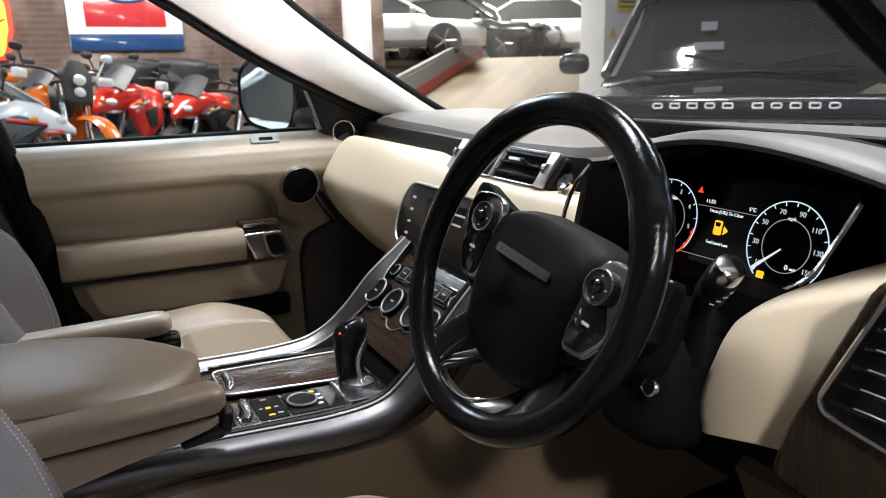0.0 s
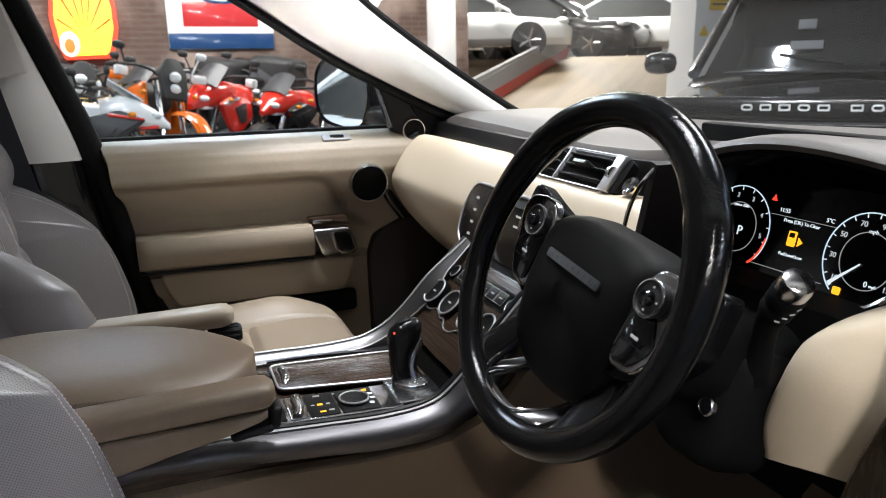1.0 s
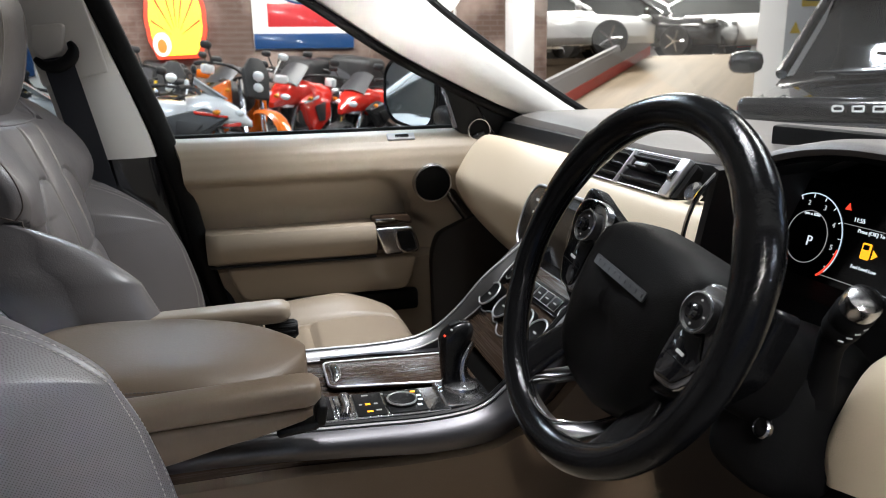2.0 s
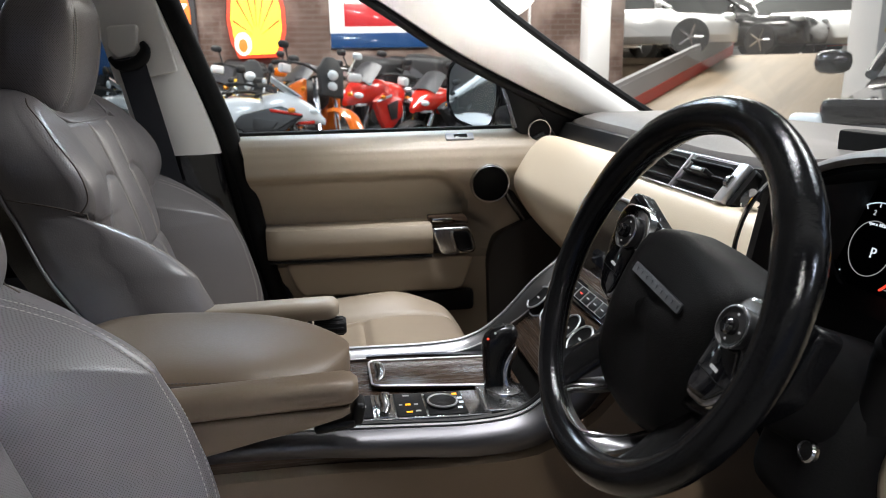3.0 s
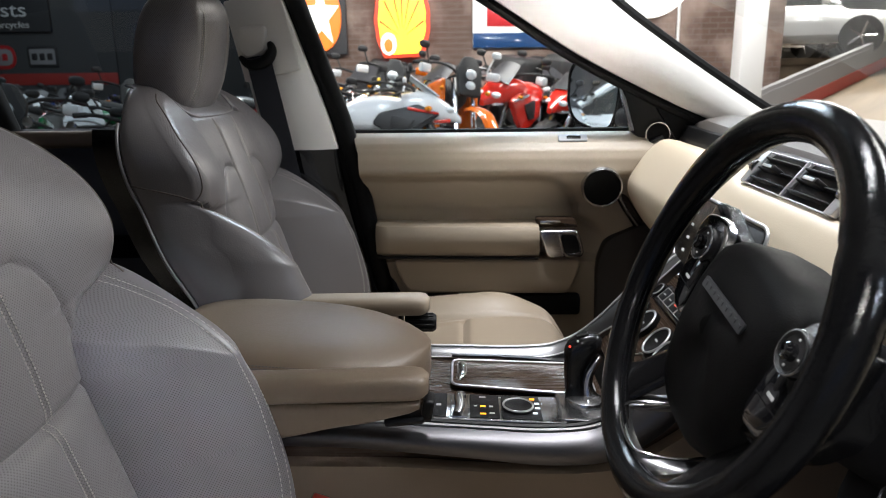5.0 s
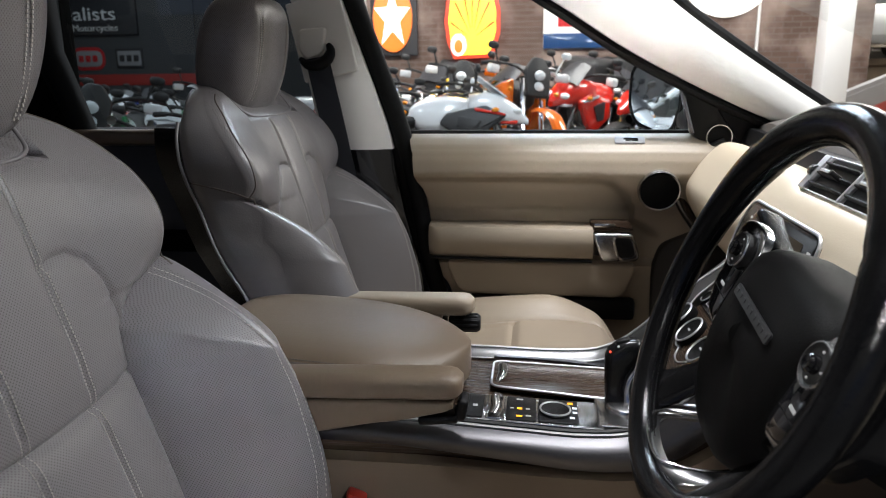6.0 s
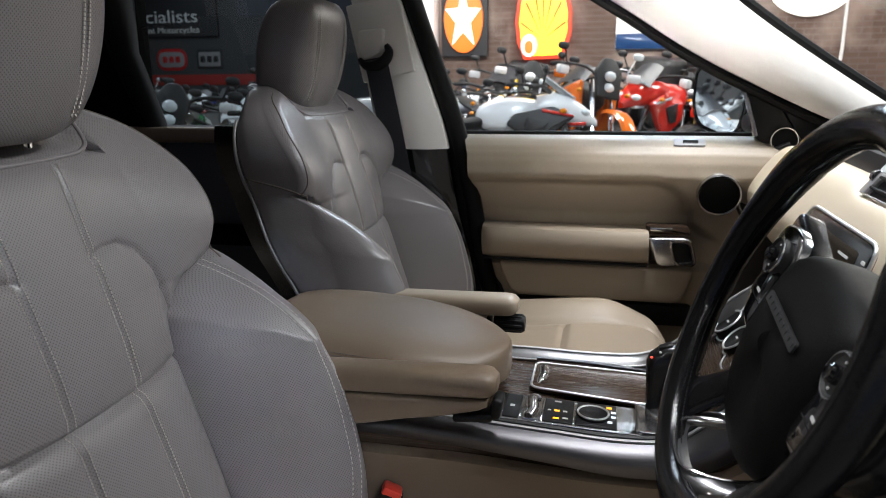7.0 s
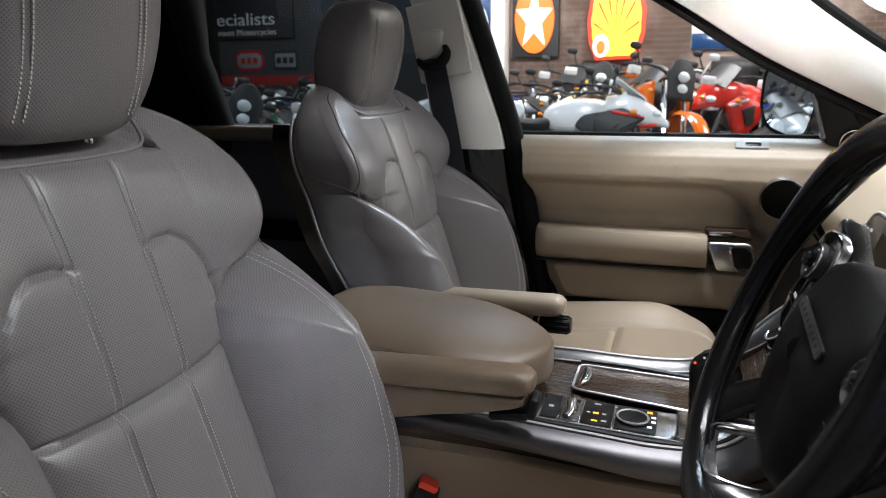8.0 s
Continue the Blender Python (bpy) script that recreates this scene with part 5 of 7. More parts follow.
# veneer lid with its chrome frame and latch
b = BM()
lid_o = round_poly([(-0.029, -0.002), (0.120, -0.021), (0.158, -0.020), (0.158, 0.077), (-0.029, 0.083)], 0.012)
slab(b, lid_o, 0.004, pose(0, 0, 0.9430, 0, 1.4, 0), 0.001)
ld = part("wood_lid", b, M_WOOD, con, "dark veneer sliding lid")
b = BM()
tube(b, [pose(0, 0, 0.9474, 0, 1.4, 0) @ Vector((*p, 0)) for p in lid_o], 0.0017, 8, True)
part("lid_frame", b, M_BRIGHT, ld, "chrome lid frame")
b = BM()
rings = []
for k in range(15):
    f = k / 14
    y = 0.012 + 0.062 * f
    e = math.sqrt(max(0.02, 1 - (2 * f - 1) ** 4))
    rings.append([Vector((-0.0185 + 0.0075 * e * math.cos(t) + 0.003 * math.sin(math.pi * f), y, 0.9478 + (0.0062 if math.sin(t) > 0 else 0.0005) * e * math.sin(t) + 0.0022 * math.cos(t) * e)) for t in (2 * math.pi * n / 16 for n in range(16))])
loft(b, rings)
part("latch", b, M_SATIN, ld, "chrome lid latch")
b = BM()
slab(b, [(x, 0.0985 - 0.014 * step(0.02, 0.16, x)) for x in lin(-0.03, 0.17, 12)] + [(0.17, 0.112), (-0.03, 0.112)], 0.003, pose(0, 0, 0.9445, 0, 1.4, 0))
part("bright_panel", b, M_ALU, con, "aluminium edge panel")
# switch panel
SP = pose(0, 0, 0.946, 0, 2.4, 0)
b = BM()
slab(b, outline(0.170, 0.070, 0.004), 0.004, SP @ pose(0.025, -0.070, 0), 0.0015)
swp = part("switch_panel", b, M_SATIN, con, "satin silver switch panel")
for cx, w, mt in ((-0.044, 0.020, M_BLACK), (-0.019, 0.022, M_SATIN), (0.012, 0.036, M_BLACK), (0.057, 0.048, M_BLACK)):
    b = BM()
    slab(b, outline(w, 0.062, 0.002), 0.0055, SP @ pose(cx, -0.070, 0), 0.001)
    part("switch_block", b, mt, swp)
b = BM()
tube(b, spline([SP @ Vector(p) for p in ((-0.022, -0.098, 0.006), (-0.018, -0.085, 0.010), (-0.020, -0.070, 0.016), (-0.016, -0.055, 0.010))], 10), 0.006, 10)
part("brake_toggle", b, M_SATIN, swp, "chrome parking brake toggle")
b = BM()
lathe(b, [(0.0200, 0), (0.0200, 0.0022), (0.0178, 0.0032), (0.0160, 0.0040), (0.0150, 0.0034), (0.0, 0.0036)], 36, SP @ pose(0.053, -0.072, 0.0055))
part("rotary_dial", b, M_BLACK, swp, "round terrain dial")
b = BM()
tube(b, [SP @ Vector((0.053 + 0.0182 * math.cos(a), -0.072 + 0.0182 * math.sin(a), 0.0090)) for a in lin(0, 2 * math.pi, 33)[:-1]], 0.0014, 6, True)
part("dial_ring", b, M_BRIGHT, swp)
for cx, cy, w, h, mt in ((0.010, -0.072, 0.008, 0.005, G_AMBER), (0.010, -0.092, 0.009, 0.004, G_AMBER), (0.072, -0.048, 0.008, 0.006, G_AMBER), (0.077, -0.060, 0.007, 0.006, G_WHITE), (0.077, -0.072, 0.007, 0.006, G_WHITE), (0.073, -0.086, 0.007, 0.006, G_WHITE), (0.034 - 0.002, -0.047, 0.004, 0.003, G_GREY), (0.010, -0.047, 0.010, 0.004, G_GREY), (0.020, -0.072, 0.006, 0.004, G_GREY), (0.001, -0.072, 0.005, 0.003, G_GREY), (0.021, -0.090, 0.008, 0.004, G_GREY), (-0.044, -0.072, 0.007, 0.006, G_GREY)):
    b = BM()
    rbox(b, (cx, cy, 0.0058), (w * 0.8, h * 0.8, 0.0006), 0)
    part("symbol", xform(b, SP), mt, swp)
# gear selector
b = BM()
slab(b, outline(0.075, 0.075, 0.008), 0.006, SP @ pose(0.140, -0.062, 0.0), 0.002)
gb = part("selector_base", b, M_SATIN, con, "satin silver selector plate")
b = BM()
lathe(b, [(0.024, 0), (0.023, 0.004), (0.016, 0.007), (0.0, 0.007)], 30, SP @ pose(0.140, -0.044, 0.005))
part("boot", b, M_SATIN, gb)
gl_ = thing("gear_selector", (0.145, -0.03, 0.95), "gloss black pistol grip gear selector with silver stem", "gear lever")
b = BM()
rings = []
for z, xl, xr, d in ((0.940, 0.119, 0.147, 0.010), (0.944, 0.116, 0.146, 0.013), (0.955, 0.1155, 0.142, 0.0135), (0.970, 0.115, 0.1395, 0.0135), (0.985, 0.1145, 0.1425, 0.014), (0.998, 0.114, 0.151, 0.0145), (1.008, 0.114, 0.159, 0.0145), (1.016, 0.118, 0.1615, 0.014), (1.0225, 0.126, 0.1605, 0.0125), (1.027, 0.136, 0.157, 0.0095), (1.0285, 0.142, 0.152, 0.005)):
    xm, w, y = (xl + xr) / 2, (xr - xl) / 2, -0.034 + 0.10 * (z - 0.94)
    rings.append([Vector((xm + w * math.copysign(abs(math.cos(t)) ** 0.7, math.cos(t)), y + d * math.copysign(abs(math.sin(t)) ** 0.75, math.sin(t)), z)) for t in (2 * math.pi * k / 24 for k in range(24))])
loft(b, rings)
part("grip", b, M_GRIP, gl_, "polished black grip")
b = BM()
tube(b, spline([(0.150, -0.040, 0.940), (0.143, -0.037, 0.957), (0.145, -0.035, 0.978), (0.159, -0.031, 1.000)], 10), [0.015, 0.012, 0.010, 0.0085, 0.0075, 0.007, 0.0065, 0.006, 0.005, 0.004], 10)
part("stem", b, M_SATIN, gl_, "satin silver stem")
b = BM()
rbox(b, (0, 0, 0), (0.016, 0.012, 0.004), 0.001, 1, pose(0.136, -0.0265, 1.0265, 0, -20, 0))
part("button", b, M_BLACK, gl_)
for dx, mt in ((0.000, G_RED), (0.010, G_GREY)):
    b = BM()
    rbox(b, (0.1195 + dx, -0.038 + dx * 0.2, 1.0155 + dx * 0.62), (0.003, 0.003, 0.003), 0.001, 1)
    part("indicator", b, mt, gl_)
# climate stack on the slope
CS = frame_at((0.235, 0.0, 1.019), (0, -1, 0), (0.74, 0, 0.67))
b = BM()
slab(b, outline(0.222, 0.150, 0.012), 0.030, CS @ pose(0, 0, -0.030), 0.003)
cs = part("climate_panel", b, M_WOODP, con, "dark veneer climate panel")
b = BM()
slab(b, outline(0.170, 0.030, 0.006), 0.004, CS @ pose(0, 0.042, 0.0), 0.001)
part("button_strip", b, M_PIANO, cs, "gloss black button strip")
for k in range(6):
    x = -0.0625 + 0.025 * k
    b = BM()
    slab(b, outline(0.022, 0.018, 0.002), 0.006, CS @ pose(x, 0.042, 0.0), 0.001)
    bt = part("climate_button", b, M_BLACK, cs, "black climate button with a chrome edge")
    b = BM()
    tube(b, [CS @ Vector((x + u * 0.0112, 0.042 + v * 0.0092, 0.0055)) for u, v in ((-1, -1), (1, -1), (1, 1), (-1, 1))], 0.0007, 4, True)
    part("button_edge", b, M_BRIGHT, bt)
    b = BM()
    rbox(b, (x, 0.042, 0.0063), (0.008, 0.002, 0.0005), 0)
    part("symbol", xform(b, CS), G_RED if k == 2 else G_GREY, bt)
for sg in (-1, 1):
    b = BM()
    lathe(b, [(0.0110, 0), (0.0110, 0.005), (0.0095, 0.0062), (0.0085, 0.0055), (0.0, 0.0055)], 24, CS @ pose(sg * 0.094, 0.040, 0.0))
    rb = part("round_button", b, M_PAD, cs, "small round black button")
    b = BM()
    tube(b, [CS @ Vector((sg * 0.094 + 0.0098 * math.cos(a), 0.040 + 0.0098 * math.sin(a), 0.0060)) for a in lin(0, 2 * math.pi, 25)[:-1]], 0.0009, 6, True)
    part("button_ring", b, M_BRIGHT, rb)
for cx, h in ((-0.087, 0.0130), (-0.034, 0.0085), (0.034, 0.0085), (0.087, 0.0130)):
    b = BM()
    lathe(b, [(0.0225, 0), (0.0225, h - 0.004), (0.0215, h - 0.0015), (0.0200, h), (0.0185, h - 0.0010), (0.0, h - 0.0015)], 36, CS @ pose(cx, -0.004, 0.0))
    kn = part("climate_knob", b, M_PAD, cs, "black climate knob with a chrome rim")
    b = BM()
    tube(b, [CS @ Vector((cx + 0.0204 * math.cos(a), -0.004 + 0.0204 * math.sin(a), h - 0.0006)) for a in lin(0, 2 * math.pi, 37)[:-1]], 0.0016, 6, True)
    part("knob_rim", b, M_BRIGHT, kn)
    b = BM()
    rbox(b, (cx, -0.004, h - 0.0010), (0.008, 0.0026, 0.0010), 0)
    part("symbol", xform(b, CS), G_GREY, kn)
b = BM()
half = [(-0.111, 0.030), (-0.113, 0.0)] + [(-0.087 + 0.026 * math.cos(radians(a)), -0.004 + 0.026 * math.sin(radians(a))) for a in (200, 230, 260, 290)] + [(-0.062, -0.022)] + [(-0.034 + 0.026 * math.cos(radians(a)), -0.004 + 0.026 * math.sin(radians(a))) for a in (240, 265, 290)] + [(-0.010, -0.038)]
tube(b, [CS @ Vector((p.x, p.y, 0.001)) for p in spline([(x, y, 0) for x, y in half] + [(-x, y, 0) for x, y in half[::-1]], 90)], 0.0013, 6)
part("chrome_line", b, M_BRIGHT, cs)
# storage mouth below the climate panel: a black block stands for its shaded hollow
b = BM()
rbox(b, (0, 0, 0), (0.05, 0.20, 0.03), 0.006, 2, pose(0.192, 0.0, 0.948, 0, -40, 0))
part("storage_mouth", b, M_CARPET, con, "black block standing for the storage hollow's darkness")

# console armrest lid


def lid_half(x):
    f = (x + 0.40) / 0.3445
    return 0.120 * math.sqrt(max(0.0, 1 - max(0, (f - 0.50) / 0.502) ** 2.5)) * (0.90 + 0.10 * step(0, 0.12, f)) + 0.001


LID_TOP = smooth_rows([(-0.40, 1.030), (-0.37, 1.041), (-0.30, 1.045), (-0.20, 1.038), (-0.12, 1.026), (-0.07, 1.014), (-0.045, 1.004)])
lid = thing("console_armrest", (-0.25, 0, 0.94), "padded taupe leather armrest lid on the console", "armrest")
b = BM()
rings = []
for x in [-0.400, -0.398, -0.394, -0.388] + lin(-0.38, -0.09, 30) + lin(-0.085, -0.0565, 16):
    w, zt = lid_half(x), LID_TOP(x)
    end = step(-0.401, -0.386, x)
    zb = curve([(-0.40, 0.972), (-0.15, 0.972), (-0.05, 0.966)], x)
    prof = [(0.0, zt), (0.35, zt - 0.0015), (0.62, zt - 0.004), (0.80, zt - 0.009), (0.91, zt - 0.015), (0.975, zt - 0.0235), (1.0, zt - 0.032), (0.995, zt - 0.040), (0.965, zb + 0.008), (0.90, zb), (0.0, zb)]
    prof = [(y * (0.8 + 0.2 * end), zb + (z - zb) * (0.55 + 0.45 * end)) for y, z in prof]
    rings.append([Vector((x, w * y, z)) for y, z in prof] + [Vector((x, -w * y, z)) for y, z in prof[-2:0:-1]])
loft(b, rings)
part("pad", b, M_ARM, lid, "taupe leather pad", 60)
b = BM()
rbox(b, (-0.25, 0, 0.956), (0.30, 0.19, 0.05), 0.012, 2)
part("bin", b, M_BLACK, lid, "dark storage bin below the lid")
for sg in (-1, 1):
    b = BM()
    tube(b, [Vector((x, sg * lid_half(x) * 0.975, LID_TOP(x) - 0.0235)) for x in lin(-0.385, -0.150, 60)], 0.0014, 6)
    part("seam", b, M_DTHREAD, lid, "dark seam along the lid")
b = BM()
for sg in (-1, 1):
    for off in (-0.0045, 0.0045):
        pts = [Vector((x, sg * (lid_half(x) * (0.978 if off < 0 else 0.958) + 0.0006), LID_TOP(x) - 0.0235 + off * 0.9)) for x in lin(-0.385, -0.150, 60)]
        for p, q in zip(pts, pts[1:]):
            tube(b, [p, p.lerp(q, 0.65)], 0.0008, 4)
part("stitching", b, M_DTHREAD, lid, kind="stuff")

# ---- front seats ----
from mathutils.bvhtree import BVHTree

XC = [(0.74, -0.275), (0.90, -0.315), (1.066, -0.365), (1.12, -0.378), (1.197, -0.402), (1.27, -0.428), (1.295, -0.446), (1.32, -0.468), (1.335, -0.490)]
HW = [(0.74, 0.235), (0.88, 0.258), (0.95, 0.267), (1.02, 0.267), (1.08, 0.258), (1.12, 0.248), (1.145, 0.241), (1.160, 0.239), (1.175, 0.240), (1.195, 0.243), (1.22, 0.246), (1.245, 0.243), (1.268, 0.233), (1.287, 0.217), (1.303, 0.196), (1.317, 0.168), (1.328, 0.130), (1.335, 0.080)]
XCF, HWF = smooth_rows(XC), smooth_rows(HW)
# rise of the side bolster, of the shoulder, and the depth to the back edge
BOLSTER = smooth_rows([(0.74, 0.085), (0.90, 0.114), (1.00, 0.118), (1.06, 0.112), (1.10, 0.118), (1.13, 0.124), (1.17, 0.124)])
SHOULDER = smooth_rows([(0.74, 0.0), (1.10, 0.0), (1.15, 0.010), (1.19, 0.022), (1.22, 0.022), (1.25, 0.014), (1.28, 0.004), (1.34, 0.0)])
BACK = smooth_rows([(0.74, -0.30), (0.90, -0.345), (1.008, -0.392), (1.075, -0.436), (1.144, -0.470), (1.19, -0.488), (1.25, -0.498), (1.30, -0.505), (1.335, -0.520)])
# the fold between the bolster and the rest of the backrest
FOLD = [(0.126, 0.74), (0.131, 0.95), (0.128, 1.067), (0.135, 1.106), (0.157, 1.124), (0.192, 1.144), (0.240, 1.166)]
FOLD_Y = smooth_rows([(0.74, 0.126), (0.95, 0.131), (1.067, 0.128), (1.106, 0.135), (1.124, 0.157), (1.144, 0.192), (1.166, 0.240), (1.20, 0.36)])
RIDGE = smooth_rows([(0.74, 0.176), (0.90, 0.204), (1.0, 0.212), (1.06, 0.210), (1.10, 0.208), (1.13, 0.212), (1.16, 0.214), (1.19, 0.221), (1.22, 0.224), (1.25, 0.220), (1.28, 0.198), (1.305, 0.165), (1.335, 0.06)])


def seg_dist(y, z, a, c):
    dy, dz = c[0] - a[0], c[1] - a[1]
    t = max(0, min(1, ((y - a[0]) * dy + (z - a[1]) * dz) / (dy * dy + dz * dz)))
    return math.hypot(y - a[0] - t * dy, z - a[1] - t * dz)


def line_dist(y, z, line):
    return min(seg_dist(y, z, p, q) for p, q in zip(line, line[1:]))


HOOK = [(0.136, 1.109), (0.131, 1.135), (0.121, 1.163), (0.104, 1.186), (0.083, 1.197), (0.062, 1.196), (0.044, 1.192)]
COLLAR = [(0.0, 1.279), (0.07, 1.280), (0.100, 1.283), (0.116, 1.292), (0.121, 1.31), (0.122, 1.335)]
SEAMS = [
    [(0.044, 0.76), (0.046, 0.95), (0.044, 1.066)],
    [(0.044, 1.066), (0.045, 1.20), (0.048, 1.276)],
    [(0.0, 1.064), (0.06, 1.065), (0.128, 1.068)],
    HOOK,
    FOLD,
    COLLAR,
    [(0.206, 1.148), (0.212, 1.115), (0.214, 1.06), (0.213, 1.0), (0.208, 0.92), (0.196, 0.84), (0.184, 0.76)],
]
STITCHED = (0, 1, 6)


def seam_depth(y, z):
    """The leather dips at each seam; the folds and the cross seam are the deepest."""
    y = abs(y)
    dip = 0.0
    for k, line in enumerate(SEAMS):
        d = line_dist(y, z, line)
        if d < 0.05:
            deep, wide = ((0.0026, 0.0012), (0.0026, 0.0012), (0.0060, 0.0050), (0.0040, 0.0022), (0.0070, 0.0055), (0.0040, 0.0014), (0.0024, 0.0010))[k]
            if k == 4:
                deep, wide = deep * (1 - 0.85 * step(0.175, 0.225, y)), wide * (1 - 0.85 * step(0.175, 0.225, y))
            dip = max(dip, deep * math.exp(-(d / 0.0030) ** 2) + wide * math.exp(-(d / 0.014) ** 2))
    return dip


def seat_front(y, z):
    """The forward face of the backrest: an insert, shoulders and pillow-like side bolsters below the fold."""
    ay, hw, ridge = abs(y), HWF(z), RIDGE(z)
    x = XCF(z) + 0.010 * math.cos(min(1, ay / 0.13) * math.pi / 2) * step(1.33, 1.25, z)
    d = line_dist(ay, z, FOLD)
    if ay > FOLD_Y(z):
        x += BOLSTER(z) * (1 - (1 - min(1.0, d / 0.088)) ** 1.35) - 0.005 * math.exp(-d / 0.010)
    else:
        x += SHOULDER(z) * step(0.05, 0.205, ay)
        x -= 0.006 * math.exp(-d / 0.012)
    # above the collar seam the top falls back round the headrest
    if ay < 0.122 and z > 1.279:
        x -= 0.016 * step(0.0, 0.012, line_dist(ay, z, COLLAR))
    if ay > ridge:
        e = min(1.0, (ay - ridge) / max(0.008, hw - ridge))
        x -= (0.022 + 0.60 * BOLSTER(z) * step(1.155, 1.10, z)) * (1 - math.sqrt(max(0, 1 - e * e)))
    return x - seam_depth(y, z)


def seat_ring(z, n_front=250):
    hw = HWF(z)
    ys = [hw * math.sin(math.pi / 2 * t) for t in lin(-1, 1, n_front)]
    front = [Vector((seat_front(y, z), y, z)) for y in ys]
    xb = min(BACK(z), front[0].x - 0.012)
    side = [(f, front[0].x + (xb - front[0].x) * f) for f in (0.15, 0.4, 0.7, 0.92)]
    bulge = [0.004 * math.sin(math.pi * f) for f, _ in side]
    ring = front + [Vector((x, hw + g, z)) for (f, x), g in zip(side, bulge)]
    ring += [Vector((xb - 0.030 * (1 - t * t) ** 0.5, (hw - 0.004) * t, z)) for t in lin(1.0, -1.0, 13)]
    return ring + [Vector((x, -hw - g, z)) for (f, x), g in reversed(list(zip(side, bulge)))]


SIDE_SEAM = [(-0.482, -0.238, 1.191), (-0.431, -0.243, 1.179), (-0.395, -0.236, 1.166), (-0.372, -0.226, 1.150)]
WING_SEAM = [(-0.476, -0.150, 1.312), (-0.459, -0.182, 1.302), (-0.414, -0.226, 1.268), (-0.392, -0.234, 1.2255), (-0.384, -0.234, 1.185), (-0.395, -0.236, 1.166)]


def sewn_seam(name, line, skin, put, parent):
    """A welt laid on the leather, with a row of stitches along each side."""
    pts = [skin.find_nearest(p) for p in spline(line, 90)]
    pts = [(p, n) for p, n, _, _ in pts]
    b = BM()
    tube(b, [p - n * 0.0002 for p, n in pts], 0.0012, 8)
    put(name, b, M_DTHREAD, parent, "dark leather welt")
    b = BM()
    for off in (-0.0062, 0.0062):
        for (p, n), (q, _) in zip(pts, pts[1:]):
            d = q - p
            if d.length < 1e-5:
                continue
            w = d.cross(n).normalized()
            for k in range(max(1, round(d.length / 0.0052))):
                m = max(1, round(d.length / 0.0052))
                ends = []
                for f in (k / m, (k + 0.66) / m):
                    r, rn, _, _ = skin.find_nearest(p + d * f + w * off)
                    ends.append(r + rn * 0.0006)
                tube(b, ends, 0.0008, 5)
    put("stitching", b, M_THREAD, parent, kind="stuff")


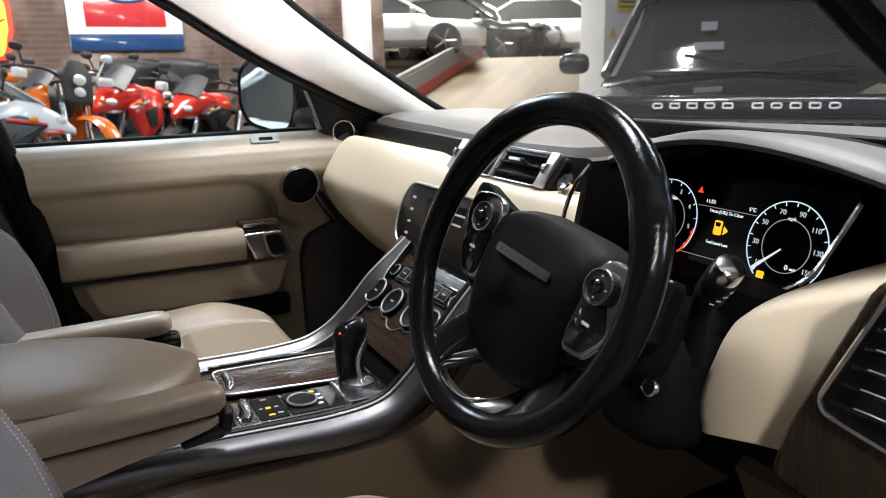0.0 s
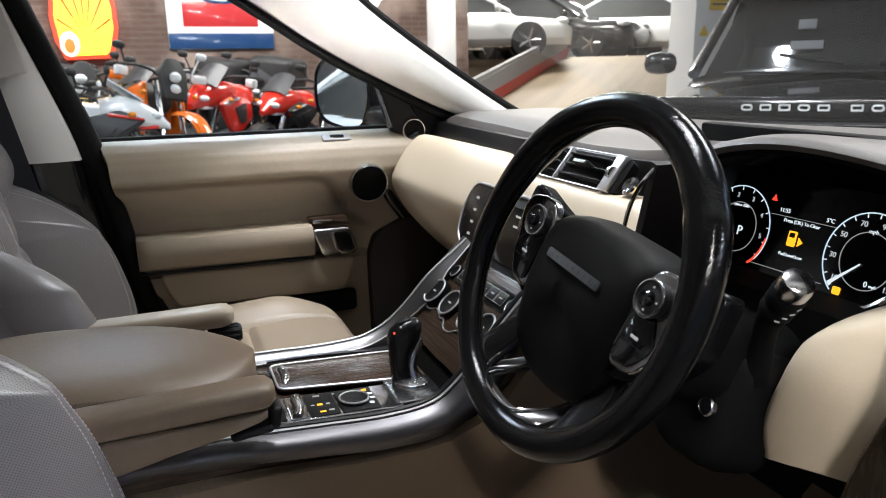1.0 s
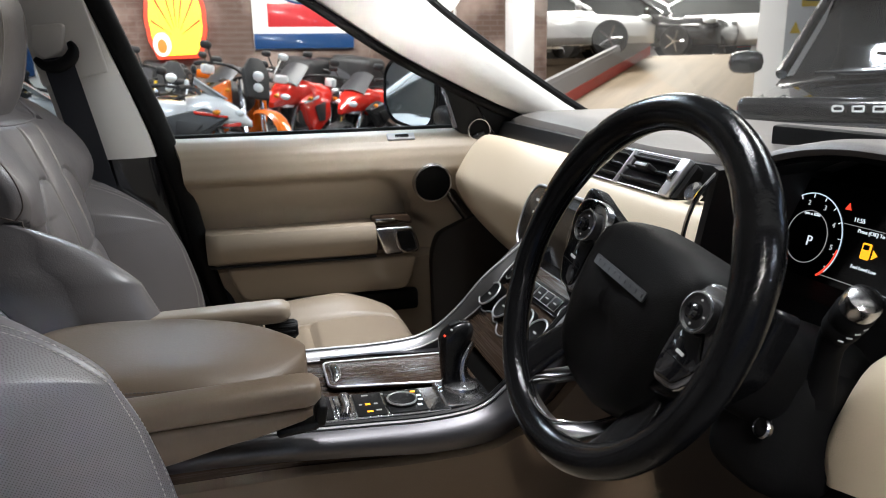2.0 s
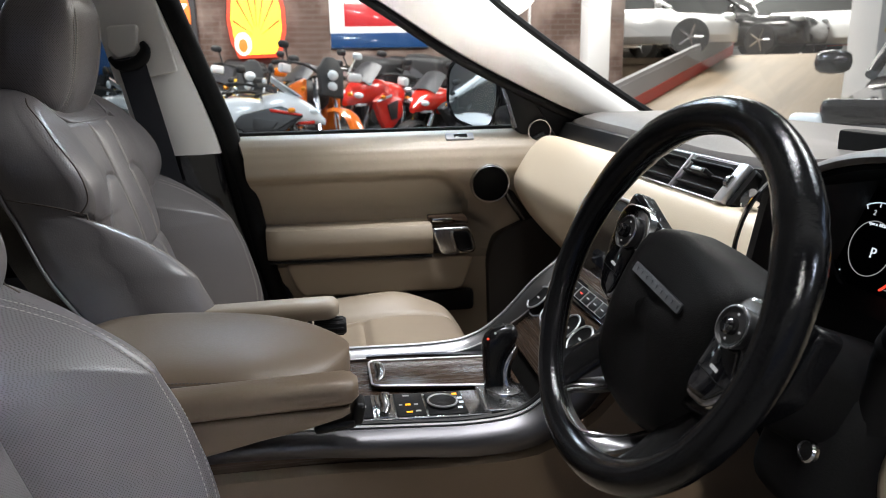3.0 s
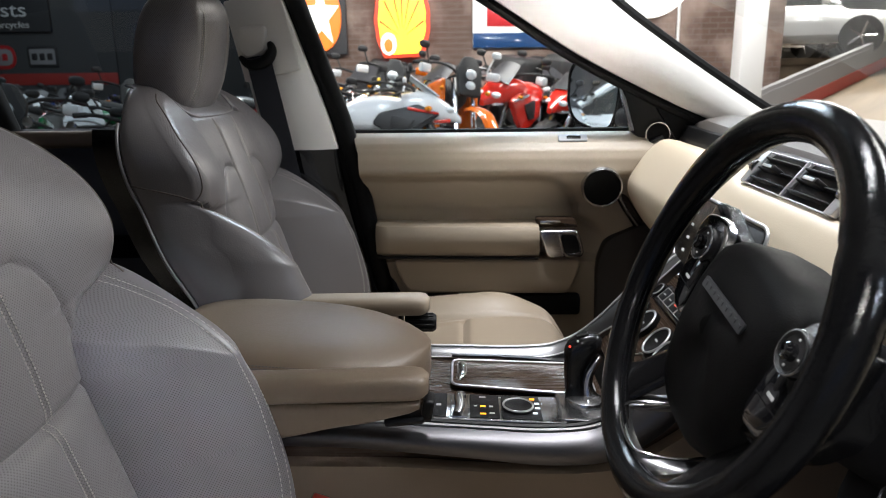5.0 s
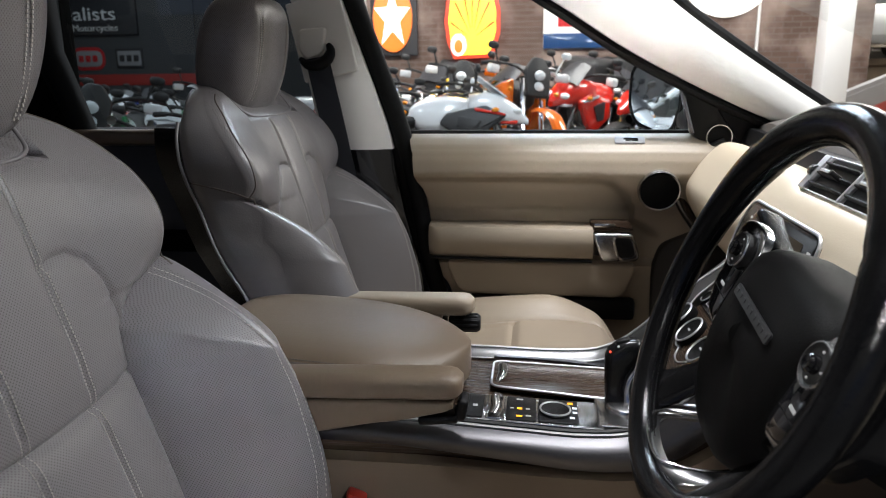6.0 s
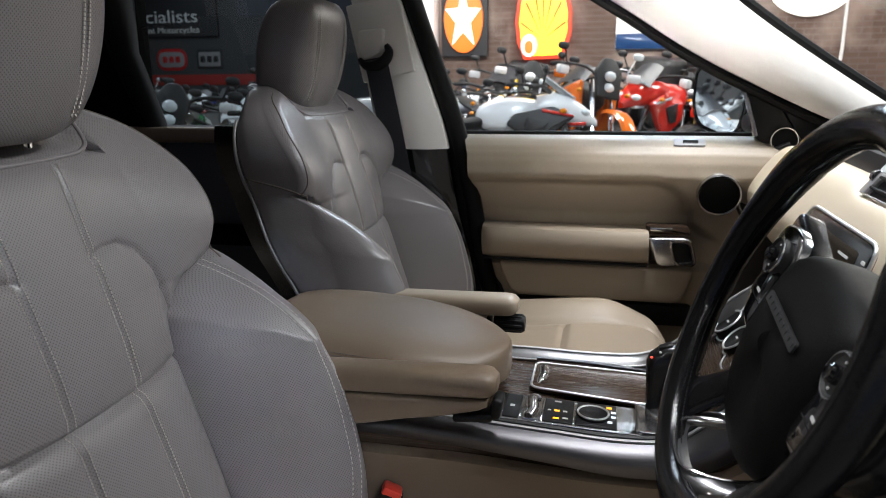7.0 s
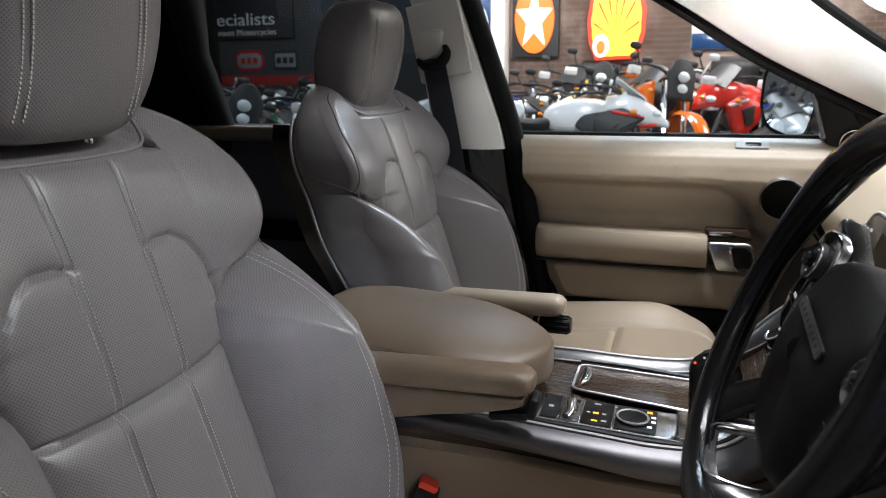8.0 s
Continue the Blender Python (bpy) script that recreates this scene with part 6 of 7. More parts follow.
def build_seat(cy, dz, dx, side, hx_, label):
    """A front seat; side is the direction of the car's centre."""
    st = thing("front_seat", (-0.3 + dx, cy, 0.62 + dz), label, "car seat", "front seats")
    o = Vector((dx, cy, dz))

    def put(name, b, mat, parent=None, text="", kind="", smooth=50):
        bmesh.ops.translate(b, verts=b.verts, vec=o)
        return part(name, b, mat, parent or st, text, smooth, kind)

    b = BM()
    loft(b, [seat_ring(z) for z in lin(0.74, 1.334, 200)])
    unroll(b, 200, len(b.verts) // 200)
    skin = BVHTree.FromBMesh(b)
    # the flanks and the back are plain leather, the face is perforated
    for f in b.faces:
        c = f.calc_center_median()
        if abs(c.y) > HWF(c.z) - 0.003 or c.x < BACK(c.z) + 0.02 or (c.z < 1.15 and abs(c.y) > RIDGE(c.z) + 0.004):
            f.material_index = 1
    back = put("backrest", b, M_SEAT, None, "taupe perforated leather backrest with double stitched seams")
    back.data.materials.append(M_SEATS)
    b = BM()
    for s_ in [SEAMS[k] for k in STITCHED]:
        for sg in (1, -1):
            pts = [(p.x, p.y) for p in spline([(*p, 0) for p in s_], 80)]
            for off in (-0.0042, 0.0042):
                for (y0, z0), (y1, z1) in zip(pts, pts[1:]):
                    ln = math.hypot(y1 - y0, z1 - z0)
                    if ln < 1e-5:
                        continue
                    nn = max(1, round(ln / 0.0046))
                    for k in range(nn):
                        f0, f1 = k / nn, (k + 0.68) / nn
                        ny, nz = -(z1 - z0) / ln * off, (y1 - y0) / ln * off
                        q = []
                        for f in (f0, f1):
                            y, z = y0 + (y1 - y0) * f + ny, z0 + (z1 - z0) * f + nz
                            q.append(Vector((seat_front(y, z) + 0.0006, sg * y, z)))
                        w = Vector((0, -(z1 - z0), y1 - y0)).normalized() * 0.00060
                        w.y *= sg
                        up = Vector((0.0010, 0, 0.0002))
                        vs = [b.verts.new(v) for v in (q[0] - w, q[0] + w, q[1] + w, q[1] - w)]
                        tp = [b.verts.new(v + up) for v in (q[0] * 0.7 + q[1] * 0.3, q[0] * 0.3 + q[1] * 0.7)]
                        b.faces.new((vs[0], vs[1], tp[0]))
                        b.faces.new((vs[1], vs[2], tp[1], tp[0]))
                        b.faces.new((vs[2], vs[3], tp[1]))
                        b.faces.new((vs[3], vs[0], tp[0], tp[1]))
    put("stitching", b, M_THREAD, back, "pale double stitching", "stuff")
    for sg in (1, -1):
        for name, line in (("side_seam", SIDE_SEAM), ("wing_seam", WING_SEAM)):
            sewn_seam(name, [(x, sg * y, z) for x, y, z in line], skin, put, back)
        b = BM()
        tube(b, [Vector((BACK(z) - 0.002, sg * HWF(z), z)) for z in lin(0.80, 1.28, 40)], 0.0026, 8)
        put("piping", b, M_SEATS, back, "leather piping along the back edge")
    b = BM()
    tube(b, [Vector((seat_front(p.x, p.y) + 0.001, p.x, p.y)) for p in spline([(-y, z, 0) for y, z in COLLAR[4:0:-1]] + [(y, z, 0) for y, z in COLLAR[:5]], 60)], 0.0022, 8)
    put("collar_piping", b, M_SEATS, back, "piped collar below the headrest")
    # side shell and back
    b = BM()
    loft(b, [[Vector((BACK(z) + 0.002, y, z)) for y in (-w, w)] + [Vector((BACK(z) - 0.055, y, z)) for y in (w * 0.90, -w * 0.90)] for z, w in ((z, HWF(z) * 0.965) for z in lin(0.72, 1.27, 24))])
    put("back_shell", b, M_BLACKL, None, "dark leather seat back shell")
    # headrest
    HZ, HH, HWD = (1.393, 0.098, 0.121) if side > 0 else (1.382, 0.098, 0.121)
    b = BM()
    rings = []
    for k in range(25):
        t = math.pi * k / 24
        cz, s_ = -math.cos(t), math.sin(t) ** 0.42
        z = HZ + HH * cz
        xm = -0.480 + hx_ + 0.018 * cz
        ring = []
        for j in range(48):
            a = 2 * math.pi * j / 48
            ca, sa = math.cos(a), math.sin(a)
            y = HWD * (0.94 + 0.06 * cz) * math.copysign(abs(sa) ** 0.45, sa) * s_
            x = xm + 0.054 * math.copysign(abs(ca) ** 0.6, ca) * s_ + (0.006 * math.cos(y / 0.121 * math.pi / 2) if ca > 0 else 0)
            for ys in (0.062,):
                x -= 0.0035 * math.exp(-((abs(y) - ys) / 0.004) ** 2) if ca > 0 else 0
            ring.append(Vector((x, y, z)))
        rings.append(ring[24:] + ring[:24])
    loft(b, rings)
    unroll(b, 25, 48)
    head = put("headrest", b, M_SEAT, None, "leather headrest with vertical seams")
    for sg in (1, -1):
        b = BM()
        for off in (-0.004, 0.004):
            for k in range(40):
                z0 = HZ - HH * 0.77 + HH * 0.0378 * k
                cz = (z0 - HZ) / HH
                s_ = math.sin(math.acos(-cz)) ** 0.42
                y = sg * (0.062 + off)
                sa = abs(y) / (HWD * (0.94 + 0.06 * cz) * s_)
                ca = math.sqrt(max(0, 1 - min(1, sa ** (1 / 0.45)) ** 2)) ** 0.6
                x = -0.480 + hx_ + 0.018 * cz + 0.054 * ca * s_ + 0.006 * math.cos(y / 0.121 * math.pi / 2) - 0.0035 * math.exp(-1)
                rbox(b, (x, y, z0), (0.0014, 0.0014, 0.0026), 0)
        put("stitching", b, M_THREAD, head, kind="stuff")
        b = BM()
        tube(b, [(-0.485 + hx_ * 0.7, sg * 0.055, 1.27), (-0.485 + hx_ * 0.7, sg * 0.055, 1.32)], 0.006, 10)
        put("headrest_post", b, M_CHROME, head, "chrome headrest post")
    # cushion
    cushion_up = 0.0 if side > 0 else 0.022
    b = BM()

    def cushion_ring(x):
        f = (x + 0.38) / 0.62
        w = 0.258 - 0.115 * step(0.70, 1.02, f) ** 1.6 - 0.03 * step(0.25, 0.0, f)
        top = 0.812 + 0.024 * step(0.2, 0.8, f) - 0.11 * step(0.86, 1.02, f) ** 1.5
        ring = []
        for t in lin(-1, 1, 121):
            u = abs(t)
            z = top + 0.030 * step(0.52, 0.78, u) * (1 - step(0.70, 0.95, f)) - 0.075 * max(0, (u - 0.80) / 0.20) ** 2.2
            z -= 0.006 * math.exp(-((u - 0.55) / 0.02) ** 2) + (0.007 * math.exp(-(x / 0.007) ** 2) + 0.010 * step(0.02, -0.05, x)) * (1 - step(0.48, 0.56, u))
            ring.append(Vector((x, w * t, z + cushion_up)))
        return ring + [Vector((x, w * 0.96, 0.68)), Vector((x, -w * 0.96, 0.68))]

    loft(b, [cushion_ring(x) for x in lin(-0.38, 0.245, 110)])
    put("cushion", b, M_SEATP, None, "beige leather seat cushion")
    b = BM()
    rbox(b, (-0.08, 0, 0.655), (0.55, 0.46, 0.10), 0.03, 2)
    put("base", b, M_BLACK, None, "black seat base")
    # folding armrest on the inner side
    ARM_Z, AY = (1.0135, 0.243) if side > 0 else (1.003, 0.225)
    b = BM()
    rings = []
    for x in lin(-0.34, -0.052, 40):
        f = (x + 0.34) / 0.288
        r = math.sqrt(max(0.0, 1 - max(0, (f - 0.93) / 0.0702) ** 2))
        ww, hh = 0.0235 * (0.55 + 0.45 * r), 0.0155 * (0.50 + 0.50 * r)
        rings.append([Vector((x, side * AY + ww * math.copysign(abs(math.cos(t)) ** 0.6, math.cos(t)), ARM_Z - (0.004 if side < 0 else 0.008) * (1 - f) + hh * math.copysign(abs(math.sin(t)) ** 0.7, math.sin(t)))) for t in (2 * math.pi * k / 24 for k in range(24))])
    loft(b, rings)
    # twin armrests, toned apart: the light on each side is in the leather colour
    arm = put("folding_armrest", b, M_ARM if side > 0 else M_SEATP, None, "padded folding armrest in its shaded taupe tone" if side > 0 else "padded folding armrest in its lit pale tone")
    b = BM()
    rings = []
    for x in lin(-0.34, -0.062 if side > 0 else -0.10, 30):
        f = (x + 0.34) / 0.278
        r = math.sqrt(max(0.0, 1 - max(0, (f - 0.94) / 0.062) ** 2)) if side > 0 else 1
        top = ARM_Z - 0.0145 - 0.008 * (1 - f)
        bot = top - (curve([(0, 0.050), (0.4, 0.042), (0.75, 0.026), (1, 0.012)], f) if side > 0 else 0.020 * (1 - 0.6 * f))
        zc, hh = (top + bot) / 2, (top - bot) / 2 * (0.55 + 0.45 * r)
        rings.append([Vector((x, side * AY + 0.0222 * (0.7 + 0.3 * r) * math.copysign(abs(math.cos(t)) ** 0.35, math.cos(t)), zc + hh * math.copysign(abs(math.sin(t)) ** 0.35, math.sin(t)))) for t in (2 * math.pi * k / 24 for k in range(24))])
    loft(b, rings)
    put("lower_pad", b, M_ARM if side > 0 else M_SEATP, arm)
    b = BM()
    if side > 0:
        rbox(b, (0, 0, 0), (0.046, 0.034, 0.010), 0.004, 2, pose(-0.079, side * AY, ARM_Z - 0.040, 0, -6, 0))
        rbox(b, (0, 0, 0), (0.013, 0.030, 0.026), 0.005, 3, pose(-0.053, side * AY, ARM_Z - 0.028, 0, 10, 0))
    else:
        rbox(b, (0, 0, 0), (0.030, 0.030, 0.020), 0.004, 2, pose(-0.108, side * AY, ARM_Z - 0.030))
    put("hinge", b, M_BLACK, arm, "black armrest hinge")
    if side < 0:
        kx, kz = -0.066, ARM_Z - 0.030
        b = BM()
        lathe(b, [(0.0, -0.024), (0.011, -0.024), (0.0135, -0.021), (0.0135, 0.021), (0.011, 0.024), (0.0, 0.024)], 24, Matrix.Translation((kx, side * AY, kz)) @ pose(0, 0, 0, 0, 90, 0))
        put("height_knob", b, M_BLACK, arm, "ribbed black height knob")
        for k in range(12):
            a = 2 * math.pi * k / 12
            b = BM()
            rbox(b, (kx, side * AY + 0.0135 * math.cos(a), kz + 0.0135 * math.sin(a)), (0.040, 0.0030, 0.0030), 0.001, 1)
            put("rib", b, M_BLACK, arm)
    return st


build_seat(-0.385, 0.0, 0.0, 1, 0.040, "taupe leather driver seat with perforated bolsters")
build_seat(0.392, 0.002, -0.013, -1, -0.002, "taupe leather front passenger seat beside the door")

buckle = thing("belt_buckle", (-0.20, -0.150, 0.80), "black seat belt buckle with a red release button", "buckle")
b = BM()
rbox(b, (0, 0, 0), (0.030, 0.026, 0.075), 0.006, 2, pose(-0.192, -0.150, 0.832, 0, 25, 12))
part("housing", b, M_BLACK, buckle)
b = BM()
rbox(b, (0, 0, 0), (0.024, 0.020, 0.012), 0.003, 2, pose(-0.178, -0.149, 0.866, 0, 25, 12))
part("release_button", b, M_RED, buckle, "red release button")

# ---- motorcycles ----
M_TYRE = material("tyre_rubber", (0.014, 0.014, 0.014), 0.75, fine=90)
M_ENGINE = material("cast_engine", (0.20, 0.20, 0.21), 0.32, 1.0, fine=60, bump=0.3)
M_LENS = material("clear_lens", (0.75, 0.80, 0.83), 0.08, bump=0, coat=1.0)
M_ORANGELENS = material("orange_lens", (0.85, 0.28, 0.02), 0.15, bump=0)
M_SADDLE = material("saddle_vinyl", (0.016, 0.016, 0.017), 0.55, fine=300)
PAINTS = {}


def paint(name, c):
    if name not in PAINTS:
        PAINTS[name] = material(name + "_gloss_paint", c, 0.22, coat=1.0, bump=0, scale=3, mix=0.12)
    return PAINTS[name]


COLOURS = {"red": (0.62, 0.022, 0.012), "orange": (0.80, 0.16, 0.01), "white": (0.80, 0.81, 0.82), "yellow": (0.78, 0.50, 0.02), "black": (0.015, 0.015, 0.016), "blue": (0.02, 0.06, 0.36), "silver": (0.45, 0.46, 0.48), "green": (0.02, 0.20, 0.07)}


def blob(b, c, s, power=0.8, n=14, m_=10, m=Matrix()):
    """A soft rounded body."""
    rings = []
    for i in range(m_ + 1):
        t = math.pi * i / m_
        w, z = max(math.sin(t), 0.02) ** power, -math.cos(t)
        rings.append([m @ Vector((c[0] + s[0] * z, c[1] + s[1] * w * math.copysign(abs(math.cos(a)) ** power, math.cos(a)), c[2] + s[2] * w * math.copysign(abs(math.sin(a)) ** power, math.sin(a)))) for a in (2 * math.pi * k / n for k in range(n))])
    return loft(b, rings)


def motorcycle(at, colour, second, style, label):
    """A parked motorcycle; its nose points along local +x. style: adventure, sport, roadster or enduro."""
    t = thing("motorcycle", (0, 0, 0), label, "motorcycle", "parked motorcycles")
    pc, ps = paint(colour, COLOURS[colour]), paint(second, COLOURS[second])
    tall = {"adventure": 0.10, "enduro": 0.14}.get(style, 0.0)
    for x, r, nm in ((0.74, 0.315, "front_wheel"), (-0.70, 0.315, "rear_wheel")):
        b = BM()
        tube(b, [(x + r * 0.86 * math.cos(a), 0, r + r * 0.86 * math.sin(a)) for a in lin(0, 2 * math.pi, 29)[:-1]], 0.055, 10, True)
        w = part(nm, b, M_TYRE, t, "black tyre")
        b = BM()
        tube(b, [(x + r * 0.70 * math.cos(a), 0, r + r * 0.70 * math.sin(a)) for a in lin(0, 2 * math.pi, 25)[:-1]], 0.018, 6, True)
        for k in range(6):
            a = math.pi * k / 3
            tube(b, [(x, 0, r), (x + r * 0.68 * math.cos(a), 0, r + r * 0.68 * math.sin(a))], 0.011, 6)
        part("rim", b, M_SATIN if style != "adventure" else M_ENGINE, w)
        for sg in (-1, 1):
            b = BM()
            lathe(b, [(0.14, -0.003), (0.145, 0), (0.14, 0.003), (0.07, 0.003), (0.07, -0.003)], 20, Matrix.Translation((x, sg * 0.07, r)) @ pose(0, 0, 0, 90))
            part("brake_disc", b, M_SATIN, w)
    hx, hz = 0.42, 0.98 + tall
    for sg in (-1, 1):
        b = BM()
        tube(b, [(0.74, sg * 0.095, 0.32), (0.60, sg * 0.095, 0.62)], 0.030, 8)
        tube(b, [(0.60, sg * 0.095, 0.62), (hx, sg * 0.09, hz)], 0.024, 8)
        part("fork_leg", b, M_SATIN if colour != "orange" else M_CHROME, t, "bright fork leg")
    b = BM()
    rings = []
    for a in lin(-0.2, 1.9, 12):
        c_ = Vector((0.74 + 0.37 * math.cos(a), 0, (0.32 if style != "enduro" else 0.50) + 0.37 * math.sin(a)))
        rings.append([c_ + Vector((0, -0.07, -0.02)), c_ + Vector((0.01 * math.cos(a), -0.05, 0.012)), c_ + Vector((0.02 * math.cos(a), 0, 0.022)), c_ + Vector((0.01 * math.cos(a), 0.05, 0.012)), c_ + Vector((0, 0.07, -0.02)), c_ + Vector((0, 0, -0.002))])
    loft(b, rings)
    part("front_mudguard", b, pc if style == "enduro" else M_SADDLE, t)
    b = BM()
    rbox(b, (0.02, 0, 0.45), (0.46, 0.34, 0.36), 0.07, 3)
    for k in range(5):
        rbox(b, (0.18, 0, 0.36 + 0.05 * k), (0.22, 0.40, 0.016), 0.004, 1)
    part("engine", b, M_ENGINE, t, "dark finned engine")
    for sg in (-1, 1):
        b = BM()
        tube(b, spline([(0.36, sg * 0.05, 0.90 + tall), (0.20, sg * 0.16, 0.72), (-0.20, sg * 0.16, 0.52), (-0.70, sg * 0.13, 0.32)], 12), 0.026, 8)
        part("frame_tube", b, pc if colour == "orange" else M_ENGINE, t)
    b = BM()
    blob(b, (0.12, 0, 0.86 + tall * 0.8), (0.30, 0.17, 0.15))
    part("tank", b, pc if style != "enduro" else M_SADDLE, t, "glossy tank")
    b = BM()
    rings = []
    for x, w, z in ((-0.10, 0.10, 0.82), (-0.25, 0.15, 0.80), (-0.45, 0.15, 0.82), (-0.62, 0.13, 0.88), (-0.80, 0.09, 0.93), (-0.92, 0.05, 0.95)):
        rings.append([Vector((x, w * math.cos(a), z + tall * 0.7 + 0.05 * math.sin(a))) for a in (2 * math.pi * k / 12 for k in range(12))])
    loft(b, rings)
    part("seat", b, M_SADDLE, t, "black saddle")
    b = BM()
    blob(b, (-0.75, 0, 0.86 + tall * 0.6), (0.25, 0.11, 0.07))
    part("tail", b, ps, t)
    b = BM()
    tube(b, spline([(hx - 0.02, 0, hz + 0.02), (hx - 0.02, 0.14, hz + 0.06 + tall * 0.3), (hx - 0.10, 0.30, hz + 0.08 + tall * 0.3), (hx - 0.18, 0.42, hz + 0.06 + tall * 0.3)], 10), 0.014, 8)
    tube(b, spline([(hx - 0.02, 0, hz + 0.02), (hx - 0.02, -0.14, hz + 0.06 + tall * 0.3), (hx - 0.10, -0.30, hz + 0.08 + tall * 0.3), (hx - 0.18, -0.42, hz + 0.06 + tall * 0.3)], 10), 0.014, 8)
    hb = part("handlebar", b, M_SADDLE, t)
    for sg in (-1, 1):
        b = BM()
        tube(b, [(hx - 0.08, sg * 0.30, hz + 0.09), (hx - 0.06, sg * 0.36, hz + 0.17 + tall * 0.5)], 0.008, 6)
        blob(b, (hx - 0.06, sg * 0.38, hz + 0.19 + tall * 0.5), (0.020, 0.055, 0.034))
        part("mirror", b, M_LENS if (colour in ("white", "orange") and sg > 0) else M_SADDLE, hb)
        b = BM()
        tube(b, [(hx - 0.13, sg * 0.34, hz + 0.075 + tall * 0.3), (hx - 0.18, sg * 0.42, hz + 0.06 + tall * 0.3)], 0.019, 8)
        part("grip", b, M_TYRE, hb)
        if style in ("adventure", "enduro"):
            b = BM()
            rbox(b, (0, 0, 0), (0.06, 0.13, 0.08), 0.02, 2, pose(hx - 0.05, sg * 0.36, hz + 0.06, 0, 0, sg * -25))
            part("hand_guard", b, ps, hb)
    # nose
    if style in ("adventure", "sport"):
        b = BM()
        rings = []
        for x, w, z, h in ((hx - 0.12, 0.17, hz - 0.06, 0.10), (hx + 0.02, 0.19, hz - 0.06, 0.12), (hx + 0.14, 0.16, hz - 0.08, 0.11), (hx + 0.26, 0.10, hz - 0.12, 0.075), (hx + 0.36, 0.030, hz - 0.18, 0.025)):
            rings.append([Vector((x, w * math.copysign(abs(math.cos(a)) ** 0.7, math.cos(a)), z + h * math.copysign(abs(math.sin(a)) ** 0.7, math.sin(a)))) for a in (2 * math.pi * k / 16 for k in range(16))])
        loft(b, rings)
        fa = part("front_fairing", b, pc, t, "glossy painted nose fairing")
        for sg in (-1, 1):
            b = BM()
            slab(b, round_poly([(0.42, 0.92 + tall), (0.60, 0.84 + tall), (0.46, 0.74), (0.32, 0.60), (0.22, 0.68), (0.06, 0.78), (0.12, 0.86 + tall)], 0.03), 0.05, Matrix(((1, 0, 0, 0), (0, 0, sg, sg * 0.17), (0, 1, 0, 0), (0, 0, 0, 1))), 0.02, 2)
            sf = part("side_fairing", b, pc if style == "adventure" and sg > 0 else M_SADDLE, t)
            b = BM()
            slab(b, round_poly([(0.22, 0.84 + tall), (0.40, 0.80 + tall), (0.30, 0.70 + tall * 0.5), (0.20, 0.76)], 0.02), 0.012, Matrix(((1, 0, 0, 0), (0, 0, sg, sg * 0.222), (0, 1, 0, 0), (0, 0, 0, 1))), 0.004, 2)
            part("intake", b, M_SADDLE, sf, "black air intake")
            b = BM()
            slab(b, [(0.34, 0.90 + tall), (0.58, 0.85 + tall), (0.57, 0.835 + tall), (0.34, 0.875 + tall)], 0.010, Matrix(((1, 0, 0, 0), (0, 0, sg, sg * 0.2215), (0, 1, 0, 0), (0, 0, 0, 1))), 0.003, 2)
            part("stripe", b, ps if colour != "black" else M_SATIN, sf)
            b = BM()
            blob(b, (hx + 0.255, sg * 0.075, hz - 0.10), (0.05, 0.050, 0.032), 1.0, 12, 6)
            part("headlamp", b, M_LENS, fa, "clear headlamp")
        b = BM()
        sheet(b, lambda u, v: (hx + 0.18 - 0.22 * u, 0.15 * v * (1 - 0.2 * u), hz + 0.03 + 0.17 * u - 0.03 * v * v), lin(0, 1, 6), lin(-1, 1, 8), 0.006)
        part("windshield", b, M_SMOKED if colour != "white" else M_LENS, fa, "tinted windshield")
        b = BM()
        rbox(b, (hx + 0.20, 0, hz - 0.185), (0.14, 0.20, 0.03), 0.012, 2)
        part("beak", b, ps, fa)
    elif style == "enduro":
        b = BM()
        slab(b, round_poly([(-0.11, -0.14), (-0.13, 0.10), (-0.05, 0.22), (0.05, 0.22), (0.13, 0.10), (0.11, -0.14)], 0.03), 0.04, frame_at((hx + 0.12, 0, hz - 0.02), (0, 1, 0), (-0.25, 0, 1)), 0.02, 2)
        fa = part("headlamp_mask", b, M_SADDLE, t, "black headlamp mask")
        for dz in (0.04, -0.06):
            b = BM()
            blob(b, (hx + 0.16, 0, hz + dz), (0.03, 0.055, 0.045), 1.0, 12, 6)
            part("headlamp", b, M_LENS, fa)
        for sg in (-1, 1):
            b = BM()
            slab(b, round_poly([(0.40, 0.98 + tall), (0.46, 0.80), (0.34, 0.60), (0.18, 0.66), (0.10, 0.90 + tall)], 0.04), 0.03, Matrix(((1, 0, 0, 0), (0, 0, sg, sg * 0.16), (0, 1, 0, 0), (0, 0, 0, 1))), 0.012, 2)
            part("radiator_shroud", b, pc, t, "glossy painted shroud")
    else:
        b = BM()
        lathe(b, [(0.0, -0.12), (0.06, -0.10), (0.095, -0.03), (0.10, 0.02), (0.09, 0.03)], 20, frame_at((hx + 0.10, 0, hz - 0.10), (0, 1, 0), (0, 0, 1)))
        fa = part("headlamp_bowl", b, M_CHROME, t, "chrome headlamp bowl")
        b = BM()
        lathe(b, [(0.09, 0.0), (0.07, 0.03), (0.0, 0.042)], 20, frame_at((hx + 0.13, 0, hz - 0.10), (0, 1, 0), (0, 0, 1)))
        part("headlamp", b, M_LENS, fa)
        for sg in (-1, 1):
            b = BM()
            lathe(b, [(0.0, 0), (0.03, 0.005), (0.035, 0.03), (0.0, 0.035)], 14, frame_at((hx + 0.04, sg * 0.14, hz + 0.07), (0, 1, 0), (0, 0, 1)))
            part("dial", b, M_CHROME, fa)
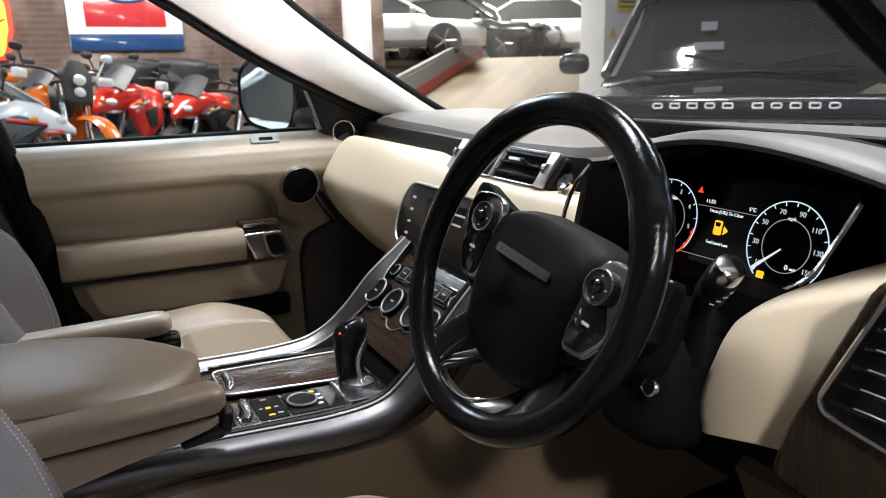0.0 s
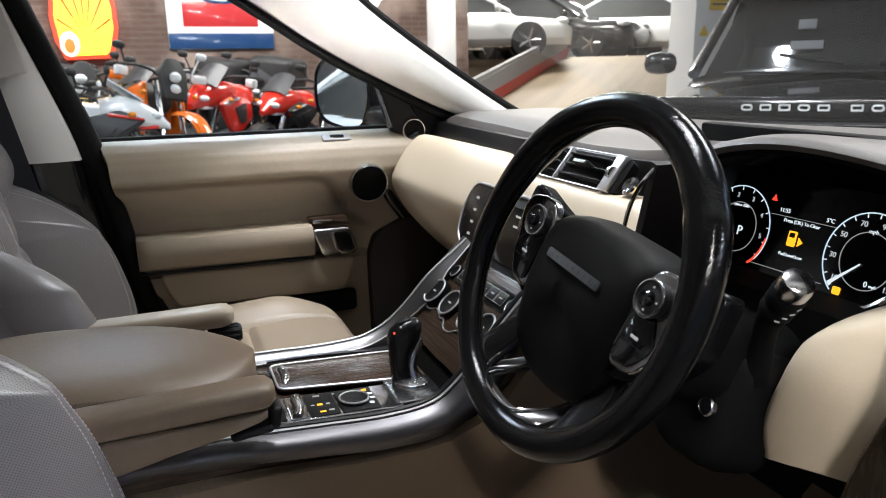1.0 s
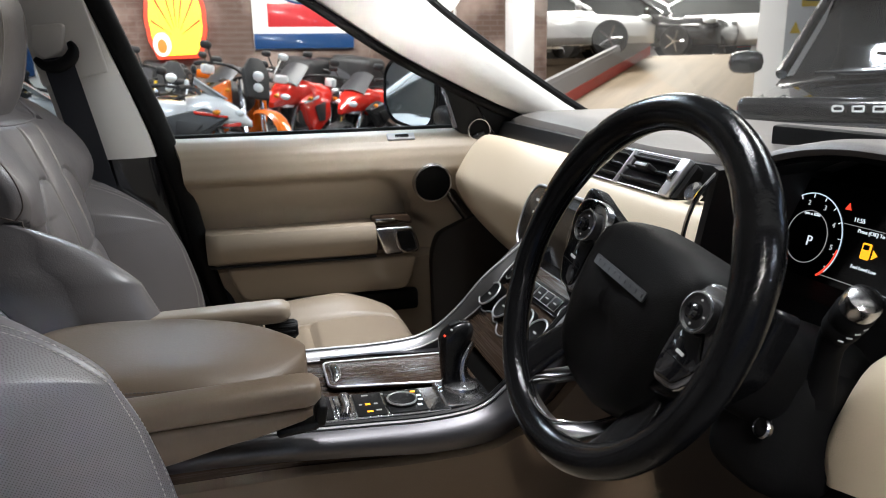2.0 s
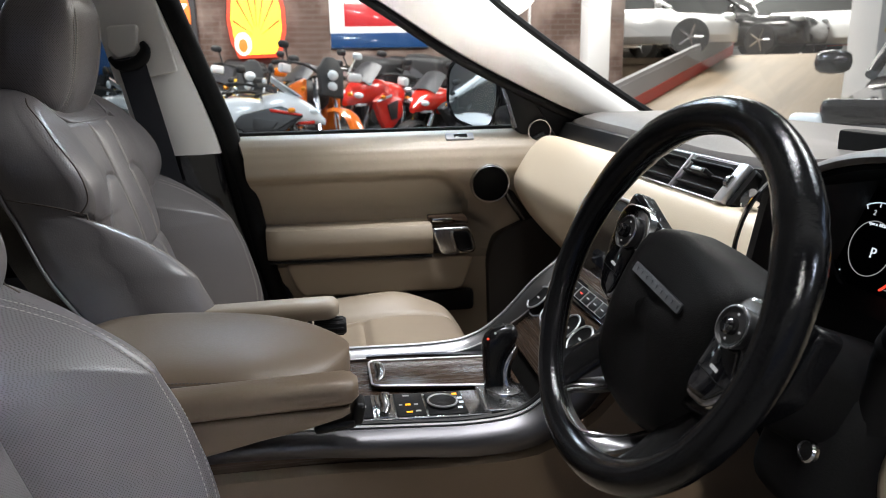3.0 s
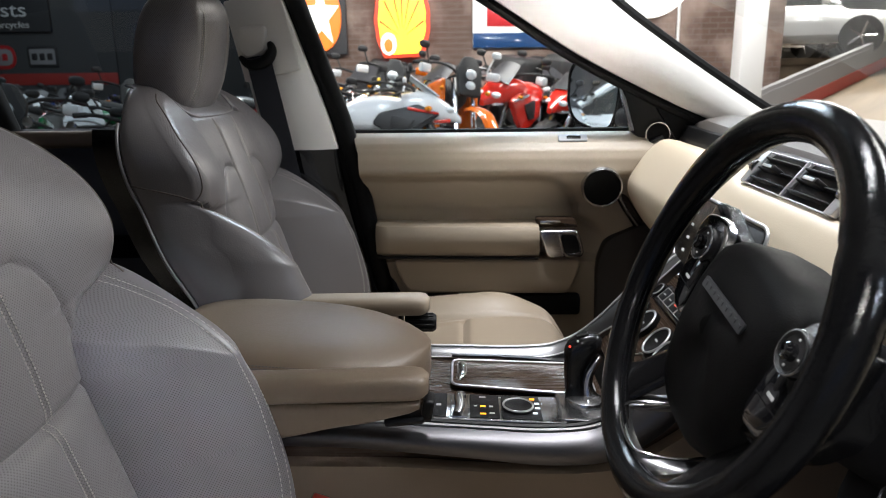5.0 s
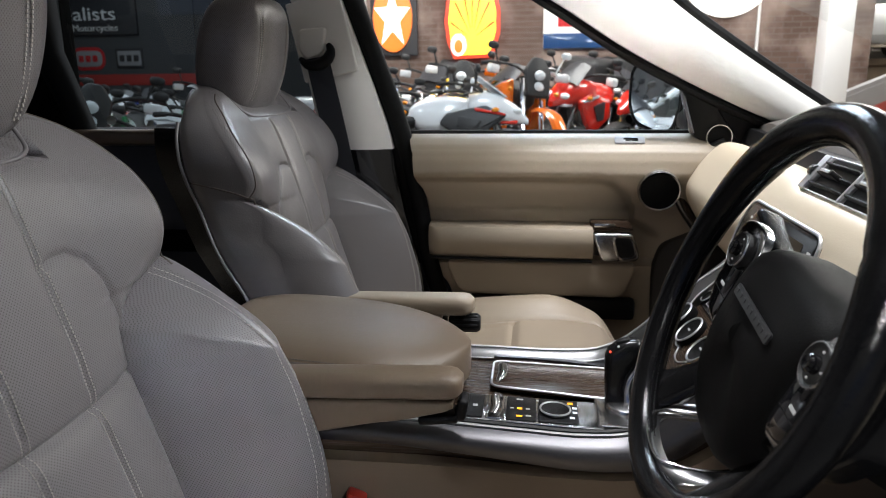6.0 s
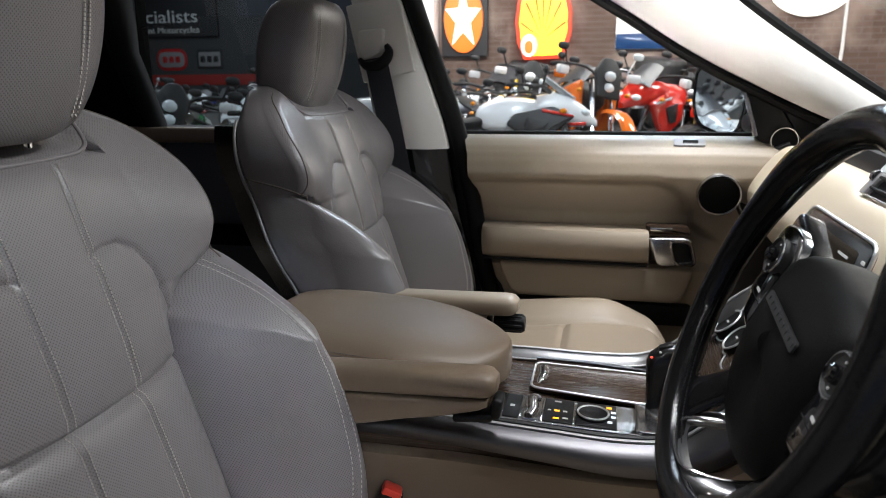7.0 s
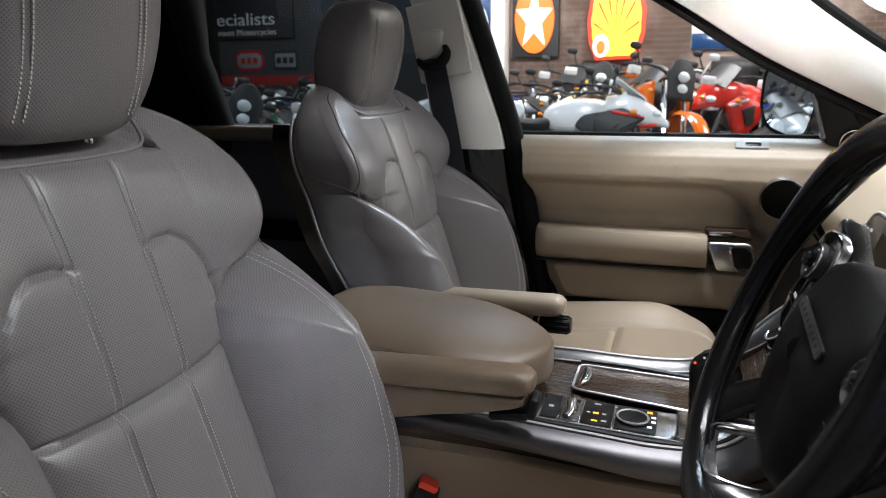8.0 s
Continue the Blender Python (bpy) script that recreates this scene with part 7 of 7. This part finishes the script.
    for sg in (-1, 1):
        b = BM()
        blob(b, (hx + 0.08, sg * 0.24, hz - 0.10), (0.03, 0.025, 0.02), 1.0, 8, 5)
        part("indicator", b, M_ORANGELENS, t, "orange indicator")
    b = BM()
    tube(b, spline([(0.25, 0.18, 0.40), (0.0, 0.22, 0.28), (-0.40, 0.22, 0.34), (-0.85, 0.23, 0.55)], 12), [0.03] * 5 + [0.035, 0.045, 0.05, 0.055, 0.055, 0.055, 0.045], 10)
    part("exhaust", b, M_CHROME, t, "chrome exhaust")
    b = BM()
    tube(b, [(-0.05, 0.16, 0.30), (-0.12, 0.34, 0.0)], 0.012, 6)
    part("side_stand", b, M_ENGINE, t)
    if style == "adventure":
        b = BM()
        for sg in (-1, 1):
            rbox(b, (-0.62, sg * 0.27, 0.70), (0.40, 0.16, 0.34), 0.05, 2)
        part("luggage_cases", b, M_SADDLE, t, "black side cases")
        b = BM()
        rbox(b, (-0.78, 0, 1.17), (0.42, 0.50, 0.34), 0.07, 3)
        part("top_case", b, M_SADDLE, t, "black top case")
    t.matrix_basis = at
    return t


BIKES = [
    (0.62, 7.75, -128, "red", "white", "adventure", "glossy red adventure motorcycle standing before brick wall"),
    (1.42, 8.1, -130, "red", "silver", "sport", "glossy red and silver sport motorcycle before brick"),
    (-0.05, 8.0, -132, "black", "orange", "adventure", "black touring motorcycle with cases and orange flank"),
    (-0.42, 7.1, -60, "orange", "white", "enduro", "orange and white enduro motorcycle on its stand"),
    (-0.95, 8.3, -95, "yellow", "white", "enduro", "yellow and white off-road motorcycle before bright sign"),
    (-0.98, 6.9, -38, "black", "silver", "roadster", "black roadster motorcycle with chrome headlamp"),
    (-1.75, 8.5, -80, "silver", "black", "roadster", "silver and black roadster motorcycle before brick"),
    (-2.25, 8.0, -85, "black", "orange", "roadster", "dark roadster motorcycle with orange indicators"),
    (-1.9, 7.0, -70, "blue", "silver", "roadster", "blue roadster motorcycle between other machines"),
    (-0.90, 5.6, 8, "white", "red", "sport", "white sport motorcycle with red stripe with clear windshield"),
    (-2.3, 5.9, 14, "white", "green", "sport", "white and green sport motorcycle beside another"),
    (0.95, 8.75, -92, "black", "silver", "adventure", "black touring motorcycle behind the red machines"),
    (0.20, 8.85, -100, "black", "silver", "roadster", "black roadster motorcycle close to the brick wall"),
    (-0.52, 8.7, -85, "black", "red", "roadster", "black roadster motorcycle with red tail by the wall"),
    (-1.35, 8.9, -98, "black", "silver", "adventure", "black adventure motorcycle close to the brick wall"),
    (-1.42, 7.7, -75, "black", "yellow", "roadster", "black roadster motorcycle with a yellow tail"),
    (1.75, 7.6, -108, "black", "silver", "roadster", "black roadster motorcycle beside the red sport machine"),
    (2.1, 8.3, -100, "silver", "red", "sport", "silver sport motorcycle beyond the red machines"),
]
for bx, by, rz, c1, c2, sty, text in BIKES:
    motorcycle(pose(bx, by, 0, -8, 0, rz) @ Matrix.Scale(1.14, 4), c1, c2, sty, text)
# rows in the dim rear of the hall
k = 0
for row, (ry, x0, x1) in enumerate(((4.3, -4.9, -2.5), (5.4, -6.3, -3.1), (6.7, -8.0, -3.7), (8.2, -9.4, -4.6))):
    for i in range(7):
        bx = x0 + (x1 - x0) * (i + 0.3 * (row % 2)) / 6
        c1 = ("black", "red", "silver", "blue", "white", "black", "yellow", "red", "green")[(i * 2 + row * 3) % 9]
        c2 = ("silver", "white", "black")[(i + row) % 3]
        sty = ("roadster", "sport", "roadster", "roadster", "enduro")[(i + row) % 5]
        motorcycle(pose(bx, ry, 0, -8, 0, -62 - 12 * ((i + row) % 3)), c1, c2, sty, f"{c1} and {c2} {sty} motorcycle parked in the dim rear rows")

for i, (bx, by) in enumerate(((-5.6, 7.5), (-4.9, 7.4), (-4.3, 7.5), (-7.2, 9.3), (-6.5, 9.2), (-5.8, 9.3), (-5.1, 9.2), (-7.9, 10.5), (-7.1, 10.4), (-6.3, 10.5), (-5.6, 10.4))):
    c1 = ("red", "white", "yellow", "black", "red", "blue", "white", "orange", "silver", "red", "white")[i]
    sty = ("roadster", "sport", "roadster", "enduro")[i % 4]
    motorcycle(pose(bx, by, 0, -8, 0, -70 - 14 * (i % 3)), c1, "silver", sty, f"{c1} and silver {sty} motorcycle in the crowded rear rows")

# ---- wall signs ----
M_SIGNY = glow("sign_yellow", (1.0, 0.72, 0.05), 2.4)
M_SIGNR = glow("sign_red", (1.0, 0.09, 0.04), 1.1)
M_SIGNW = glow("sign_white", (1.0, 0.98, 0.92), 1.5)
M_SIGNO = glow("sign_orange", (1.0, 0.22, 0.03), 1.5)
M_BLUEP = paint("sign_blue", (0.012, 0.05, 0.15))
M_REDP = paint("sign_red_enamel", (0.50, 0.03, 0.035))
M_WHITEP = paint("sign_white_enamel", (0.82, 0.82, 0.80))
WALL = Matrix(((1, 0, 0, 0), (0, 0, -1, 9.585), (0, 1, 0, 0), (0, 0, 0, 1)))


def flat(name, poly, depth, off, mat, parent, label="", m=WALL):
    b = BM()
    slab(b, poly, depth, m @ pose(0, 0, off), min(0.01, depth * 0.4), 2)
    return part(name, b, mat, parent, label)


def oval(cx, cz, rx, rz, n=36):
    return [(cx + rx * math.cos(2 * math.pi * i / n), cz + rz * math.sin(2 * math.pi * i / n)) for i in range(n)]


s1 = thing("scallop_sign", (-0.80, 9.55, 1.5), "lit yellow and red scallop shaped sign on brick", "sign")
fan = []
for i in range(49):
    a = radians(-48 + 276 * i / 48)
    r = 0.60 + 0.020 * abs(math.sin(7.5 * (a + 0.84)))
    fan.append((-0.85 + 0.53 * r * math.cos(a), 2.04 + r * math.sin(a)))
flat("outer", [(-0.85 + (x + 0.85) * 1.18, 2.04 + (z - 2.04) * 1.10) for x, z in fan], 0.10, 0.0, M_SIGNR, s1, "glowing red rim")
flat("face", fan, 0.03, 0.10, M_SIGNY, s1, "glowing yellow face")
for k in range(7):
    a = radians(18 + 24 * k)
    b = BM()
    tube(b, [WALL @ Vector((-0.85 + 0.53 * r * math.cos(a), 1.80 + r * math.sin(a) * 1.2, 0.133)) for r in (0.12, 0.40, 0.60)], [0.005, 0.012, 0.016], 6)
    part("rib", b, M_SIGNR, s1)
flat("small_disc", oval(-1.04, 1.72, 0.11, 0.15), 0.02, 0.135, M_SIGNW, s1, "small white disc")
flat("small_disc_mark", oval(-1.04, 1.70, 0.06, 0.09), 0.01, 0.156, M_SIGNO, s1)
s2 = thing("star_sign", (-1.97, 9.55, 1.6), "oval orange lit sign with a white star", "sign")
flat("board", outline(0.70, 1.3, 0.02) and [(x - 1.96, z + 2.24) for x, z in outline(0.66, 1.30, 0.02)], 0.06, 0.0, M_DARKPANEL, s2, "black backing board")
flat("disc", oval(-1.97, 2.10, 0.275, 0.46), 0.04, 0.06, M_SIGNO, s2, "glowing orange oval")
flat("star", [(-1.97 + (0.27 if i % 2 == 0 else 0.11) * math.sin(math.pi * i / 5), 2.10 + (0.44 if i % 2 == 0 else 0.18) * math.cos(math.pi * i / 5)) for i in range(10)], 0.02, 0.10, M_SIGNW, s2, "white five pointed star")
s3 = thing("banner_sign", (0.85, 9.55, 1.66), "white enamel sign with red block and blue band", "sign")
flat("board", [(x + 0.80, z + 2.25) for x, z in outline(1.36, 1.20, 0.02)], 0.03, 0.0, M_WHITEP, s3, "white enamel board")
flat("blue_band", [(x + 0.80, z + 1.755) for x, z in outline(1.35, 0.20, 0.01)], 0.006, 0.03, M_BLUEP, s3, "dark blue lower band")
flat("red_block", [(x + 0.80, z + 2.10) for x, z in outline(0.96, 0.32, 0.01)], 0.006, 0.03, M_REDP, s3, "red block")
flat("oval_mark", oval(0.82, 2.46, 0.36, 0.20), 0.008, 0.037, M_WHITEP, s3)
flat("oval_ring", oval(0.82, 2.46, 0.40, 0.235), 0.006, 0.0365, M_BLUEP, s3)
# the round face is given emission so that it stays bright white
s4 = thing("round_sign", (2.55, 9.55, 2.0), "large round glowing white sign on brick", "sign")
flat("disc", oval(2.52, 2.62, 0.60, 0.60, 48), 0.05, 0.0, M_SIGNW, s4, "glowing white sign face")
s5 = thing("blue_sign", (-2.49, 9.28, 1.5), "blue and white enamel sign on corner pillar", "sign")
PIL = Matrix(((1, 0, 0, 0), (0, 0, -1, 9.295), (0, 1, 0, 0), (0, 0, 0, 1)))
flat("board", [(x - 2.75, z + 2.0) for x, z in outline(0.42, 1.3, 0.02)], 0.03, 0.0, M_BLUEP, s5, "blue board", PIL)
flat("disc", oval(-2.72, 2.02, 0.15, 0.28), 0.01, 0.03, M_WHITEP, s5, "white oval", PIL)
flat("disc_band", oval(-2.72, 2.08, 0.11, 0.10), 0.01, 0.04, paint("orange", COLOURS["orange"]), s5, "", PIL)
b = BM()
tube(b, [(2.95, 9.57, 5.0), (2.95, 9.57, 1.6), (2.93, 9.57, 1.2)], 0.02, 6)
solid("wall_conduit", b, M_WHITE, "thin white conduit on the brick wall", "conduit", kind="structure")

# dim rear wall signs
REAR = Matrix(((1, 0, 0, 0), (0, 0, -1, 12.285), (0, 1, 0, 0), (0, 0, 0, 1)))
s6 = thing("shop_sign", (-8.4, 12.25, 2.0), "black fascia sign with pale lettering", "sign")
flat("board", [(x - 9.28, z + 2.56) for x, z in outline(4.0, 0.92, 0.02)], 0.06, 0.02, M_DARKPANEL, s6, "black fascia board", REAR)
M_PALE = material("pale_lettering", (0.80, 0.82, 0.83), 0.5, bump=0)
words("lettering", "Specialists", 0.34, REAR @ pose(-8.55, 2.47, 0.085) @ Matrix.Diagonal((1.28, 1, 1, 1)), M_PALE, s6, "grey raised words", 0.006)
words("lettering", "& Investment Motorcycles", 0.165, REAR @ pose(-8.62, 2.225, 0.085) @ Matrix.Diagonal((1.1, 1, 1, 1)), M_WHITEP, s6, "white raised words", 0.006)
# the pale panel takes the darkened wall paint, its dimness is in the colour
s7 = thing("sign_board", (-8.4, 12.25, 0.45), "darkened panel with framed enamel signs and red strip", "panel")
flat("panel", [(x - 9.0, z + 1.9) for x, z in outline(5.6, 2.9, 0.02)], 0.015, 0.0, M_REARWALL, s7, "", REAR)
flat("red_strip", [(x - 9.0, z + 1.29) for x, z in outline(5.6, 0.20, 0.02)], 0.01, 0.016, M_REDPAINT, s7, "dull red strip", REAR)
for cx, mt in ((-9.39, M_DARKPANEL), (-8.34, M_REDP), (-7.52, M_DARKPANEL)):
    flat("frame", [(x + cx, z + 1.68) for x, z in (outline(0.54, 0.36, 0.03) if mt is M_DARKPANEL else outline(0.66, 0.42, 0.18))], 0.02, 0.016, mt, s7, "", REAR)
    flat("face", [(x + cx, z + 1.68) for x, z in (outline(0.46, 0.27, 0.03) if mt is M_DARKPANEL else outline(0.56, 0.29, 0.12))], 0.01, 0.036, M_GREYWALL, s7, "", REAR)
    for j in range(3):
        flat("bar", [(x + cx - 0.14 + 0.14 * j, z + 1.68) for x, z in outline(0.10, 0.12, 0.02)], 0.006, 0.046, mt, s7, "", REAR)
neon = thing("neon_sign", (-3.2, 12.2, 2.0), "blue neon scribble on the dark wall", "neon sign")
b = BM()
tube(b, spline([REAR @ Vector(p) for p in ((-5.75, 1.95, 0.02), (-5.45, 2.25, 0.02), (-5.7, 2.1, 0.02), (-5.3, 1.85, 0.02), (-5.6, 1.65, 0.02), (-5.05, 1.95, 0.02))], 30), 0.028, 6)
part("tube", b, glow("neon_blue", (0.04, 0.14, 1.0), 6.0), neon)

# ---- cars ----
# base raised to grey: part of the windscreen's reflection is in the colour
M_CARGLASS = material("car_window_glass", (0.045, 0.047, 0.047), 0.04, bump=0, coat=1.0)


def parked_car(at, colour, ln, wd, ht, label, suv=False):
    """A parked car; its nose points along local +x."""
    t = thing("parked_car", (0, 0, 0), label, "car", "parked cars")
    pc = paint(colour, COLOURS[colour])
    hl, hw = ln / 2, wd / 2
    belt_, bon = (0.685 * ht, 0.655 * ht) if suv else (0.66 * ht, 0.62 * ht)
    rows = [(-hl, 0.55, 0.80), (-hl * 0.93, 0.86, 0.98), (-hl * 0.6, 0.97, 1.0), (0, 1.0, 1.0), (hl * 0.35, 1.0, 0.99), (hl * 0.55, 0.98, 0.95), (hl * 0.86, 0.92, 0.88), (hl * 0.97, 0.78, 0.74), (hl, 0.60, 0.60)]
    if suv:
        rows[5:] = [(hl * 0.40, 1.0, 0.985), (hl * 0.86, 0.95, 0.915), (hl * 0.955, 0.92, 0.885), (hl * 0.985, 0.86, 0.78), (hl, 0.78, 0.60)]
        rows[4] = (hl * 0.25, 1.0, 0.99)
    b = BM()
    rings = []
    for x, fw, fh in [tuple(v) for v in spline(rows, 34)]:
        h = (belt_ if x < hl * (0.30 if suv else 0.5) else bon) * fh
        prof = [(0.0, 0.24), (0.80, 0.24), (0.97, 0.36), (1.0, 0.52 * belt_ + 0.1), (0.98, h * 0.86), (0.90, h * 0.97), (0.60, h * 1.01), (0.0, h * 1.03)]
        ring = [Vector((x, hw * fw * y, z)) for y, z in prof] + [Vector((x, -hw * fw * y, z)) for y, z in prof[-2:0:-1]]
        rings.append(ring)
    loft(b, rings)
    part("body", b, pc, t, "glossy painted body")
    b = BM()
    cab = [(-hl * 0.80 if not suv else -hl * 0.90, belt_ * 0.95, 0.86), (-hl * 0.50 if not suv else -hl * 0.82, ht * 0.95, 0.72), (-hl * 0.05, ht, 0.72), (hl * 0.12 if not suv else -hl * 0.04, ht * 0.965, 0.72), (hl * 0.48 if not suv else hl * 0.26, belt_ * 0.97, 0.86)]
    rings = []
    for x, z, w in [tuple(v) for v in spline(cab, 22)]:
        rings.append([Vector((x, hw * 0.88, belt_ * 0.90)), Vector((x, hw * w, z * 0.97)), Vector((x, hw * w * 0.85, z)), Vector((x, 0, z * 1.01)), Vector((x, -hw * w * 0.85, z)), Vector((x, -hw * w, z * 0.97)), Vector((x, -hw * 0.88, belt_ * 0.90))])
    loft(b, rings)
    part("cabin_glass", b, M_CARGLASS, t, "dark windows")
    b = BM()
    sheet(b, lambda u, v: (u, v * hw * 0.70, ht * 1.005 - 0.02 * (v * v) - 0.05 * max(0, abs(u / hl + 0.15) - 0.2)), lin(-hl * (0.45 if not suv else 0.80), hl * 0.10, 8), lin(-1, 1, 8), 0.03)
    part("roof", b, pc, t)
    for sg in (-1, 1):
        b = BM()
        tube(b, [(hl * 0.46, sg * hw * 0.84, belt_ * 0.98), (hl * 0.12, sg * hw * 0.70, ht * 0.97), (-hl * 0.45, sg * hw * 0.70, ht * 0.965), (-hl * 0.80, sg * hw * 0.82, belt_)], 0.035, 8)
        part("roof_pillar", b, pc, t)
        b = BM()
        blob(b, (hl * 0.36, sg * (hw + 0.10), belt_ * 1.04), (0.07, 0.11, 0.075), 0.7, 12, 8)
        part("mirror", b, pc, t, "painted door mirror")
        b = BM()
        blob(b, (hl * 0.90, sg * hw * 0.70, bon * (0.80 if suv else 0.82)), (0.14, 0.17, 0.075), 0.8, 12, 8)
        part("headlamp", b, M_LENS, t, "clear headlamp")
        b = BM()
        blob(b, (-hl * 0.95, sg * hw * 0.70, belt_ * 0.82), (0.08, 0.16, 0.07), 0.8, 12, 6)
        part("tail_lamp", b, M_REDPAINT, t)
        for wx in (hl * 0.62, -hl * 0.60):
            r = 0.33 if not suv else 0.38
            b = BM()
            lathe(b, [(r * 0.68, -0.11), (r * 0.96, -0.10), (r, -0.05), (r, 0.05), (r * 0.96, 0.10), (r * 0.68, 0.11)], 28, Matrix.Translation((wx, sg * (hw - 0.10), r)) @ pose(0, 0, 0, 90))
            w = part("wheel", b, M_TYRE, t, "black tyre")
            b = BM()
            lathe(b, [(r * 0.68, 0.0), (r * 0.70, 0.02), (r * 0.64, 0.02), (r * 0.60, 0.0)], 28, Matrix.Translation((wx, sg * (hw + 0.005), r)) @ pose(0, 0, 0, 90 * sg))
            for k in range(5):
                a = 2 * math.pi * k / 5
                tube(b, [(wx, sg * (hw + 0.0), r), (wx + r * 0.66 * math.cos(a), sg * (hw + 0.0), r + r * 0.66 * math.sin(a))], 0.022, 6)
            part("rim", b, M_SATIN, w, "silver wheel rim")
    b = BM()
    rbox(b, (hl * 0.985, 0, bon * (0.66 if suv else 0.50)), (0.06, wd * 0.50, 0.16), 0.02, 2)
    part("grille", b, M_DARKPANEL, t)
    t.matrix_basis = at
    return t


for cx, cy, rz, c1, l_, w_, h_, text in (
    (5.6, 12.9, -25, "white", 4.4, 1.86, 1.30, "white coupe parked on the raised deck"),
    (8.9, 15.0, -55, "black", 4.5, 1.85, 1.42, "black saloon parked on the raised deck"),
    (11.2, 14.4, -35, "white", 4.6, 1.88, 1.42, "white saloon parked on the raised deck"),
    (13.4, 15.3, -50, "red", 4.3, 1.80, 1.40, "red hatchback parked on the raised deck"),
    (5.2, 16.2, -20, "silver", 4.4, 1.84, 1.35, "silver coupe behind the white coupe"),
    (10.2, 17.6, -50, "silver", 4.5, 1.84, 1.45, "silver saloon at the back of the deck"),
):
    parked_car(pose(cx, cy, 1.5, 0, 0, rz), c1, l_, w_, h_, text)

parked_car(pose(-5.4, 3.0, 0, 0, 0, 24), "white", 4.4, 1.84, 1.40, "white saloon parked beside the rear motorcycles")

# the dark off-road car that faces the windscreen
SUV = pose(4.47, 3.02, 0.05, 0, 0, 220.5)
suv = parked_car(SUV, "black", 4.85, 2.0, 1.83, "glossy black off-road car facing the windscreen", True)


def on_suv(name, b, mat, label=""):
    b.transform(Matrix())
    return part(name, b, mat, suv, label)


FX = 2.39
b = BM()
rbox(b, (FX - 0.05, 0, 1.085), (0.10, 1.62, 0.12), 0.035, 3)
on_suv("bonnet_lip", b, paint("black", COLOURS["black"]), "glossy black bonnet edge")
b = BM()
rbox(b, (FX - 0.03, 0, 0.955), (0.08, 1.30, 0.16), 0.02, 2)
on_suv("grille_back", b, M_DARKPANEL)
for k in range(10):
    b = BM()
    cy = 0.079 * (k - 4.5) + (0.025 if k > 4 else -0.025)
    tube(b, [Vector((FX + 0.004, cy + x, 1.098 + z)) for x, z in outline(0.042, 0.022, (0.010, 0.004, 0.002)[k % 3])], 0.0042, 6, True)
    on_suv("bonnet_mark", b, M_LETTER, "pale bonnet mark")
for gz, off in ((1.012, 0.0), (0.968, 0.12)):
    for k in range(6):
        b = BM()
        tube(b, [Vector((FX + 0.016, -0.60 + 0.24 * k + off + x, gz + z)) for x, z in outline(0.215, 0.026, 0.012)], 0.0042, 6, True)
        on_suv("grille_slot", b, M_SATIN, "satin slot surround")
for sg in (-1, 1):
    b = BM()
    rbox(b, (FX - 0.03, sg * 0.86, 1.00), (0.12, 0.14, 0.16), 0.03, 3)
    on_suv("lamp_cover", b, M_LENS, "clear lamp cover")
b = BM()
rbox(b, (0.90, 0, 1.235), (0.20, 1.35, 0.012), 0.004, 1)
on_suv("cowl", b, M_DARKPANEL, "black cowl below the windscreen")
for sg in (-1, 1):
    b = BM()
    tube(b, [(0.72, sg * 0.10 + 0.1, 1.275), (0.60, sg * 0.48 + 0.1, 1.345)], 0.014, 6)
    on_suv("wiper", b, M_TYRE)
b = BM()
rbox(b, (0, 0, 0), (0.01, 0.20, 0.07), 0.004, 1, pose(0.46, -0.23, 1.405, 0, -38, 0))
on_suv("permit", b, M_GREYWALL, "pale paper permit behind the windscreen")
b = BM()
rbox(b, (0, 0, 0), (0.01, 0.11, 0.08), 0.004, 1, pose(0.33, -0.24, 1.545, 0, -38, 0))
on_suv("permit", b, M_GREYWALL)

# ---- small things on the pillars and the mirror's view ----
sg1 = thing("warning_notice", (5.4, 5.28, 1.5), "yellow warning notices on a white pillar", "notice")
PW = Matrix(((1, 0, 0, 0), (0, 0, -1, 5.296), (0, 1, 0, 0), (0, 0, 0, 1)))
flat("notice", [(x + 5.34, z + 1.98) for x, z in outline(0.26, 0.22, 0.01)], 0.006, 0.0, M_YELLOW, sg1, "yellow notice", PW)
flat("triangle", [(5.10, 1.62), (5.22, 1.62), (5.16, 1.73)], 0.006, 0.0, M_YELLOW, sg1, "yellow triangle", PW)
for k in range(3):
    flat("text_bar", [(x + 5.34, z + 2.03 - 0.05 * k) for x, z in outline(0.20, 0.018, 0.004)], 0.003, 0.006, M_DARKPANEL, sg1, "", PW)
